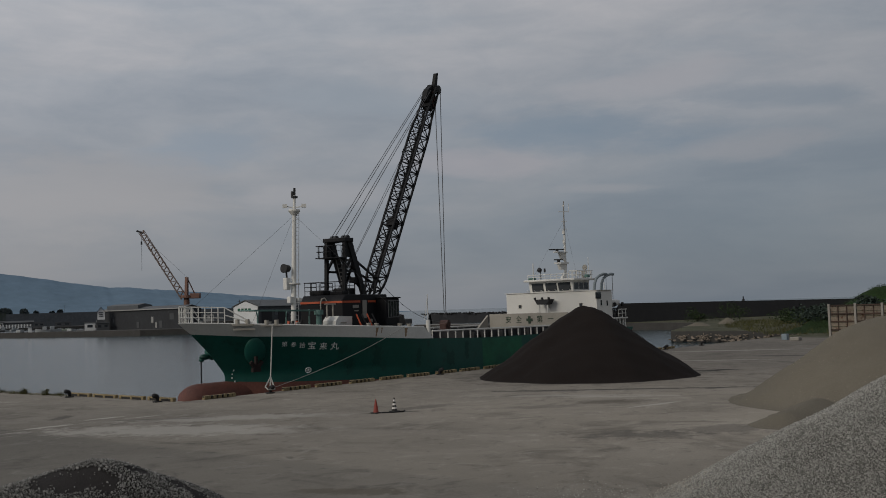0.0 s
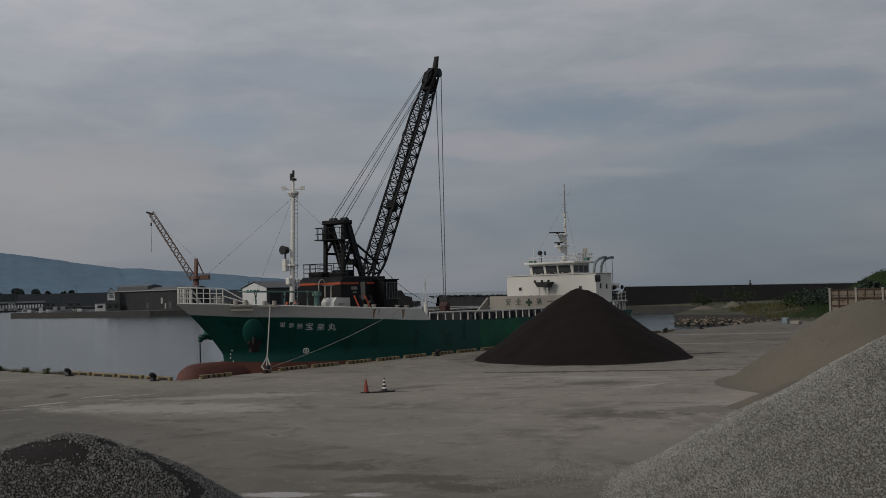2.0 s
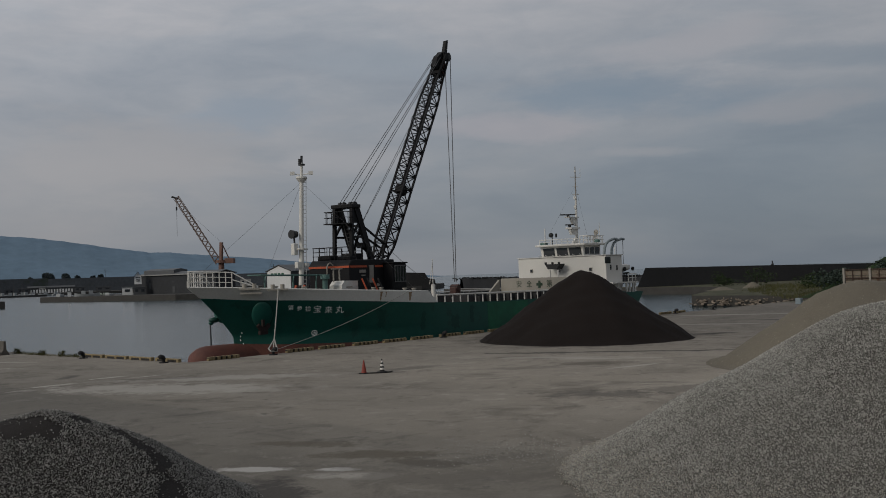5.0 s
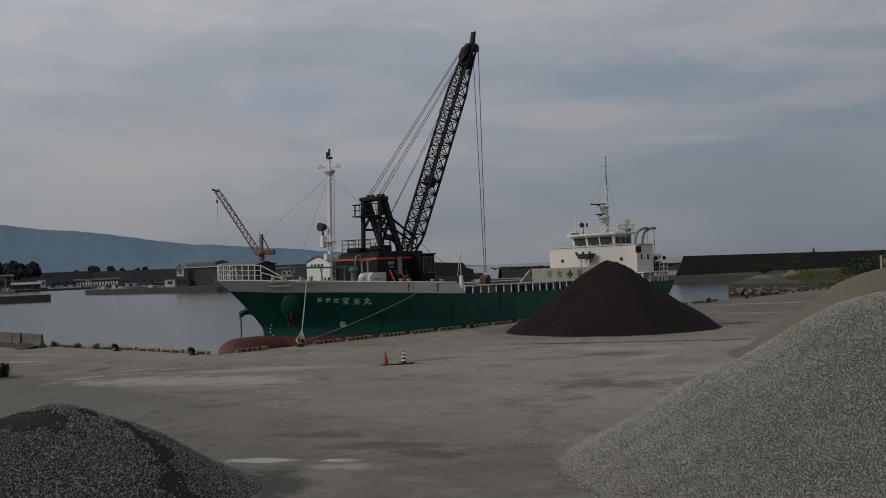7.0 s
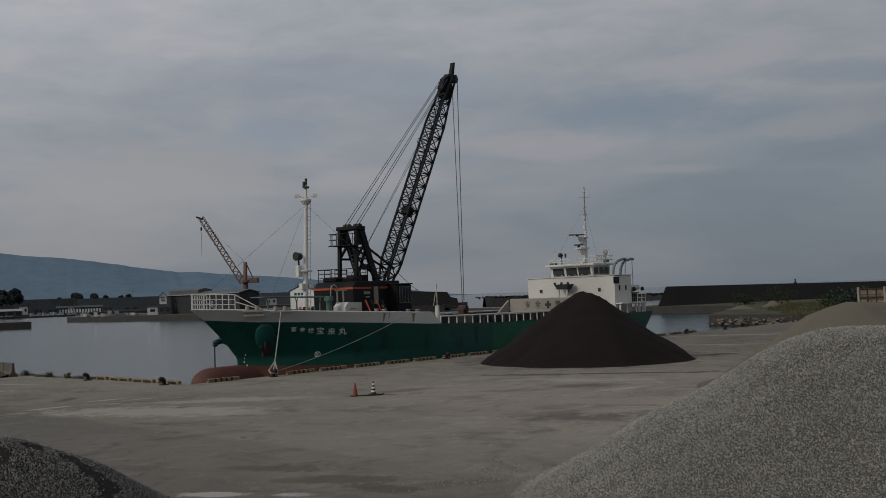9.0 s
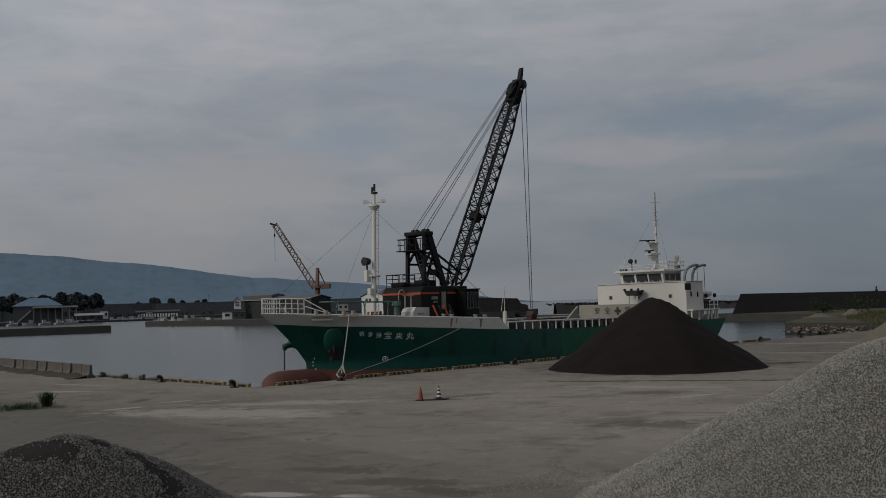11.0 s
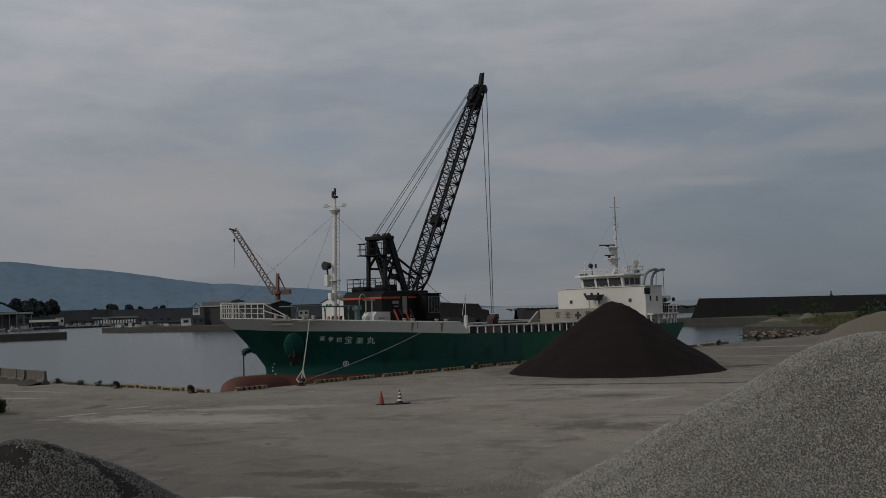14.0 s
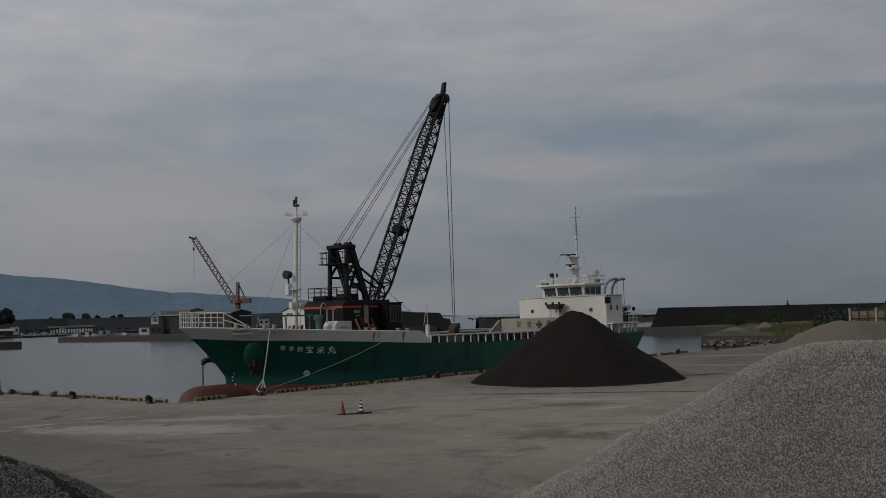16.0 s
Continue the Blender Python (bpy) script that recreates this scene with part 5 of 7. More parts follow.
def white_top(x):
    return along([(11.9, 4.42), (13.8, 4.32), (17.3, 4.1), (21.2, 3.86), (25.8, 3.63), (28.6, 3.5), (30, 3.45)], x)


def skin(bm, low, high, x_end, rows, cols, sides=(-1, 1), inset=0.0, power=1.6, cut=None):
    """A strip of the hull's side between two lines of height."""
    for s in sides:
        grid = []
        for i in range(rows + 1):
            row = []
            for j in range(cols + 1):
                f = (j / cols) ** power
                z = 2.0
                for _ in range(6):
                    end = x_end(z) if callable(x_end) else x_end
                    x = stem_x(z) + inset + f * (end - stem_x(z) - inset)
                    a, b_ = (low(x) if callable(low) else low), high(x)
                    z = a + (b_ - a) * i / rows
                x2 = x - (cut * (i / rows) if cut and j == cols else 0)
                row.append(bm.verts.new((x2, YC + s * max(0.0, half_breadth(x, z) - inset), z)))
            grid.append(row)
        for a, b_ in zip(grid, grid[1:]):
            for j in range(cols):
                q = (a[j], a[j + 1], b_[j + 1], b_[j])
                bm.faces.new(q if s < 0 else q[::-1])
    bmesh.ops.remove_doubles(bm, verts=bm.verts, dist=0.002)
    return bm


ship = thing("cargo_ship", (37, YC, -1.7), "green-hulled gravel carrier with white deckhouse moored at quay", "ship")
bm = B()
skin(bm, red_line, green_top, stern_x, 14, 60)
ring = []
for i in range(9):
    z = red_line(STERN_X) + (green_top(STERN_X) - red_line(STERN_X)) * i / 8
    e_ = stern_x(z)
    b_ = half_breadth(e_, z)
    ring.append((bm.verts.new((e_, YC - b_, z)), bm.verts.new((e_ + 0.8, YC, z)), bm.verts.new((e_, YC + b_, z))))
for p, q in zip(ring, ring[1:]):
    for i in range(2):
        bm.faces.new((p[i], p[i + 1], q[i + 1], q[i]))
part("hull", bm, GREEN, ship, "dark green painted steel side", smooth=True)
bm = B()
box(bm, (36.0, YC - HALF - 0.006, 0.1), (41.4, YC - HALF + 0.05, 2.3))
part("repainted_plate", bm, FRESHGREEN, ship, "brighter green repainted side plate")
bm = B()
skin(bm, -2.6, red_line, stern_x, 5, 50)
part("boot_topping", bm, REDBOOT, ship, "worn red antifouling band", smooth=True)
bm = B()
pts = []
n = 20
for k in range(15):
    u = k / 14
    x = 11.95 + 5.6 * u
    rr = 1.18 * math.sqrt(max(0.0, 1 - (max(0.0, 1 - u / 0.30)) ** 2.4)) + 0.01
    pts.append([bm.verts.new((x, YC + rr * math.cos(2 * math.pi * i / n), -0.88 + rr * math.sin(2 * math.pi * i / n))) for i in range(n)])
for a, b_ in zip(pts, pts[1:]):
    for i in range(n):
        bm.faces.new((a[i], a[(i + 1) % n], b_[(i + 1) % n], b_[i]))
bm.faces.new(pts[0][::-1])
bmesh.ops.recalc_face_normals(bm, faces=bm.faces)
part("bulbous_bow", bm, REDBOOT, ship, "rusty red bulbous bow", smooth=True)
bm = B()
skin(bm, green_top, white_top, 30.0, 3, 34, cut=0.9)
skin(bm, green_top, white_top, 29.9, 3, 34, inset=0.14, cut=0.9)
part("bulwark", bm, PALE, ship, "pale grey steel bulwark", smooth=True)
bm = B()
for s in (-1, 1):
    path = []
    for k in range(40):
        x = 12.1 + (29.0 - 12.1) * (k / 39) ** 1.3
        path.append((x, YC + s * max(0.0, half_breadth(x, white_top(x)) - 0.07), white_top(x) + 0.02))
    pipe(bm, path, 0.055, 8)
part("bulwark_cap", bm, PALE, ship)
# deck, with the hold left open
bm = B()
for x0, x1 in ((13.6, 36.5), (53.5, STERN_X - 0.1)):
    prev = None
    for k in range(25):
        x = x0 + (x1 - x0) * k / 24
        z = min(green_top(x) - 0.05, 3.1) - (0.25 if x < 30 else 0.0)
        b_ = max(0.02, half_breadth(x, z) - 0.12)
        row = (bm.verts.new((x, YC - b_, z)), bm.verts.new((x, YC + b_, z)))
        if prev:
            bm.faces.new((prev[0], row[0], row[1], prev[1]))
        prev = row
for s in (-1, 1):
    v = [bm.verts.new(p) for p in ((36.5, YC + s * 6.7, 2.3), (53.5, YC + s * 6.7, 2.28), (53.5, YC + s * 5.2, 2.28), (36.5, YC + s * 5.2, 2.3))]
    bm.faces.new(v)
bmesh.ops.recalc_face_normals(bm, faces=bm.faces)
part("deck", bm, DECK, ship)
bm = B()
for s in (-1, 1):
    box(bm, (35.4, YC + s * 5.3 - 0.12, -0.5), (53.6, YC + s * 5.3 + 0.12, 2.95))
    for k in range(14):
        box(bm, (36.2 + 1.28 * k, YC + s * 5.62 - 0.2, 2.3), (36.32 + 1.28 * k, YC + s * 5.62 + 0.2, 2.85))
box(bm, (35.3, YC - 5.4, -0.5), (35.55, YC + 5.4, 2.95))
box(bm, (36.0, YC - 5.2, -0.6), (53.5, YC + 5.2, -0.5))
part("hatch_coaming", bm, DARKSTEEL, ship, "dark steel hatch coaming round the open hold")
bm = B()
ball(bm, (41, YC, -0.4), 1.0, 3, (4.5, 4.2, 1.7))
ball(bm, (48, YC + 0.5, -0.4), 1.0, 3, (4.0, 4.0, 1.4))
part("hold_cargo", bm, SAND, ship, "black sand lying in the hold")

# name on the bow
for ch, x, z, size in (("\u7b2c", 18.35, 2.73, 0.46), ("\u53c2", 18.90, 2.67, 0.44), ("\u62fe", 19.46, 2.60, 0.48), ("\u5b9d", 20.07, 2.53, 0.66), ("\u6765", 20.83, 2.45, 0.62), ("\u4e38", 21.59, 2.43, 0.68)):
    cu = bpy.data.curves.new("letter", "FONT")
    cu.body, cu.size, cu.align_x, cu.align_y, cu.extrude = ch, size * 0.95, "CENTER", "CENTER", 0.004
    tmp = new("letter_curve", cu)
    bpy.context.view_layer.update()
    me = bpy.data.meshes.new_from_object(tmp.evaluated_get(bpy.context.evaluated_depsgraph_get()))
    bpy.data.objects.remove(tmp)
    e = 0.1
    p = Vector((x, YC - half_breadth(x, z), z))
    tx = (Vector((x + e, YC - half_breadth(x + e, z), z)) - p).normalized()
    tz = (Vector((x, YC - half_breadth(x, z + e), z + e)) - p).normalized()
    nn = tx.cross(tz).normalized()
    tz = nn.cross(tx)
    me.transform(Matrix.Translation(p + nn * 0.03 - Vector((37, YC, -1.7))) @ Matrix((tx, tz, nn)).transposed().to_4x4())
    me.materials.append(LETTER)
    ob = new("letter", me)
    ob.parent = ship


def on_side(x, z, out=0.0):
    """A point on the port side, and the way outwards there."""
    e = 0.1
    p = Vector((x, YC - half_breadth(x, z), z))
    tx = (Vector((x + e, YC - half_breadth(x + e, z), z)) - p).normalized()
    tz = (Vector((x, YC - half_breadth(x, z + e), z + e)) - p).normalized()
    nn = tx.cross(tz).normalized()
    return p + nn * out, tx, nn.cross(tx), nn


# bow thruster mark, draught marks
p, tx, tz, nn = on_side(20.32, 0.84, 0.05)
bm = B()
pipe(bm, [p + (tx * math.cos(a) + tz * math.sin(a)) * 0.2 for a in [2 * math.pi * k / 24 for k in range(25)]], 0.028, 6)
for k in range(3):
    a = math.pi * k / 3 + 0.3
    d = (tx * math.cos(a) + tz * math.sin(a)) * 0.19
    bar(bm, p - d, p + d, 0.045, 0.02)
part("thruster_mark", bm, LETTER, ship, "white circle and cross thruster mark")
bm = B()
for k in range(5):
    p, tx, tz, nn = on_side(16.05 + 0.16 * max(0, k - 2), 1.05 - 0.26 * k, 0.02)
    bar(bm, p - tz * 0.05, p + tz * 0.05, 0.07, 0.03)
pieces("draught_mark", bm, LETTER, ship, "small white draught marks")
# anchor bolsters and anchors
for s in (-1, 1):
    p, tx, tz, nn = on_side(16.75, 2.45, 0.0)
    if s > 0:
        p, nn = Vector((p.x - 1.2, 2 * YC - p.y - 0.6, p.z - 0.1)), Vector((nn.x, -nn.y, nn.z))
    bm = B()
    m = Matrix.Translation(p + nn * 0.05 + Vector((0, 0, -0.1))) @ nn.to_track_quat("Z", "Y").to_matrix().to_4x4() @ Matrix.Diagonal((0.74, 1.1, 0.2, 1) if s < 0 else (0.4, 0.5, 0.3, 1))
    bmesh.ops.create_uvsphere(bm, u_segments=20, v_segments=12, radius=1, matrix=m)
    bol = part("anchor_bolster", bm, material("bolster_green", (0.005, 0.085, 0.066), 0.6, vary=0.3, scale=1.0), ship, "lighter green anchor bolster", smooth=True)
    if s > 0:
        continue
    bm = B()
    q = p + nn * 0.42 + Vector((0.05, 0, -0.75))
    bar(bm, q + Vector((0, 0, 0.5)), q - Vector((0, 0, 0.45)), 0.16, 0.2)
    for d in (-0.5, 0.5):
        bar(bm, q - Vector((0, 0, 0.4)), q + Vector((d, -0.05, 0.15)), 0.16, 0.26)
    bar(bm, q + Vector((-0.35, 0, -0.42)), q + Vector((0.35, 0, -0.42)), 0.24, 0.26)
    part("anchor", bm, material("old_anchor", (0.022, 0.012, 0.010), 0.8, vary=0.5, scale=3.0), bol, "dark rusty stockless anchor")
bm = B()
pipe(bm, [(14.35, YC + 0.85, 2.0), (14.35, YC + 0.85, 0.6), (14.36, YC + 0.85, -2.0)], 0.05, 6)
pieces("anchor_chain", bm, DARKSTEEL, ship, "dark anchor chain hanging to the water")
bm = B()
ball(bm, (14.55, YC + 0.7, 2.05), 0.42, 2, (1.0, 0.8, 0.5))
ball(bm, (14.4, YC + 0.85, 1.85), 0.2, 2, (1, 1, 0.8))
part("anchor_pocket", bm, GREEN, ship, "dark green hawse bolster", smooth=True)
# rust streaks under the freeing ports
for x, w, z1 in ((24.5, 0.10, 2.98), (27.1, 0.15, 2.86), (24.9, 0.05, 3.2)):
    bm = B()
    prev = None
    for k in range(9):
        z = white_top(x) - 0.06 - (white_top(x) - 0.06 - z1) * k / 8
        ww = w * (1 - 0.6 * k / 8) + 0.02 * math.sin(k * 2.2)
        row = [bm.verts.new(on_side(x + d * ww, z, 0.006)[0]) for d in (-1, 1)]
        if prev:
            bm.faces.new((prev[0], row[0], row[1], prev[1]))
        prev = row
    part("rust_streak", bm, material("rust_stain", (0.36, 0.26, 0.16), 0.9, vary=0.7, scale=4.0, tint=(0.20, 0.12, 0.07)), ship, "brown rust streak on the bulwark")
# dark scuffs amidships
for x0, x1, z0, z1 in ((24.6, 25.1, 0.9, 2.3), (28.3, 28.7, 0.6, 1.9), (31.5, 32.4, 0.5, 1.5), (33.8, 34.2, 0.9, 2.2), (22.8, 23.1, 0.4, 1.4)):
    bm = B()
    g = [[bm.verts.new(on_side(x0 + (x1 - x0) * i / 6 + 0.08 * math.sin(j * 2.1 + i), z0 + (z1 - z0) * j / 8 + 0.12 * math.sin(i * 1.7 + x0), 0.012)[0]) for j in range(9)] for i in range(7)]
    for a, b_ in zip(g, g[1:]):
        for j in range(8):
            bm.faces.new((a[j], b_[j], b_[j + 1], a[j + 1]))
    part("paint_scuff", bm, material("hull_scuff", (0.003, 0.046, 0.036), 0.6, vary=0.5, scale=1.2, tint=(0.003, 0.060, 0.046)), ship, "dark scuffed paint")


def railing(parent, path, height, rails, gap, mat=WHITE, r=0.035, name="railing", label=""):
    """Posts and rails along a path of points."""
    pts = [Vector(p) for p in path]
    bm = B()
    for k in range(1, rails + 1):
        pipe(bm, [p + Vector((0, 0, height * k / rails)) for p in pts], r * (1.25 if k == rails else 0.8), 6)
    rail = part(name, bm, mat, parent, label)
    total = sum((b_ - a).length for a, b_ in zip(pts, pts[1:]))
    n = max(1, round(total / gap))
    for i in range(n + 1):
        d = total * i / n
        for a, b_ in zip(pts, pts[1:]):
            l = (b_ - a).length
            if d <= l + 1e-6:
                q = a.lerp(b_, min(1, d / l))
                break
            d -= l
        bm = B()
        rod(bm, q, q + Vector((0, 0, height)), r, 6)
        part("post", bm, mat, rail)
    return rail


def edge_path(x0, x1, s, inset, dz, n=14, table=white_top):
    return [(x, YC + s * max(0.0, half_breadth(x, table(x)) - inset), table(x) + dz) for x in [x0 + (x1 - x0) * k / n for k in range(n + 1)]]


front = edge_path(14.4, 12.0, -1, 0.05, 0.05) + edge_path(12.0, 14.4, 1, 0.05, 0.05)[1:]
railing(ship, front, 1.05, 3, 0.42, label="white tubular bow railing")
for s in (-1, 1):
    bm = B()
    e0, e1 = Vector(edge_path(14.4, 15.9, s, 0.05, 0.0)[0]), Vector(edge_path(14.4, 15.9, s, 0.05, 0.0)[-1])
    for f, g_ in ((1.1, 0.15), (0.6, 0.10)):
        rod(bm, e0 + Vector((0, 0, f)), e1 + Vector((0, 0, g_)), 0.04, 6)
    pieces("rail_stay", bm, WHITE, ship)
for s in (-1, 1):
    rail = railing(ship, [(x, YC + s * 6.72, 2.45 - 0.008 * (x - 30)) for x in (30.0, 36, 42, 48, 54)], 0.72, 1, 0.92, r=0.055, label="white midship rail with flat posts")
    if s < 0:
        bm = B()
        pipe(bm, [(x, YC + s * 6.72, 3.16 - 0.008 * (x - 30)) for x in (30.0, 42, 54)], 0.06, 6)
        part("hand_rail", bm, WHITE, rail)
# fairlead rollers, bitts, windlass
for x in (15.4, 17.1):
    p = Vector(edge_path(x, x + 0.01, -1, 0.07, 0.0)[0])
    bm = B()
    bar(bm, p + Vector((-0.6, 0.34, -0.02)), p + Vector((0.6, -0.42, -0.04)), 0.5 if x < 16 else 0.3, 0.12)
    lead = part("fairlead", bm, CREAM, ship, "cream roller fairlead")
    for d in (-0.3, 0.3):
        bm = B()
        rod(bm, p + Vector((d, -0.55 * d, 0.0)), p + Vector((d, -0.55 * d, 0.34)), 0.15, 12)
        part("roller", bm, CREAM, lead)
    if x < 16:
        bm = B()
        bar(bm, p + Vector((-0.65, 0.15, -0.32)), p + Vector((0.55, -0.62, -0.34)), 0.4, 0.12)
        part("lip", bm, CREAM, lead)
for x, y in ((18.2, 6.0), (20.0, 5.0), (24.4, 2.3), (25.0, 2.1), (27.3, 1.9), (28.2, 1.8), (19.0, 9.5)):
    z = white_top(x) - 0.65
    bm = B()
    rod(bm, (x, y, z), (x, y, z + 0.85), 0.14, 12)
    rod(bm, (x, y, z + 0.85), (x, y, z + 0.93), 0.19, 12)
    part("bitt", bm, CREAM, ship, "pale mooring bitt")
bm = B()
box(bm, (17.0, 7.0, 2.9), (18.4, 8.6, 3.7), 0.1)
rod(bm, (17.7, 5.6, 3.6), (17.7, 10.0, 3.6), 0.28, 14)
rod(bm, (17.7, 5.5, 3.6), (17.7, 5.7, 3.6), 0.5, 14)
rod(bm, (17.7, 6.6, 3.6), (17.7, 6.8, 3.6), 0.5, 14)
part("windlass", bm, DARKSTEEL, ship, "dark anchor windlass on the foredeck")
bm = B()
box(bm, (19.4, 6.2, 2.8), (20.4, 7.4, 4.0), 0.08)
rod(bm, (20.8, 6.8, 3.5), (20.8, 8.2, 3.5), 0.4, 14)
part("mooring_winch", bm, TEAL, ship, "teal mooring winch on the foredeck")
# light green awning frame on forked posts
bm = B()
for y in (5.2, 6.8):
    pipe(bm, [(16.3, y, 5.14), (22.6, y, 5.0)], 0.05, 6)
for k in range(5):
    x = 16.3 + 6.3 * k / 4
    rod(bm, (x, 5.2, 5.14 - 0.022 * (x - 16.3)), (x, 6.8, 5.14 - 0.022 * (x - 16.3)), 0.04, 6)
awn = part("awning_frame", bm, TEAL, ship, "pale green pipe frame over the foredeck")
for x in (17.2, 19.8, 22.0):
    bm = B()
    rod(bm, (x, 6.0, 2.8), (x, 6.0, 4.6), 0.06, 8)
    for d in (-0.5, 0.5):
        rod(bm, (x, 6.0, 4.6), (x + d, 6.0 + d, 5.08), 0.04, 6)
    part("post", bm, TEAL, awn)
# white control cabinet, ventilators, striped gear
bm = B()
prism(bm, [(23.1, 4.4, 2.85), (24.8, 4.4, 2.85), (24.8, 4.4, 4.5), (23.45, 4.4, 4.54), (23.15, 4.4, 4.2)], (0, 0, 0), (0, 1.4, 0))
cab = part("control_cabinet", bm, PALE, ship, "white steel control cabinet")
bm = B()
box(bm, (23.6, 4.36, 4.0), (24.2, 4.41, 4.1))
part("cabinet_plate", bm, CREAM, cab)
bm = B()
pipe(bm, [(22.6, 5.4, 2.8), (22.6, 5.4, 5.6), (22.75, 5.4, 5.85), (23.0, 5.4, 5.9), (23.2, 5.4, 5.7)], 0.045, 8)
for x in (23.4, 24.0):
    rod(bm, (x, 5.6, 2.8), (x, 5.6, 5.5), 0.06, 8)
bar(bm, (23.2, 5.6, 5.45), (24.3, 5.6, 5.45), 0.08, 0.08)
pieces("vent_pipe", bm, CREAM, ship, "cream ventilator pipes")
bm = B()
rod(bm, (22.2, 5.2, 2.8), (22.2, 5.2, 4.7), 0.20, 14)
rod(bm, (22.2, 5.2, 4.7), (22.2, 5.2, 5.05), 0.34, 14)
part("mushroom_vent", bm, TEAL, ship, "teal mushroom ventilator")
for k in range(4):
    bm = B()
    x = 25.2 + 0.55 * k
    bar(bm, (x, 3.4, 3.0), (x - 0.45, 3.9, 4.65), 0.36, 0.1)
    part("striped_board", bm, ORANGE if k % 2 == 0 else BLACKRUB, ship, "orange and black warning board")
for k in range(4):
    bm = B()
    x = 20.6 + 0.4 * k
    bar(bm, (x, 7.0, 3.0), (x + 0.3, 7.0, 4.3), 0.2, 0.1)
    part("striped_board", bm, ORANGE if k % 2 == 0 else BLACKRUB, ship, "orange and black warning board")
bm = B()
rod(bm, (30.6, 2.0, 2.4), (30.6, 2.0, 4.0), 0.22, 12, 0.16)
rod(bm, (30.6, 2.0, 4.0), (30.6, 2.0, 6.0), 0.03, 6)
rod(bm, (30.2, 2.0, 4.0), (30.6, 2.0, 5.8), 0.02, 5)
part("side_post", bm, WHITE, ship, "white lamp post with thin mast on deck edge")

# fore mast, raked aft
mast_foot, mast_top = Vector((22.0, YC, 2.8)), Vector((22.45, YC, 14.2))
at = lambda z: mast_foot.lerp(mast_top, (z - 2.8) / (14.2 - 2.8))  # noqa: E731
bm = B()
rod(bm, at(2.8), at(12.6), 0.21, 16, 0.15)
rod(bm, at(12.6), at(13.7), 0.1, 10)
mast = part("foremast", bm, WHITE, ship, "white tubular foremast with lamp platform", smooth=False)
bm = B()
rod(bm, at(12.5), at(12.62), 0.42, 16)
rod(bm, at(12.2), at(12.5), 0.2, 14, 0.45)
part("platform", bm, WHITE, mast)
for dx, dy in ((-0.5, 0.5), (0.5, -0.5)):
    bm = B()
    c0 = at(12.9) + Vector((dx, dy, 0))
    rod(bm, at(12.75), c0, 0.04, 6)
    bar(bm, c0 + Vector((-0.13, 0.11, 0)), c0 + Vector((0.13, -0.11, 0)), 0.26, 0.26)
    part("flood_lamp", bm, WHITE, mast, "grey floodlight box")
bm = B()
rod(bm, at(13.5), at(13.62), 0.26, 12)
rod(bm, at(13.62) + Vector((-0.1, 0.1, 0)), at(14.0) + Vector((-0.1, 0.1, 0)), 0.12, 10)
rod(bm, at(13.7), at(14.25), 0.09, 10)
pieces("mast_lamp", bm, DARKSTEEL, mast, "dark navigation lamps")
bm = B()
c0 = at(8.2) + Vector((-0.5, 0.3, 0))
rod(bm, c0 + Vector((-0.3, -0.05, 0)), c0 + Vector((0.22, 0.0, 0)), 0.34, 16, 0.26)
rod(bm, at(7.3) + Vector((-0.45, 0.25, 0)), c0, 0.07, 8)
part("search_light", bm, DARKSTEEL, mast, "round black-faced searchlight")
bm = B()
rod(bm, at(7.0), at(7.1), 0.5, 12)
box(bm, tuple(at(6.9) + Vector((-0.7, 0.0, -0.3))), tuple(at(7.4) + Vector((-0.3, 0.4, 0.1))), 0.05)
box(bm, tuple(at(5.6) + Vector((-0.5, -0.2, 0))), tuple(at(6.1) + Vector((-0.15, 0.2, 0))), 0.05)
box(bm, tuple(at(5.7) + Vector((0.2, -0.3, 0))), tuple(at(6.0) + Vector((0.55, 0.1, 0))), 0.05)
pieces("mast_bracket", bm, WHITE, mast)
bm = B()
for y in (-0.18, 0.18):
    rod(bm, at(3.0) + Vector((0.34, y, 0)), at(12.4) + Vector((0.30, y, 0)), 0.025, 5)
for k in range(31):
    z = 3.2 + 0.3 * k
    rod(bm, at(z) + Vector((0.33, -0.18, 0)), at(z) + Vector((0.33, 0.18, 0)), 0.018, 5)
part("ladder", bm, WHITE, mast)
bm = B()
for q in ((12.4, YC, 4.9), (29.0, YC - 5.8, 3.4), (20.5, YC + 3, 4.0)):
    rod(bm, at(12.2), q, 0.009, 5)
pieces("stay", bm, WIRE, mast)

# ---- deckhouse aft ----
bm = B()
box(bm, (55.7, 2.25, 2.9), (58.6, 13.1, 6.1), 0.06)
house = part("deckhouse", bm, WHITE, ship, "white steel deckhouse front")
for y, z in ((11.35, 4.78), (4.04, 4.76), (7.9, 4.75), (10.0, 4.0), (9.2, 4.0)):
    bm = B()
    s = 0.19 if z > 4.5 else 0.12
    box(bm, (55.64, y - s, z - s), (55.72, y + s, z + s), 0.03)
    rim = part("porthole", bm, CREAM, house)
    bm = B()
    box(bm, (55.62, y - s * 0.75, z - s * 0.75), (55.66, y + s * 0.75, z + s * 0.75))
    part("pane", bm, PANE, rim)
for x, z, w, h in ((56.0, 5.62, 0.48, 0.32), (56.5, 4.9, 0.1, 0.25), (57.6, 4.85, 0.1, 0.25)):
    bm = B()
    box(bm, (x - w, 2.20, z - h), (x + w, 2.27, z + h), 0.02)
    part("side_window", bm, PANE, house, "dark side window")
bm = B()
box(bm, (55.6, 2.15, 6.1), (58.75, 13.2, 6.16))
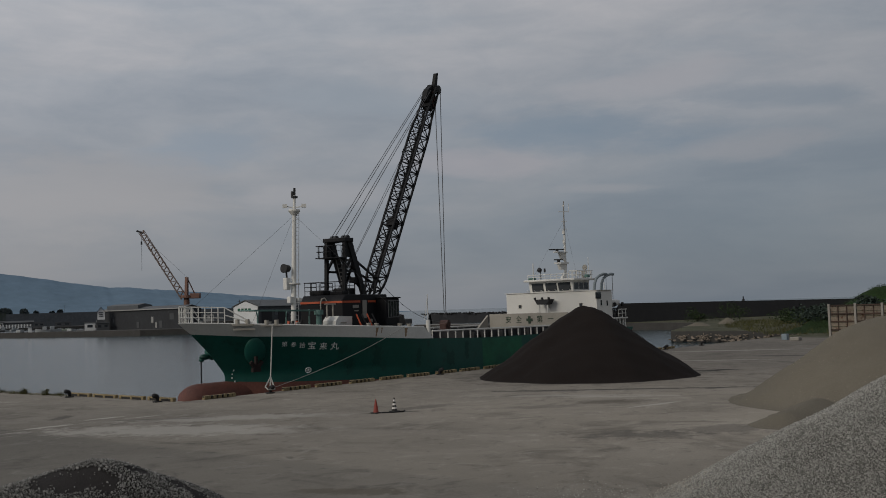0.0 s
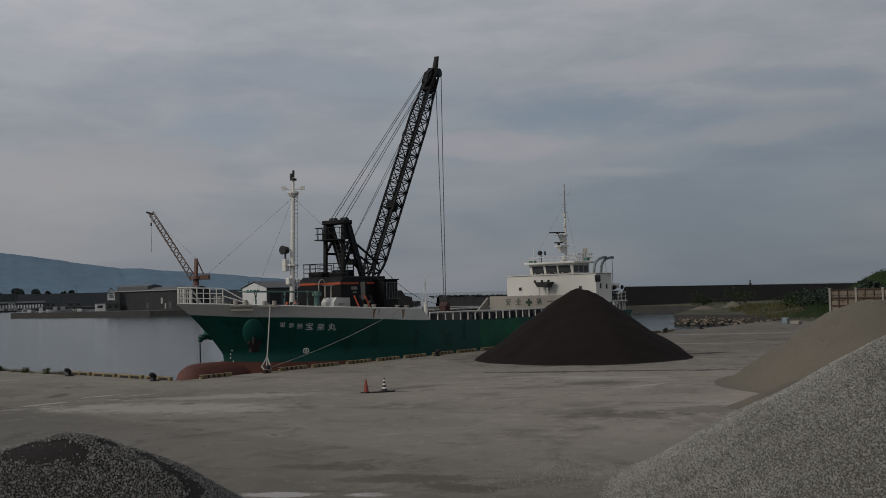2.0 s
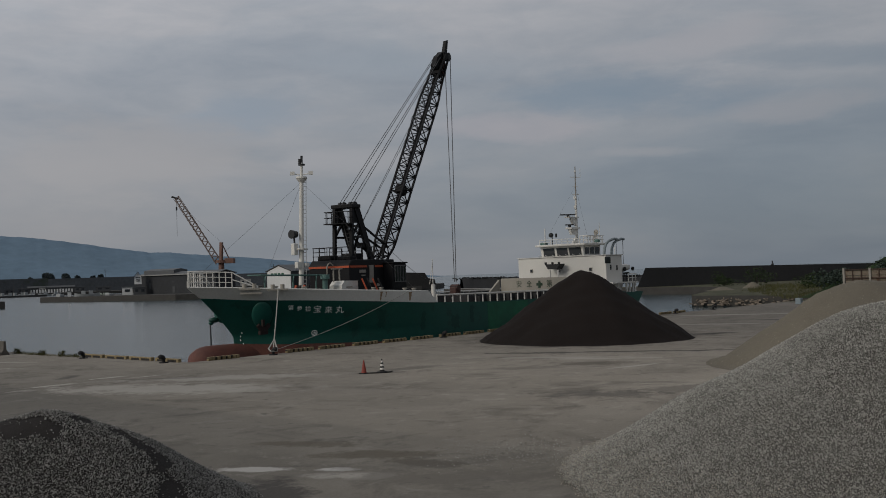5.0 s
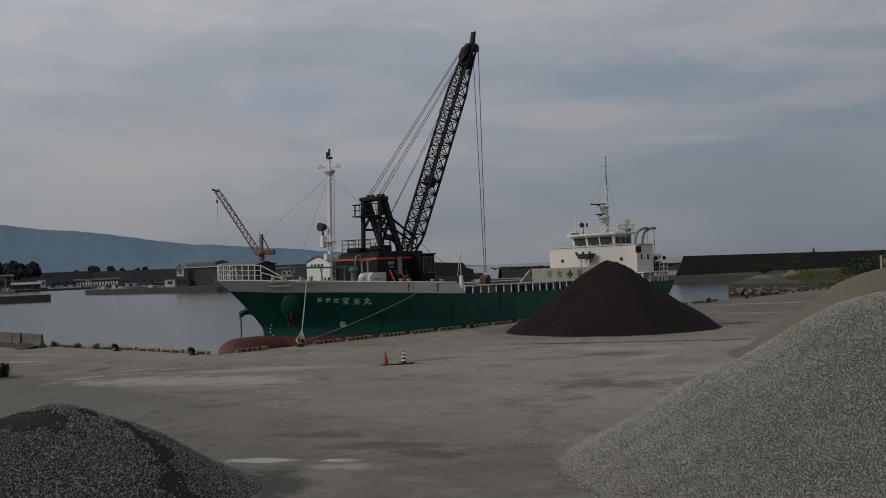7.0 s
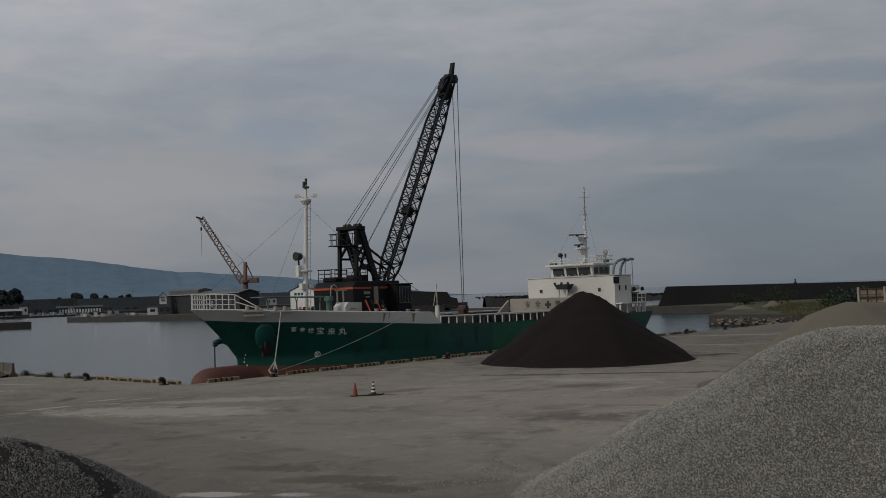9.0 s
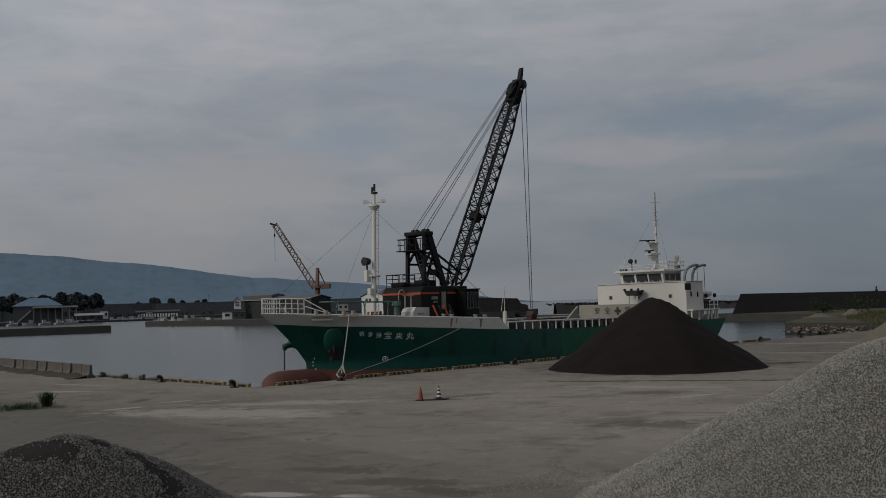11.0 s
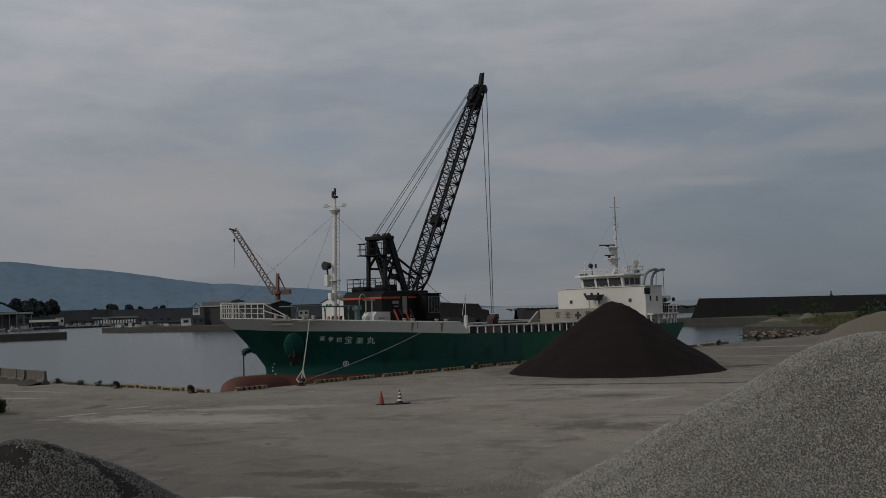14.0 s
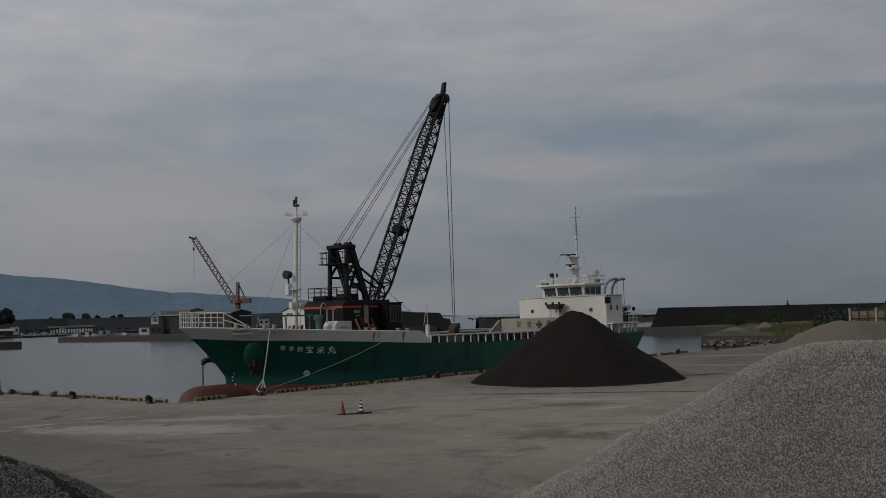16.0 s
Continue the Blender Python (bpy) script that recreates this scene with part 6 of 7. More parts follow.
box(bm, (58.6, 3.4, 2.4), (60.2, 12.9, 4.4), 0.05)
part("upper_deck", bm, WHITE, house)
# wheelhouse: forward-leaning front with three large panes
WZ0, WZ1 = 6.1, 7.25
bm = B()
prism(bm, [(57.35, 5.9, WZ0), (57.1, 5.9, WZ1), (60.3, 5.9, WZ1), (60.3, 5.9, WZ0)], (0, 0, 0), (0, 5.3, 0))
wheel = part("wheelhouse", bm, WHITE, ship, "white wheelhouse with wide dark windows")
for y0, y1 in ((9.45, 10.85), (7.8, 9.15), (6.15, 7.6)):
    bm = B()
    prism(bm, [(57.27, y0, 6.26), (57.10, y0, 7.06), (57.20, y0, 7.06), (57.37, y0, 6.26)], (0, 0, 0), (0, y1 - y0, 0))
    part("window", bm, PANE, wheel)
for k in range(3):
    bm = B()
    box(bm, (57.5 + 0.92 * k, 5.86, 6.36), (58.24 + 0.92 * k, 5.96, 7.02))
    part("window", bm, PANE, wheel)
bm = B()
box(bm, (56.6, 5.3, WZ1), (60.7, 11.5, WZ1 + 0.2), 0.05)
part("roof", bm, WHITE, wheel)
railing(ship, [(57.0, 11.2, 7.45), (57.0, 6.2, 7.45)], 0.5, 2, 0.7, r=0.03)
railing(ship, [(57.4, 6.4, 7.45), (57.4, 5.5, 7.45), (60.4, 5.5, 7.45), (60.4, 8, 7.45)], 0.75, 2, 0.45, r=0.04, label="white wheelhouse roof railing")
bm = B()
for k in range(7):
    y = 10.9 - 0.85 * k
    rod(bm, (56.4, y, 6.35), (56.9, y, 6.2), 0.035, 6)
pieces("window_bracket", bm, WHITE, wheel)
bm = B()
box(bm, (57.2, 10.7, 7.45), (57.8, 11.3, 7.7), 0.05)
box(bm, (57.0, 4.0, 7.45), (57.5, 4.4, 7.75), 0.05)
pieces("side_lamp", bm, TEAL, wheel, "teal side lamp screen")
bm = B()
rod(bm, (57.5, 9.9, 7.45), (57.5, 9.9, 8.5), 0.05, 8)
ball(bm, (57.3, 9.9, 8.45), 0.26, 2)
rod(bm, (57.5, 9.4, 8.2), (57.5, 9.4, 8.6), 0.1, 8)
part("search_light", bm, DARKSTEEL, wheel, "dark roof searchlight")
bm = B()
rod(bm, (57.6, 10.9, 7.45), (57.6, 10.9, 9.2), 0.05, 8)
rod(bm, (60.3, 5.9, 7.45), (60.3, 5.9, 9.6), 0.03, 6)
pieces("whip_mast", bm, WHITE, wheel)
bm = B()
rod(bm, (60.3, 6.6, 7.45), (60.3, 6.6, 8.3), 0.08, 8)
ball(bm, (60.4, 6.4, 8.6), 0.3, 2, (0.35, 1, 1))
part("dish_antenna", bm, CREAM, wheel, "pale dish antenna")
bm = B()
rod(bm, (59.6, 5.9, 7.45), (59.6, 5.9, 8.2), 0.06, 8)
ball(bm, (59.6, 5.9, 8.3), 0.16, 2)
part("dome_antenna", bm, CREAM, wheel)
# radar mast
bm = B()
rod(bm, (58.9, YC, 7.4), (59.0, YC, 12.4), 0.16, 14, 0.10)
rmast = part("radar_mast", bm, WHITE, ship, "white radar mast with aerials")
bm = B()
rod(bm, (59.0, YC, 12.4), (59.05, YC, 15.5), 0.07, 8, 0.05)
part("topmast", bm, POSTGREY, rmast, "grey topmast")
bm = B()
box(bm, (57.2, YC - 0.3, 10.15), (59.0, YC + 0.3, 10.25))
box(bm, (57.5, YC - 0.4, 9.0), (59.0, YC + 0.4, 9.15))
prism(bm, [(57.9, YC - 0.15, 8.4), (59.0, YC - 0.15, 8.4), (59.0, YC - 0.15, 9.0), (57.6, YC - 0.15, 9.0)], (0, 0, 0), (0, 0.3, 0))
prism(bm, [(58.2, YC - 0.12, 9.5), (59.0, YC - 0.12, 9.3), (59.0, YC - 0.12, 10.1), (57.8, YC - 0.12, 10.1)], (0, 0, 0), (0, 0.24, 0))
prism(bm, [(58.0, YC - 0.12, 7.45), (59.0, YC - 0.12, 7.45), (59.0, YC - 0.12, 8.4)], (0, 0, 0), (0, 0.24, 0))
pieces("radar_bracket", bm, WHITE, rmast)
bm = B()
bar(bm, (56.8, YC + 0.5, 10.45), (58.1, YC - 0.5, 10.45), 0.12, 0.12)
rod(bm, (57.5, YC, 10.25), (57.5, YC, 10.5), 0.15, 10)
bar(bm, (57.4, YC + 0.35, 9.42), (58.0, YC - 0.35, 9.42), 0.1, 0.12)
rod(bm, (57.7, YC, 9.15), (57.7, YC, 9.4), 0.15, 10)
pieces("radar_scanner", bm, DARKSTEEL, rmast, "dark radar scanner bar")
bm = B()
for z, d in ((14.4, 0.5), (12.6, 0.3), (13.4, 0.25)):
    bar(bm, (59.0 - d, YC + d * 0.6, z), (59.0 + d, YC - d * 0.6, z), 0.06, 0.06)
rod(bm, (59.5, YC - 0.3, 14.4), (59.5, YC - 0.3, 15.3), 0.025, 5)
box(bm, (58.75, YC - 0.15, 12.1), (58.95, YC + 0.1, 12.45))
box(bm, (58.75, YC - 0.15, 11.1), (58.95, YC + 0.1, 11.45))
ball(bm, (59.02, YC, 15.0), 0.13, 1)
pieces("aerial", bm, WHITE, rmast)
bm = B()
rod(bm, (59.0, YC, 13.5), (60.3, YC - 1.5, 3.4), 0.007, 5)
rod(bm, (59.0, YC, 13.5), (57.2, YC + 3.0, 7.5), 0.007, 5)
pieces("stay", bm, WIRE, rmast)
# davits, lifeboat, aft structure
for k, x in enumerate((56.9, 58.2)):
    bm = B()
    pipe(bm, [(x, 3.2, 5.0), (x, 3.2, 6.3), (x + 0.12, 3.2, 6.85), (x + 0.45, 3.2, 7.3), (x + 0.95, 3.15, 7.58), (x + 1.7, 3.1, 7.75), (x + 2.2, 3.1, 7.72)], 0.14, 10)
    part("davit", bm, material("davit_grey", (0.20, 0.235, 0.25), 0.6, vary=0.3, scale=1.5), ship, "curved grey boat davit", smooth=True)
bm = B()
rod(bm, (60.2, 3.1, 7.65), (60.2, 3.1, 5.15), 0.03, 5)
rod(bm, (59.0, 3.1, 7.7), (59.0, 3.1, 5.15), 0.02, 5)
pieces("boat_fall", bm, WIRE, ship)
bm = B()
prev = None
for k in range(11):
    u = k / 10
    w = 0.75 * math.sin(math.pi * (0.12 + 0.76 * u)) ** 0.6
    ring = [bm.verts.new((58.75 + 1.9 * u, 3.0 + s * w * f, z)) for s, f, z in ((-1, 1, 5.05), (-1, 0.75, 4.65), (0, 0, 4.4 + 0.25 * abs(2 * u - 1) ** 3), (1, 0.75, 4.65), (1, 1, 5.05), (0, 0.5, 5.2))]
    if prev:
        for i in range(6):
            bm.faces.new((prev[i], ring[i], ring[(i + 1) % 6], prev[(i + 1) % 6]))
    else:
        bm.faces.new(ring)
    prev = ring
bm.faces.new(prev[::-1])
bmesh.ops.recalc_face_normals(bm, faces=bm.faces)
part("lifeboat", bm, WHITE, ship, "white work boat hanging in davits", smooth=True)
bm = B()
for x in (59.0, 60.5):
    rod(bm, (x, 2.3, 4.7), (x, 2.15, 4.7), 0.2, 14)
pieces("boat_fender", bm, BLACKRUB, ship, "round black fender")
bm = B()
for k in range(6):
    rod(bm, (58.8 + 0.32 * k, 2.7, 3.2), (58.8 + 0.32 * k, 2.7, 4.3), 0.06, 6)
bar(bm, (58.7, 2.7, 4.3), (60.5, 2.7, 4.3), 0.15, 0.12)
part("boat_cradle", bm, DARKSTEEL, ship, "dark steel boat cradle")
for x, y in ((58.7, 1.9), (59.3, 1.9), (59.9, 1.9), (60.3, 1.9), (56.0, 1.9), (57.2, 1.9)):
    bm = B()
    rod(bm, (x, y, 2.4), (x, y, 3.35), 0.1, 10)
    part("deck_post", bm, WHITE, ship)
bm = B()
box(bm, (55.8, 1.6, 3.3), (60.4, 2.3, 3.42))
part("boat_deck_edge", bm, WHITE, ship)
railing(ship, [(58.8, 1.7, 3.4), (60.35, 1.7, 3.4), (60.5, 7.0, 3.4)], 0.8, 2, 0.7, r=0.03)
bm = B()
rod(bm, (60.1, 4.0, 4.4), (60.1, 4.0, 7.0), 0.04, 6)
part("aft_post", bm, WHITE, ship)
# safety board in front of the deckhouse
bm = B()
box(bm, (51.9, 3.2, 2.35), (52.15, 12.45, 4.12), 0.03)
board = part("safety_board", bm, CREAM, ship, "cream steel board lettered in dark green")
for ch, y in (("\u5b89", 10.1), ("\u5168", 8.82), ("+", 7.56), ("\u7b2c", 6.35), ("\u4e00", 5.1)):
    if ch == "+":
        bm = B()
        box(bm, (51.86, y - 0.36, 3.34), (51.91, y + 0.36, 3.60))
        box(bm, (51.858, y - 0.13, 3.11), (51.91, y + 0.13, 3.83))
        part("green_cross", bm, SIGNGREEN, board, "dark green cross")
        continue
    cu = bpy.data.curves.new("sign_letter", "FONT")
    cu.body, cu.size, cu.align_x, cu.align_y, cu.extrude = ch, 0.72, "CENTER", "CENTER", 0.01
    tmp = new("letter_curve", cu)
    bpy.context.view_layer.update()
    me = bpy.data.meshes.new_from_object(tmp.evaluated_get(bpy.context.evaluated_depsgraph_get()))
    bpy.data.objects.remove(tmp)
    me.transform(Matrix.Translation(Vector((51.88, y, 3.48)) - Vector((37, YC, -1.7))) @ Matrix(((0, 0, -1, 0), (-1, 0, 0, 0), (0, 1, 0, 0), (0, 0, 0, 1))))
    me.materials.append(SIGNGREEN)
    ob = new("letter", me)
    ob.parent = board
bm = B()
prism(bm, [(49.6, 12.6, 2.3), (51.9, 12.6, 2.3), (51.9, 12.6, 4.0)], (0, 0, 0), (0, 0.2, 0))
prism(bm, [(49.6, 3.0, 2.3), (51.9, 3.0, 2.3), (51.9, 3.0, 4.0)], (0, 0, 0), (0, 0.2, 0))
pieces("board_brace", bm, CREAM, ship)
bm = B()
prism(bm, [(54.5, 8.75, 5.42), (54.5, 6.9, 5.42), (54.5, 7.3, 4.9), (54.5, 8.4, 4.9)], (-0.4, 0, 0), (0.5, 0, 0))
tray = part("light_tray", bm, DARKSTEEL, ship, "dark funnel-shaped lamp tray on white posts")
for y in (7.3, 8.3):
    bm = B()
    rod(bm, (54.7, y, 2.4), (54.7, y, 4.85), 0.09, 8)
    part("post", bm, WHITE, tray)
for y in (7.0, 7.8, 8.65):
    bm = B()
    rod(bm, (54.5, y, 5.42), (54.5, y, 5.62), 0.12, 10)
    part("lamp", bm, DARKSTEEL, tray)

# mooring ropes
BX = 12.6
for name, a, b_, dr, rr in (("mooring_rope", (17.03, 4.25, 4.1), (BX, -0.7, 0.35), 0.15, 0.04), ("mooring_rope", (BX + 0.1, -0.7, 0.3), (26.9, 1.05, 3.6), 0.3, 0.016)):
    bm = B()
    pipe(bm, sag(a, b_, dr, 16), rr, 6)
    solid(name, bm, ROPE, "pale mooring rope from ship to bollard", "rope", "mooring ropes")
bm = B()
a, b_ = Vector((17.03, 4.25, 4.1)), Vector((BX, -0.7, 0.35))
q = a.lerp(b_, 0.82) - Vector((0, 0, 0.1))
pipe(bm, [q, (BX - 0.25, -0.55, 0.4), (BX - 0.3, -0.85, 0.25), (BX + 0.15, -0.95, 0.25), q], 0.05, 6)
solid("rope_eye", bm, ROPE, "spliced rope eye looped over the bollard", "rope")


# ---- the deck crane, built about its own slewing axis, boom along +x ----
crane = thing("deck_crane", (26.0, YC, 2.35), "dark slewing grab crane with lattice boom on ship", "crane", turn=11.0)
PLACE[crane] = Vector((0, 0, 2.35))
bm = B()
rod(bm, (0, 0, 2.35), (0, 0, 3.3), 2.3, 28, 2.1)
part("pedestal", bm, CRANEBLUE, crane)
bm = B()
prism(bm, [(-1.3, -2.0, 3.3), (4.6, -2.0, 3.3), (5.0, -2.0, 4.2), (4.8, -2.0, 6.15), (-1.0, -2.0, 6.15), (-1.4, -2.0, 5.75)], (0, 0, 0), (0, 4.0, 0))
bmesh.ops.bevel(bm, geom=list(bm.edges), offset=0.06, segments=1, affect="EDGES")
mach = part("machinery_house", bm, CRANEBLUE, crane, "dark machinery house with orange stripe")
for y0, y1, x0, x1 in ((-2.03, -1.99, -1.3, 0.9), (-2.03, -1.99, 2.0, 3.1), (1.99, 2.03, -1.3, 4.6)):
    bm = B()
    box(bm, (x0, y0, 5.52), (x1, y1, 5.68))
    part("stripe", bm, ORANGE, mach, "orange stripe")
bm = B()
prism(bm, [(-1.43, -1.98, 5.52), (-1.43, -1.98, 5.68), (-1.33, -1.98, 5.68), (-1.33, -1.98, 5.52)], (0, 0, 0), (0, 3.96, 0))
part("stripe", bm, ORANGE, mach, "orange stripe")
bm = B()
box(bm, (1.2, -2.06, 4.3), (1.75, -1.99, 5.7))
part("louvre", bm, POSTGREY, mach, "pale louvred door")
for x0, z0, w, h in ((-0.1, 5.1, 0.8, 0.24), (0.1, 4.85, 0.55, 0.1), (2.2, 4.0, 0.35, 0.22)):
    bm = B()
    box(bm, (x0, -2.04, z0), (x0 + w, -2.0, z0 + h))
    part("nameplate", bm, POSTGREY, mach, "pale worn nameplate")
# driver's cab at the front corner
bm = B()
box(bm, (3.2, -2.9, 3.7), (5.2, -1.5, 5.8), 0.06)
cabp = part("cab", bm, CRANEBLUE, crane, "dark operator cab with barred windows")
bm = B()
box(bm, (3.45, -2.94, 4.35), (5.0, -2.88, 5.55))
part("window", bm, PANE, cabp)
bm = B()
box(bm, (5.17, -2.75, 4.2), (5.23, -1.65, 5.6))
part("window", bm, PANE, cabp)
for k in range(5):
    bm = B()
    x = 3.45 + 1.55 * k / 4
    bar(bm, (x, -2.96, 4.3), (x, -2.96, 5.6), 0.05, 0.05)
    part("window_bar", bm, CABBAR, cabp)
for z in (4.3, 5.6):
    bm = B()
    bar(bm, (3.42, -2.96, z), (5.03, -2.96, z), 0.06, 0.06)
    part("window_bar", bm, CABBAR, cabp)
bm = B()
box(bm, (3.1, -3.0, 5.8), (5.3, -1.4, 5.9), 0.03)
part("cab_roof", bm, CRANEBLUE, cabp)
bm = B()
box(bm, (2.6, -3.2, 3.6), (5.4, -2.0, 3.7))
part("cab_floor", bm, CRANEBLUE, cabp)
# roof railings and machinery
railing(crane, [(0.6, 1.9, 6.15), (-0.95, 1.9, 6.15), (-0.95, -1.9, 6.15), (0.4, -1.9, 6.15)], 1.0, 3, 0.75, CRANEBLUE, 0.03, label="dark roof railing")
railing(crane, [(1.2, -1.9, 6.15), (3.0, -1.9, 6.15)], 1.0, 3, 0.7, CRANEBLUE, 0.03)
railing(crane, [(1.2, 1.9, 6.15), (2.8, 1.9, 6.15)], 1.0, 3, 0.8, CRANEBLUE, 0.03)
bm = B()
box(bm, (-0.8, 0.2, 6.1), (0.3, 1.6, 6.55), 0.15)
box(bm, (-0.7, -1.5, 6.1), (0.2, -0.3, 6.45), 0.1)
box(bm, (1.0, -0.5, 6.1), (2.6, 0.6, 6.7), 0.1)
part("roof_machinery", bm, CRANEBLUE, mach)
bm = B()
box(bm, (1.9, -0.9, 7.1), (2.7, -0.3, 7.55), 0.06)
rod(bm, (2.3, -0.6, 6.1), (2.3, -0.6, 7.1), 0.05, 6)
part("winch_box", bm, CRANEBLUE, mach)
# A-frame gantry: upright rear legs, raked front legs
for s in (-1, 1):
    bm = B()
    prism(bm, [(2.9, s * 0.85 - 0.12, 6.1), (3.5, s * 0.85 - 0.12, 6.1), (1.55, s * 0.85 - 0.12, 10.5), (0.85, s * 0.85 - 0.12, 10.5)], (0, 0, 0), (0, 0.24, 0))
    part("gantry_leg", bm, CRANEBLUE, crane)
    bm = B()
    bar(bm, (0.5, s * 0.85, 6.1), (0.7, s * 0.85, 10.4), 0.26, 0.26)
    part("gantry_strut", bm, CRANEBLUE, crane)
    bm = B()
    prism(bm, [(0.55, s * 0.85 - 0.05, 9.1), (1.55, s * 0.85 - 0.05, 9.1), (1.35, s * 0.85 - 0.05, 10.4), (0.6, s * 0.85 - 0.05, 10.4)], (0, 0, 0), (0, 0.1, 0))
    part("gantry_gusset", bm, CRANEBLUE, crane)
bm = B()
for p, q in (((0.6, -0.85, 9.0), (0.6, 0.85, 9.0)), ((1.8, -0.85, 8.9), (1.8, 0.85, 8.9)), ((1.85, -0.85, 8.8), (2.9, 0.85, 6.6)), ((1.85, 0.85, 8.8), (2.9, -0.85, 6.6)), ((0.55, -0.85, 8.0), (2.2, -0.85, 8.0)), ((0.55, 0.85, 8.0), (2.2, 0.85, 8.0)),
             ((0.6, -0.85, 8.0), (1.6, -0.85, 9.1)), ((0.6, 0.85, 8.0), (1.6, 0.85, 9.1))):
    bar(bm, p, q, 0.17, 0.17)
box(bm, (0.5, -1.1, 10.3), (1.6, 1.1, 10.62), 0.06)
pieces("gantry_brace", bm, CRANEBLUE, crane)
# ladder up to the platform
bm = B()
for s in (-0.2, 0.2):
    bar(bm, (1.6, s - 0.3, 6.2), (0.5, s - 0.3, 9.05), 0.06, 0.06)
for k in range(9):
    u = (k + 0.5) / 9
    bar(bm, (1.6 - 1.1 * u, -0.5, 6.2 + 2.85 * u), (1.6 - 1.1 * u, -0.1, 6.2 + 2.85 * u), 0.04, 0.04)
part("ladder", bm, CABBAR, crane, "grey steel ladder")
bm = B()
for y in (-0.7, -0.35, 0.35, 0.7):
    rod(bm, (1.3, y - 0.1, 10.55), (1.3, y + 0.1, 10.55), 0.3, 16)
pieces("sheave", bm, DARKSTEEL, crane)
bm = B()
box(bm, (-0.5, -1.1, 9.0), (0.6, 1.1, 9.08))
part("gantry_platform", bm, CRANEBLUE, crane)
railing(crane, [(0.5, -1.05, 9.08), (-0.45, -1.05, 9.08), (-0.45, 1.05, 9.08), (0.5, 1.05, 9.08)], 0.9, 2, 0.6, CRANEBLUE, 0.03)
bm = B()
for s in (-0.7, 0.7):
    bar(bm, (1.5, s, 9.3), (6.3, s * 0.6, 7.2), 0.14, 0.14)
pieces("boom_stop", bm, CRANEBLUE, crane)
# lattice boom
FOOT, TIP = Vector((5.2, 0, 5.6)), Vector((16.9, 0, 25.2))
axis = (TIP - FOOT).normalized()
LEN = (TIP - FOOT).length
side, upw = Vector((0, 1, 0)), axis.cross(Vector((0, 1, 0))).normalized()
if upw.z < 0:
    upw = -upw


def boom_at(u, s, q):
    w = 0.62 * min(1.0, 0.30 + u / 0.14, 0.42 + (1 - u) / 0.22 * 0.58)
    return FOOT + axis * (LEN * u) + side * (s * max(w, 0.5)) + upw * (q * w)


bm = B()
NS = 34
for s in (-1, 1):
    for q in (-1, 1):
        for k in range(NS):
            bar(bm, boom_at(k / NS, s, q), boom_at((k + 1) / NS + 0.002, s, q), 0.15, 0.15)
for k in range(NS):
    a, b_ = k / NS, (k + 1) / NS
    f = 1 if k % 2 else -1
    for s in (-1, 1):
        rod(bm, boom_at(a, s, f), boom_at(b_, s, -f), 0.05, 5)
    for q in (-1, 1):
        rod(bm, boom_at(a, f, q), boom_at(b_, -f, q), 0.045, 5)
    if k % 2 == 0:
        for s in (-1, 1):
            rod(bm, boom_at(a, s, -1), boom_at(a, s, 1), 0.04, 5)
        for q in (-1, 1):
            rod(bm, boom_at(a, -1, q), boom_at(a, 1, q), 0.04, 5)
boom = part("boom", bm, CRANEBLUE, crane, "dark lattice boom")
bm = B()
for s in (-0.22, 0.22):
    bar(bm, boom_at(0.05, s, 0.2), boom_at(0.95, s, 0.2), 0.07, 0.07)
for k in range(60):
    u = 0.05 + 0.9 * k / 60
    bar(bm, boom_at(u, -0.3, 0.2), boom_at(u, 0.3, 0.2), 0.05, 0.05)
part("boom_ladder", bm, CRANEBLUE, boom)
for u in (0.34, 0.92):
    bm = B()
    c0 = boom_at(u, 0, 0)
    m = Matrix.Translation(c0) @ axis.to_track_quat("Z", "Y").to_matrix().to_4x4() @ Matrix.Diagonal((0.85, 0.85, 0.9, 1))
    bmesh.ops.create_cube(bm, size=0.9, matrix=m)
    part("boom_plate", bm, CRANEBLUE, boom)
for k in range(3):
    bm = B()
    c0 = boom_at(0.93 + 0.02 * k, 0, 0)
    m = Matrix.Translation(c0) @ axis.to_track_quat("Z", "Y").to_matrix().to_4x4() @ Matrix.Rotation(0.5, 4, "X") @ Matrix.Diagonal((0.95, 0.75, 0.14, 1))
    bmesh.ops.create_cube(bm, size=1.0, matrix=m)
    part("warning_band", bm, REDARM, boom, "dull orange warning band")
bm = B()
e = TIP
box(bm, (e.x - 0.35, -0.42, e.z - 0.3), (e.x + 0.55, 0.42, e.z + 0.5), 0.1)
prism(bm, [(e.x + 0.1, -0.16, e.z + 0.4), (e.x + 0.6, -0.16, e.z + 0.4), (e.x + 0.9, -0.16, e.z + 1.8), (e.x + 0.55, -0.16, e.z + 1.7)], (0, 0, 0), (0, 0.32, 0))
prism(bm, [(e.x - 1.75, -0.25, e.z - 1.1), (e.x - 1.3, -0.25, e.z - 1.4), (e.x + 0.1, -0.25, e.z + 0.1), (e.x - 0.2, -0.25, e.z + 0.5), (e.x - 1.2, -0.25, e.z - 0.1)], (0, 0, 0), (0, 0.5, 0))
part("boom_head", bm, CRANEBLUE, crane)
bm = B()
for y in (-0.3, 0.3):
    rod(bm, (e.x + 0.55, y - 0.1, e.z + 0.1), (e.x + 0.55, y + 0.1, e.z + 0.1), 0.42, 20)
pieces("head_sheave", bm, DARKSTEEL, crane)
bm = B()
h0 = boom_at(0.62, 0, 1)
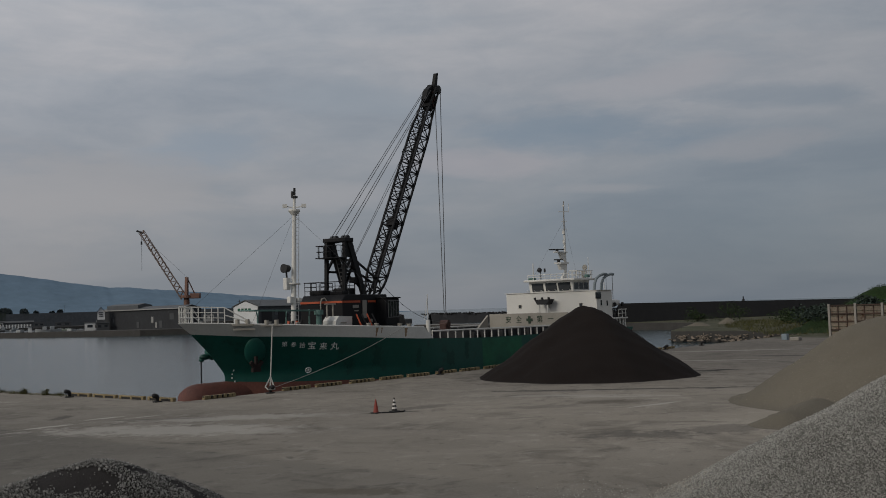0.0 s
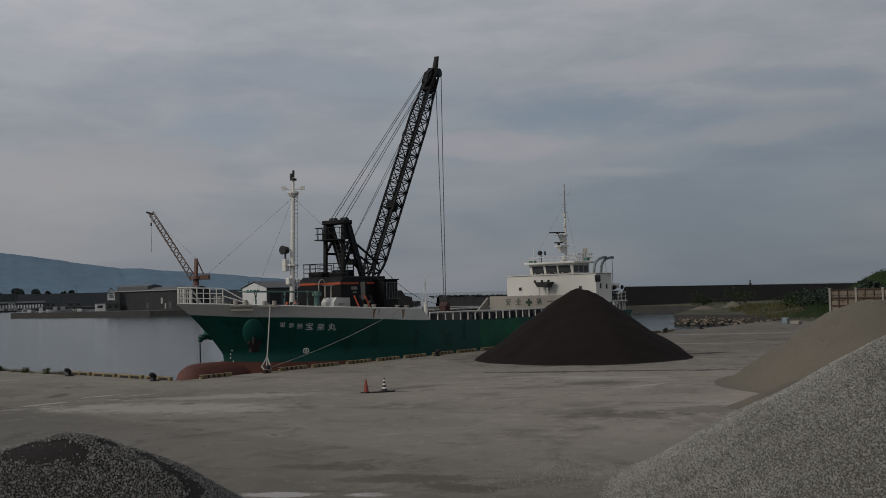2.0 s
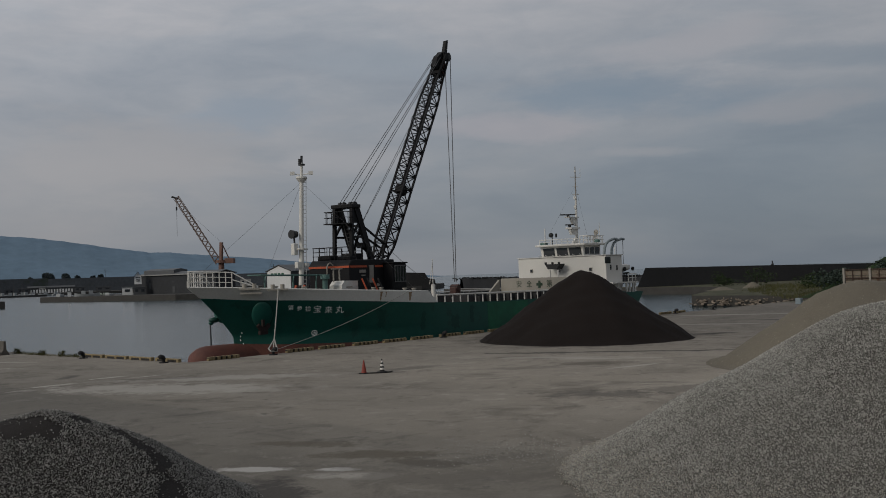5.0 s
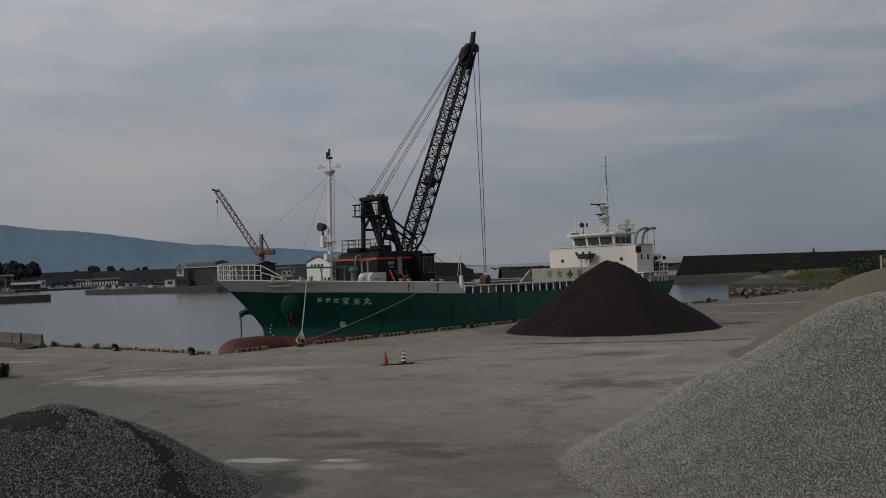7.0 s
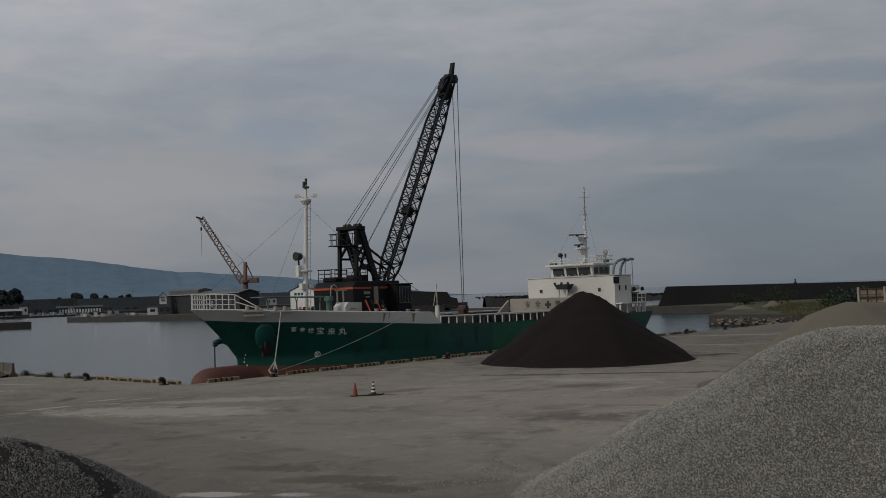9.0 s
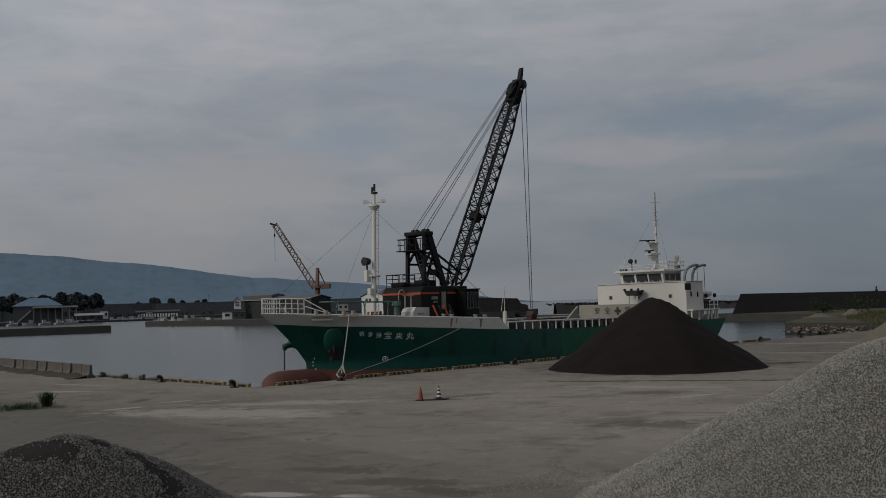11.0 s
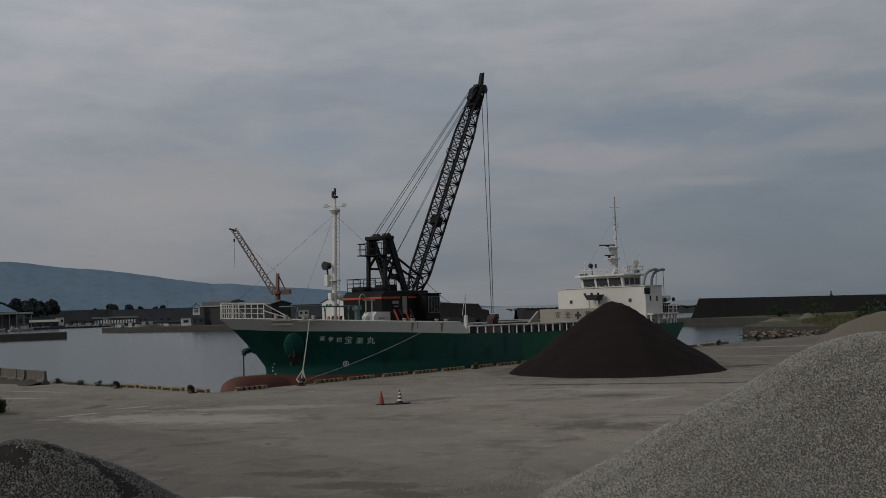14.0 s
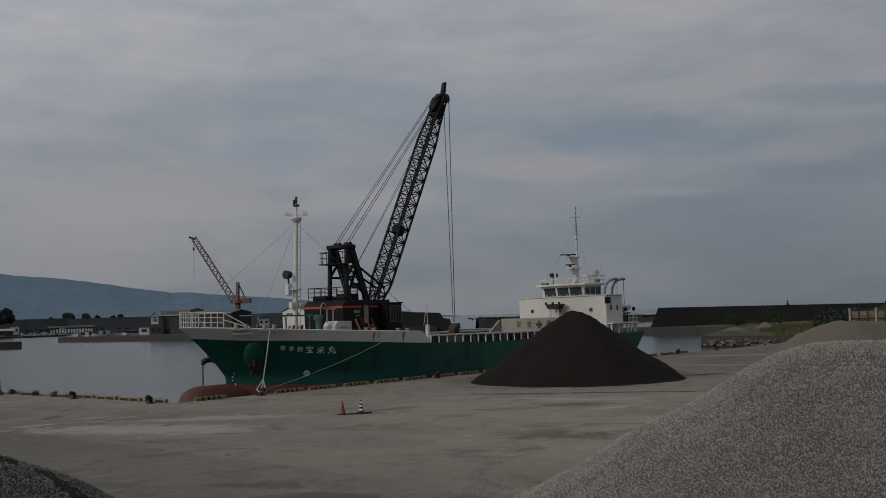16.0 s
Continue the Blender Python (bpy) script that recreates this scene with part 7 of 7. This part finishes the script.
pipe(bm, [h0, h0 + upw * 0.5 - axis * 0.1, h0 + upw * 1.0 + axis * 0.1, h0 + upw * 0.95 + axis * 0.5, h0 + axis * 0.7], 0.04, 6)
part("rope_guide", bm, CRANEBLUE, boom)
bm = B()
for y in (-0.9, -0.5, 0.5, 0.9):
    rod(bm, (1.3, y * 0.8, 10.85), (e.x - 1.0, y * 0.45, e.z - 0.2), 0.028, 5)
rod(bm, (0.2, -0.3, 6.3), (e.x - 1.2, -0.2, e.z - 2.0), 0.022, 5)
rod(bm, (0.9, 0.3, 6.2), (e.x - 1.2, 0.2, e.z - 2.0), 0.022, 5)
pieces("boom_rope", bm, WIRE, crane, "steel luffing and hoist ropes")
GX = e.x + 0.95
bm = B()
for y in (-0.3, 0.3):
    rod(bm, (GX, y, e.z + 0.1), (GX + 0.05, y * 0.3, 4.0), 0.035, 6)
pieces("hoist_rope", bm, WIRE, crane)
bm = B()
pipe(bm, sag(tuple(boom_at(0.08, -1, 0)), (GX, -0.5, 3.6), 1.0, 14), 0.02, 5)
part("tag_line", bm, WIRE, crane)


def grab_bucket():
    t = thing("grab_bucket", (26.0 + GX * math.cos(radians(11)), YC + GX * math.sin(radians(11)), -0.47), "dark clamshell grab bucket with red-brown arms down in hold", "grab", turn=11.0)
    PLACE[t] = Vector((0, 0, 0))
    bm = B()
    box(bm, (-0.45, -0.35, 3.2), (0.45, 0.35, 4.0), 0.1)
    rod(bm, (0, -0.4, 3.9), (0, 0.4, 3.9), 0.35, 16)
    part("head_block", bm, REDARM, t)
    for s in (-1, 1):
        for y in (-0.55, 0.55):
            bm = B()
            bar(bm, (s * 0.3, y * 0.6, 3.4), (s * 1.15, y, 1.15), 0.2, 0.16)
            part("arm", bm, REDARM, t)
        bm = B()
        prism(bm, [(s * 0.03, -0.95, 0.0), (s * 0.7, -0.95, 0.05), (s * 1.25, -0.95, 0.5), (s * 1.3, -0.95, 1.25), (s * 0.9, -0.95, 1.35), (s * 0.03, -0.95, 0.75)], (0, 0, 0), (0, 1.9, 0))
        bmesh.ops.bevel(bm, geom=list(bm.edges), offset=0.04, segments=1, affect="EDGES")
        part("jaw", bm, DARKSTEEL, t)
    bm = B()
    rod(bm, (0, -0.7, 1.4), (0, 0.7, 1.4), 0.3, 14)
    for y in (-0.3, 0.3):
        rod(bm, (0, y, 1.4), (0, y, 3.4), 0.04, 6)
    part("lower_block", bm, REDARM, t)


grab_bucket()
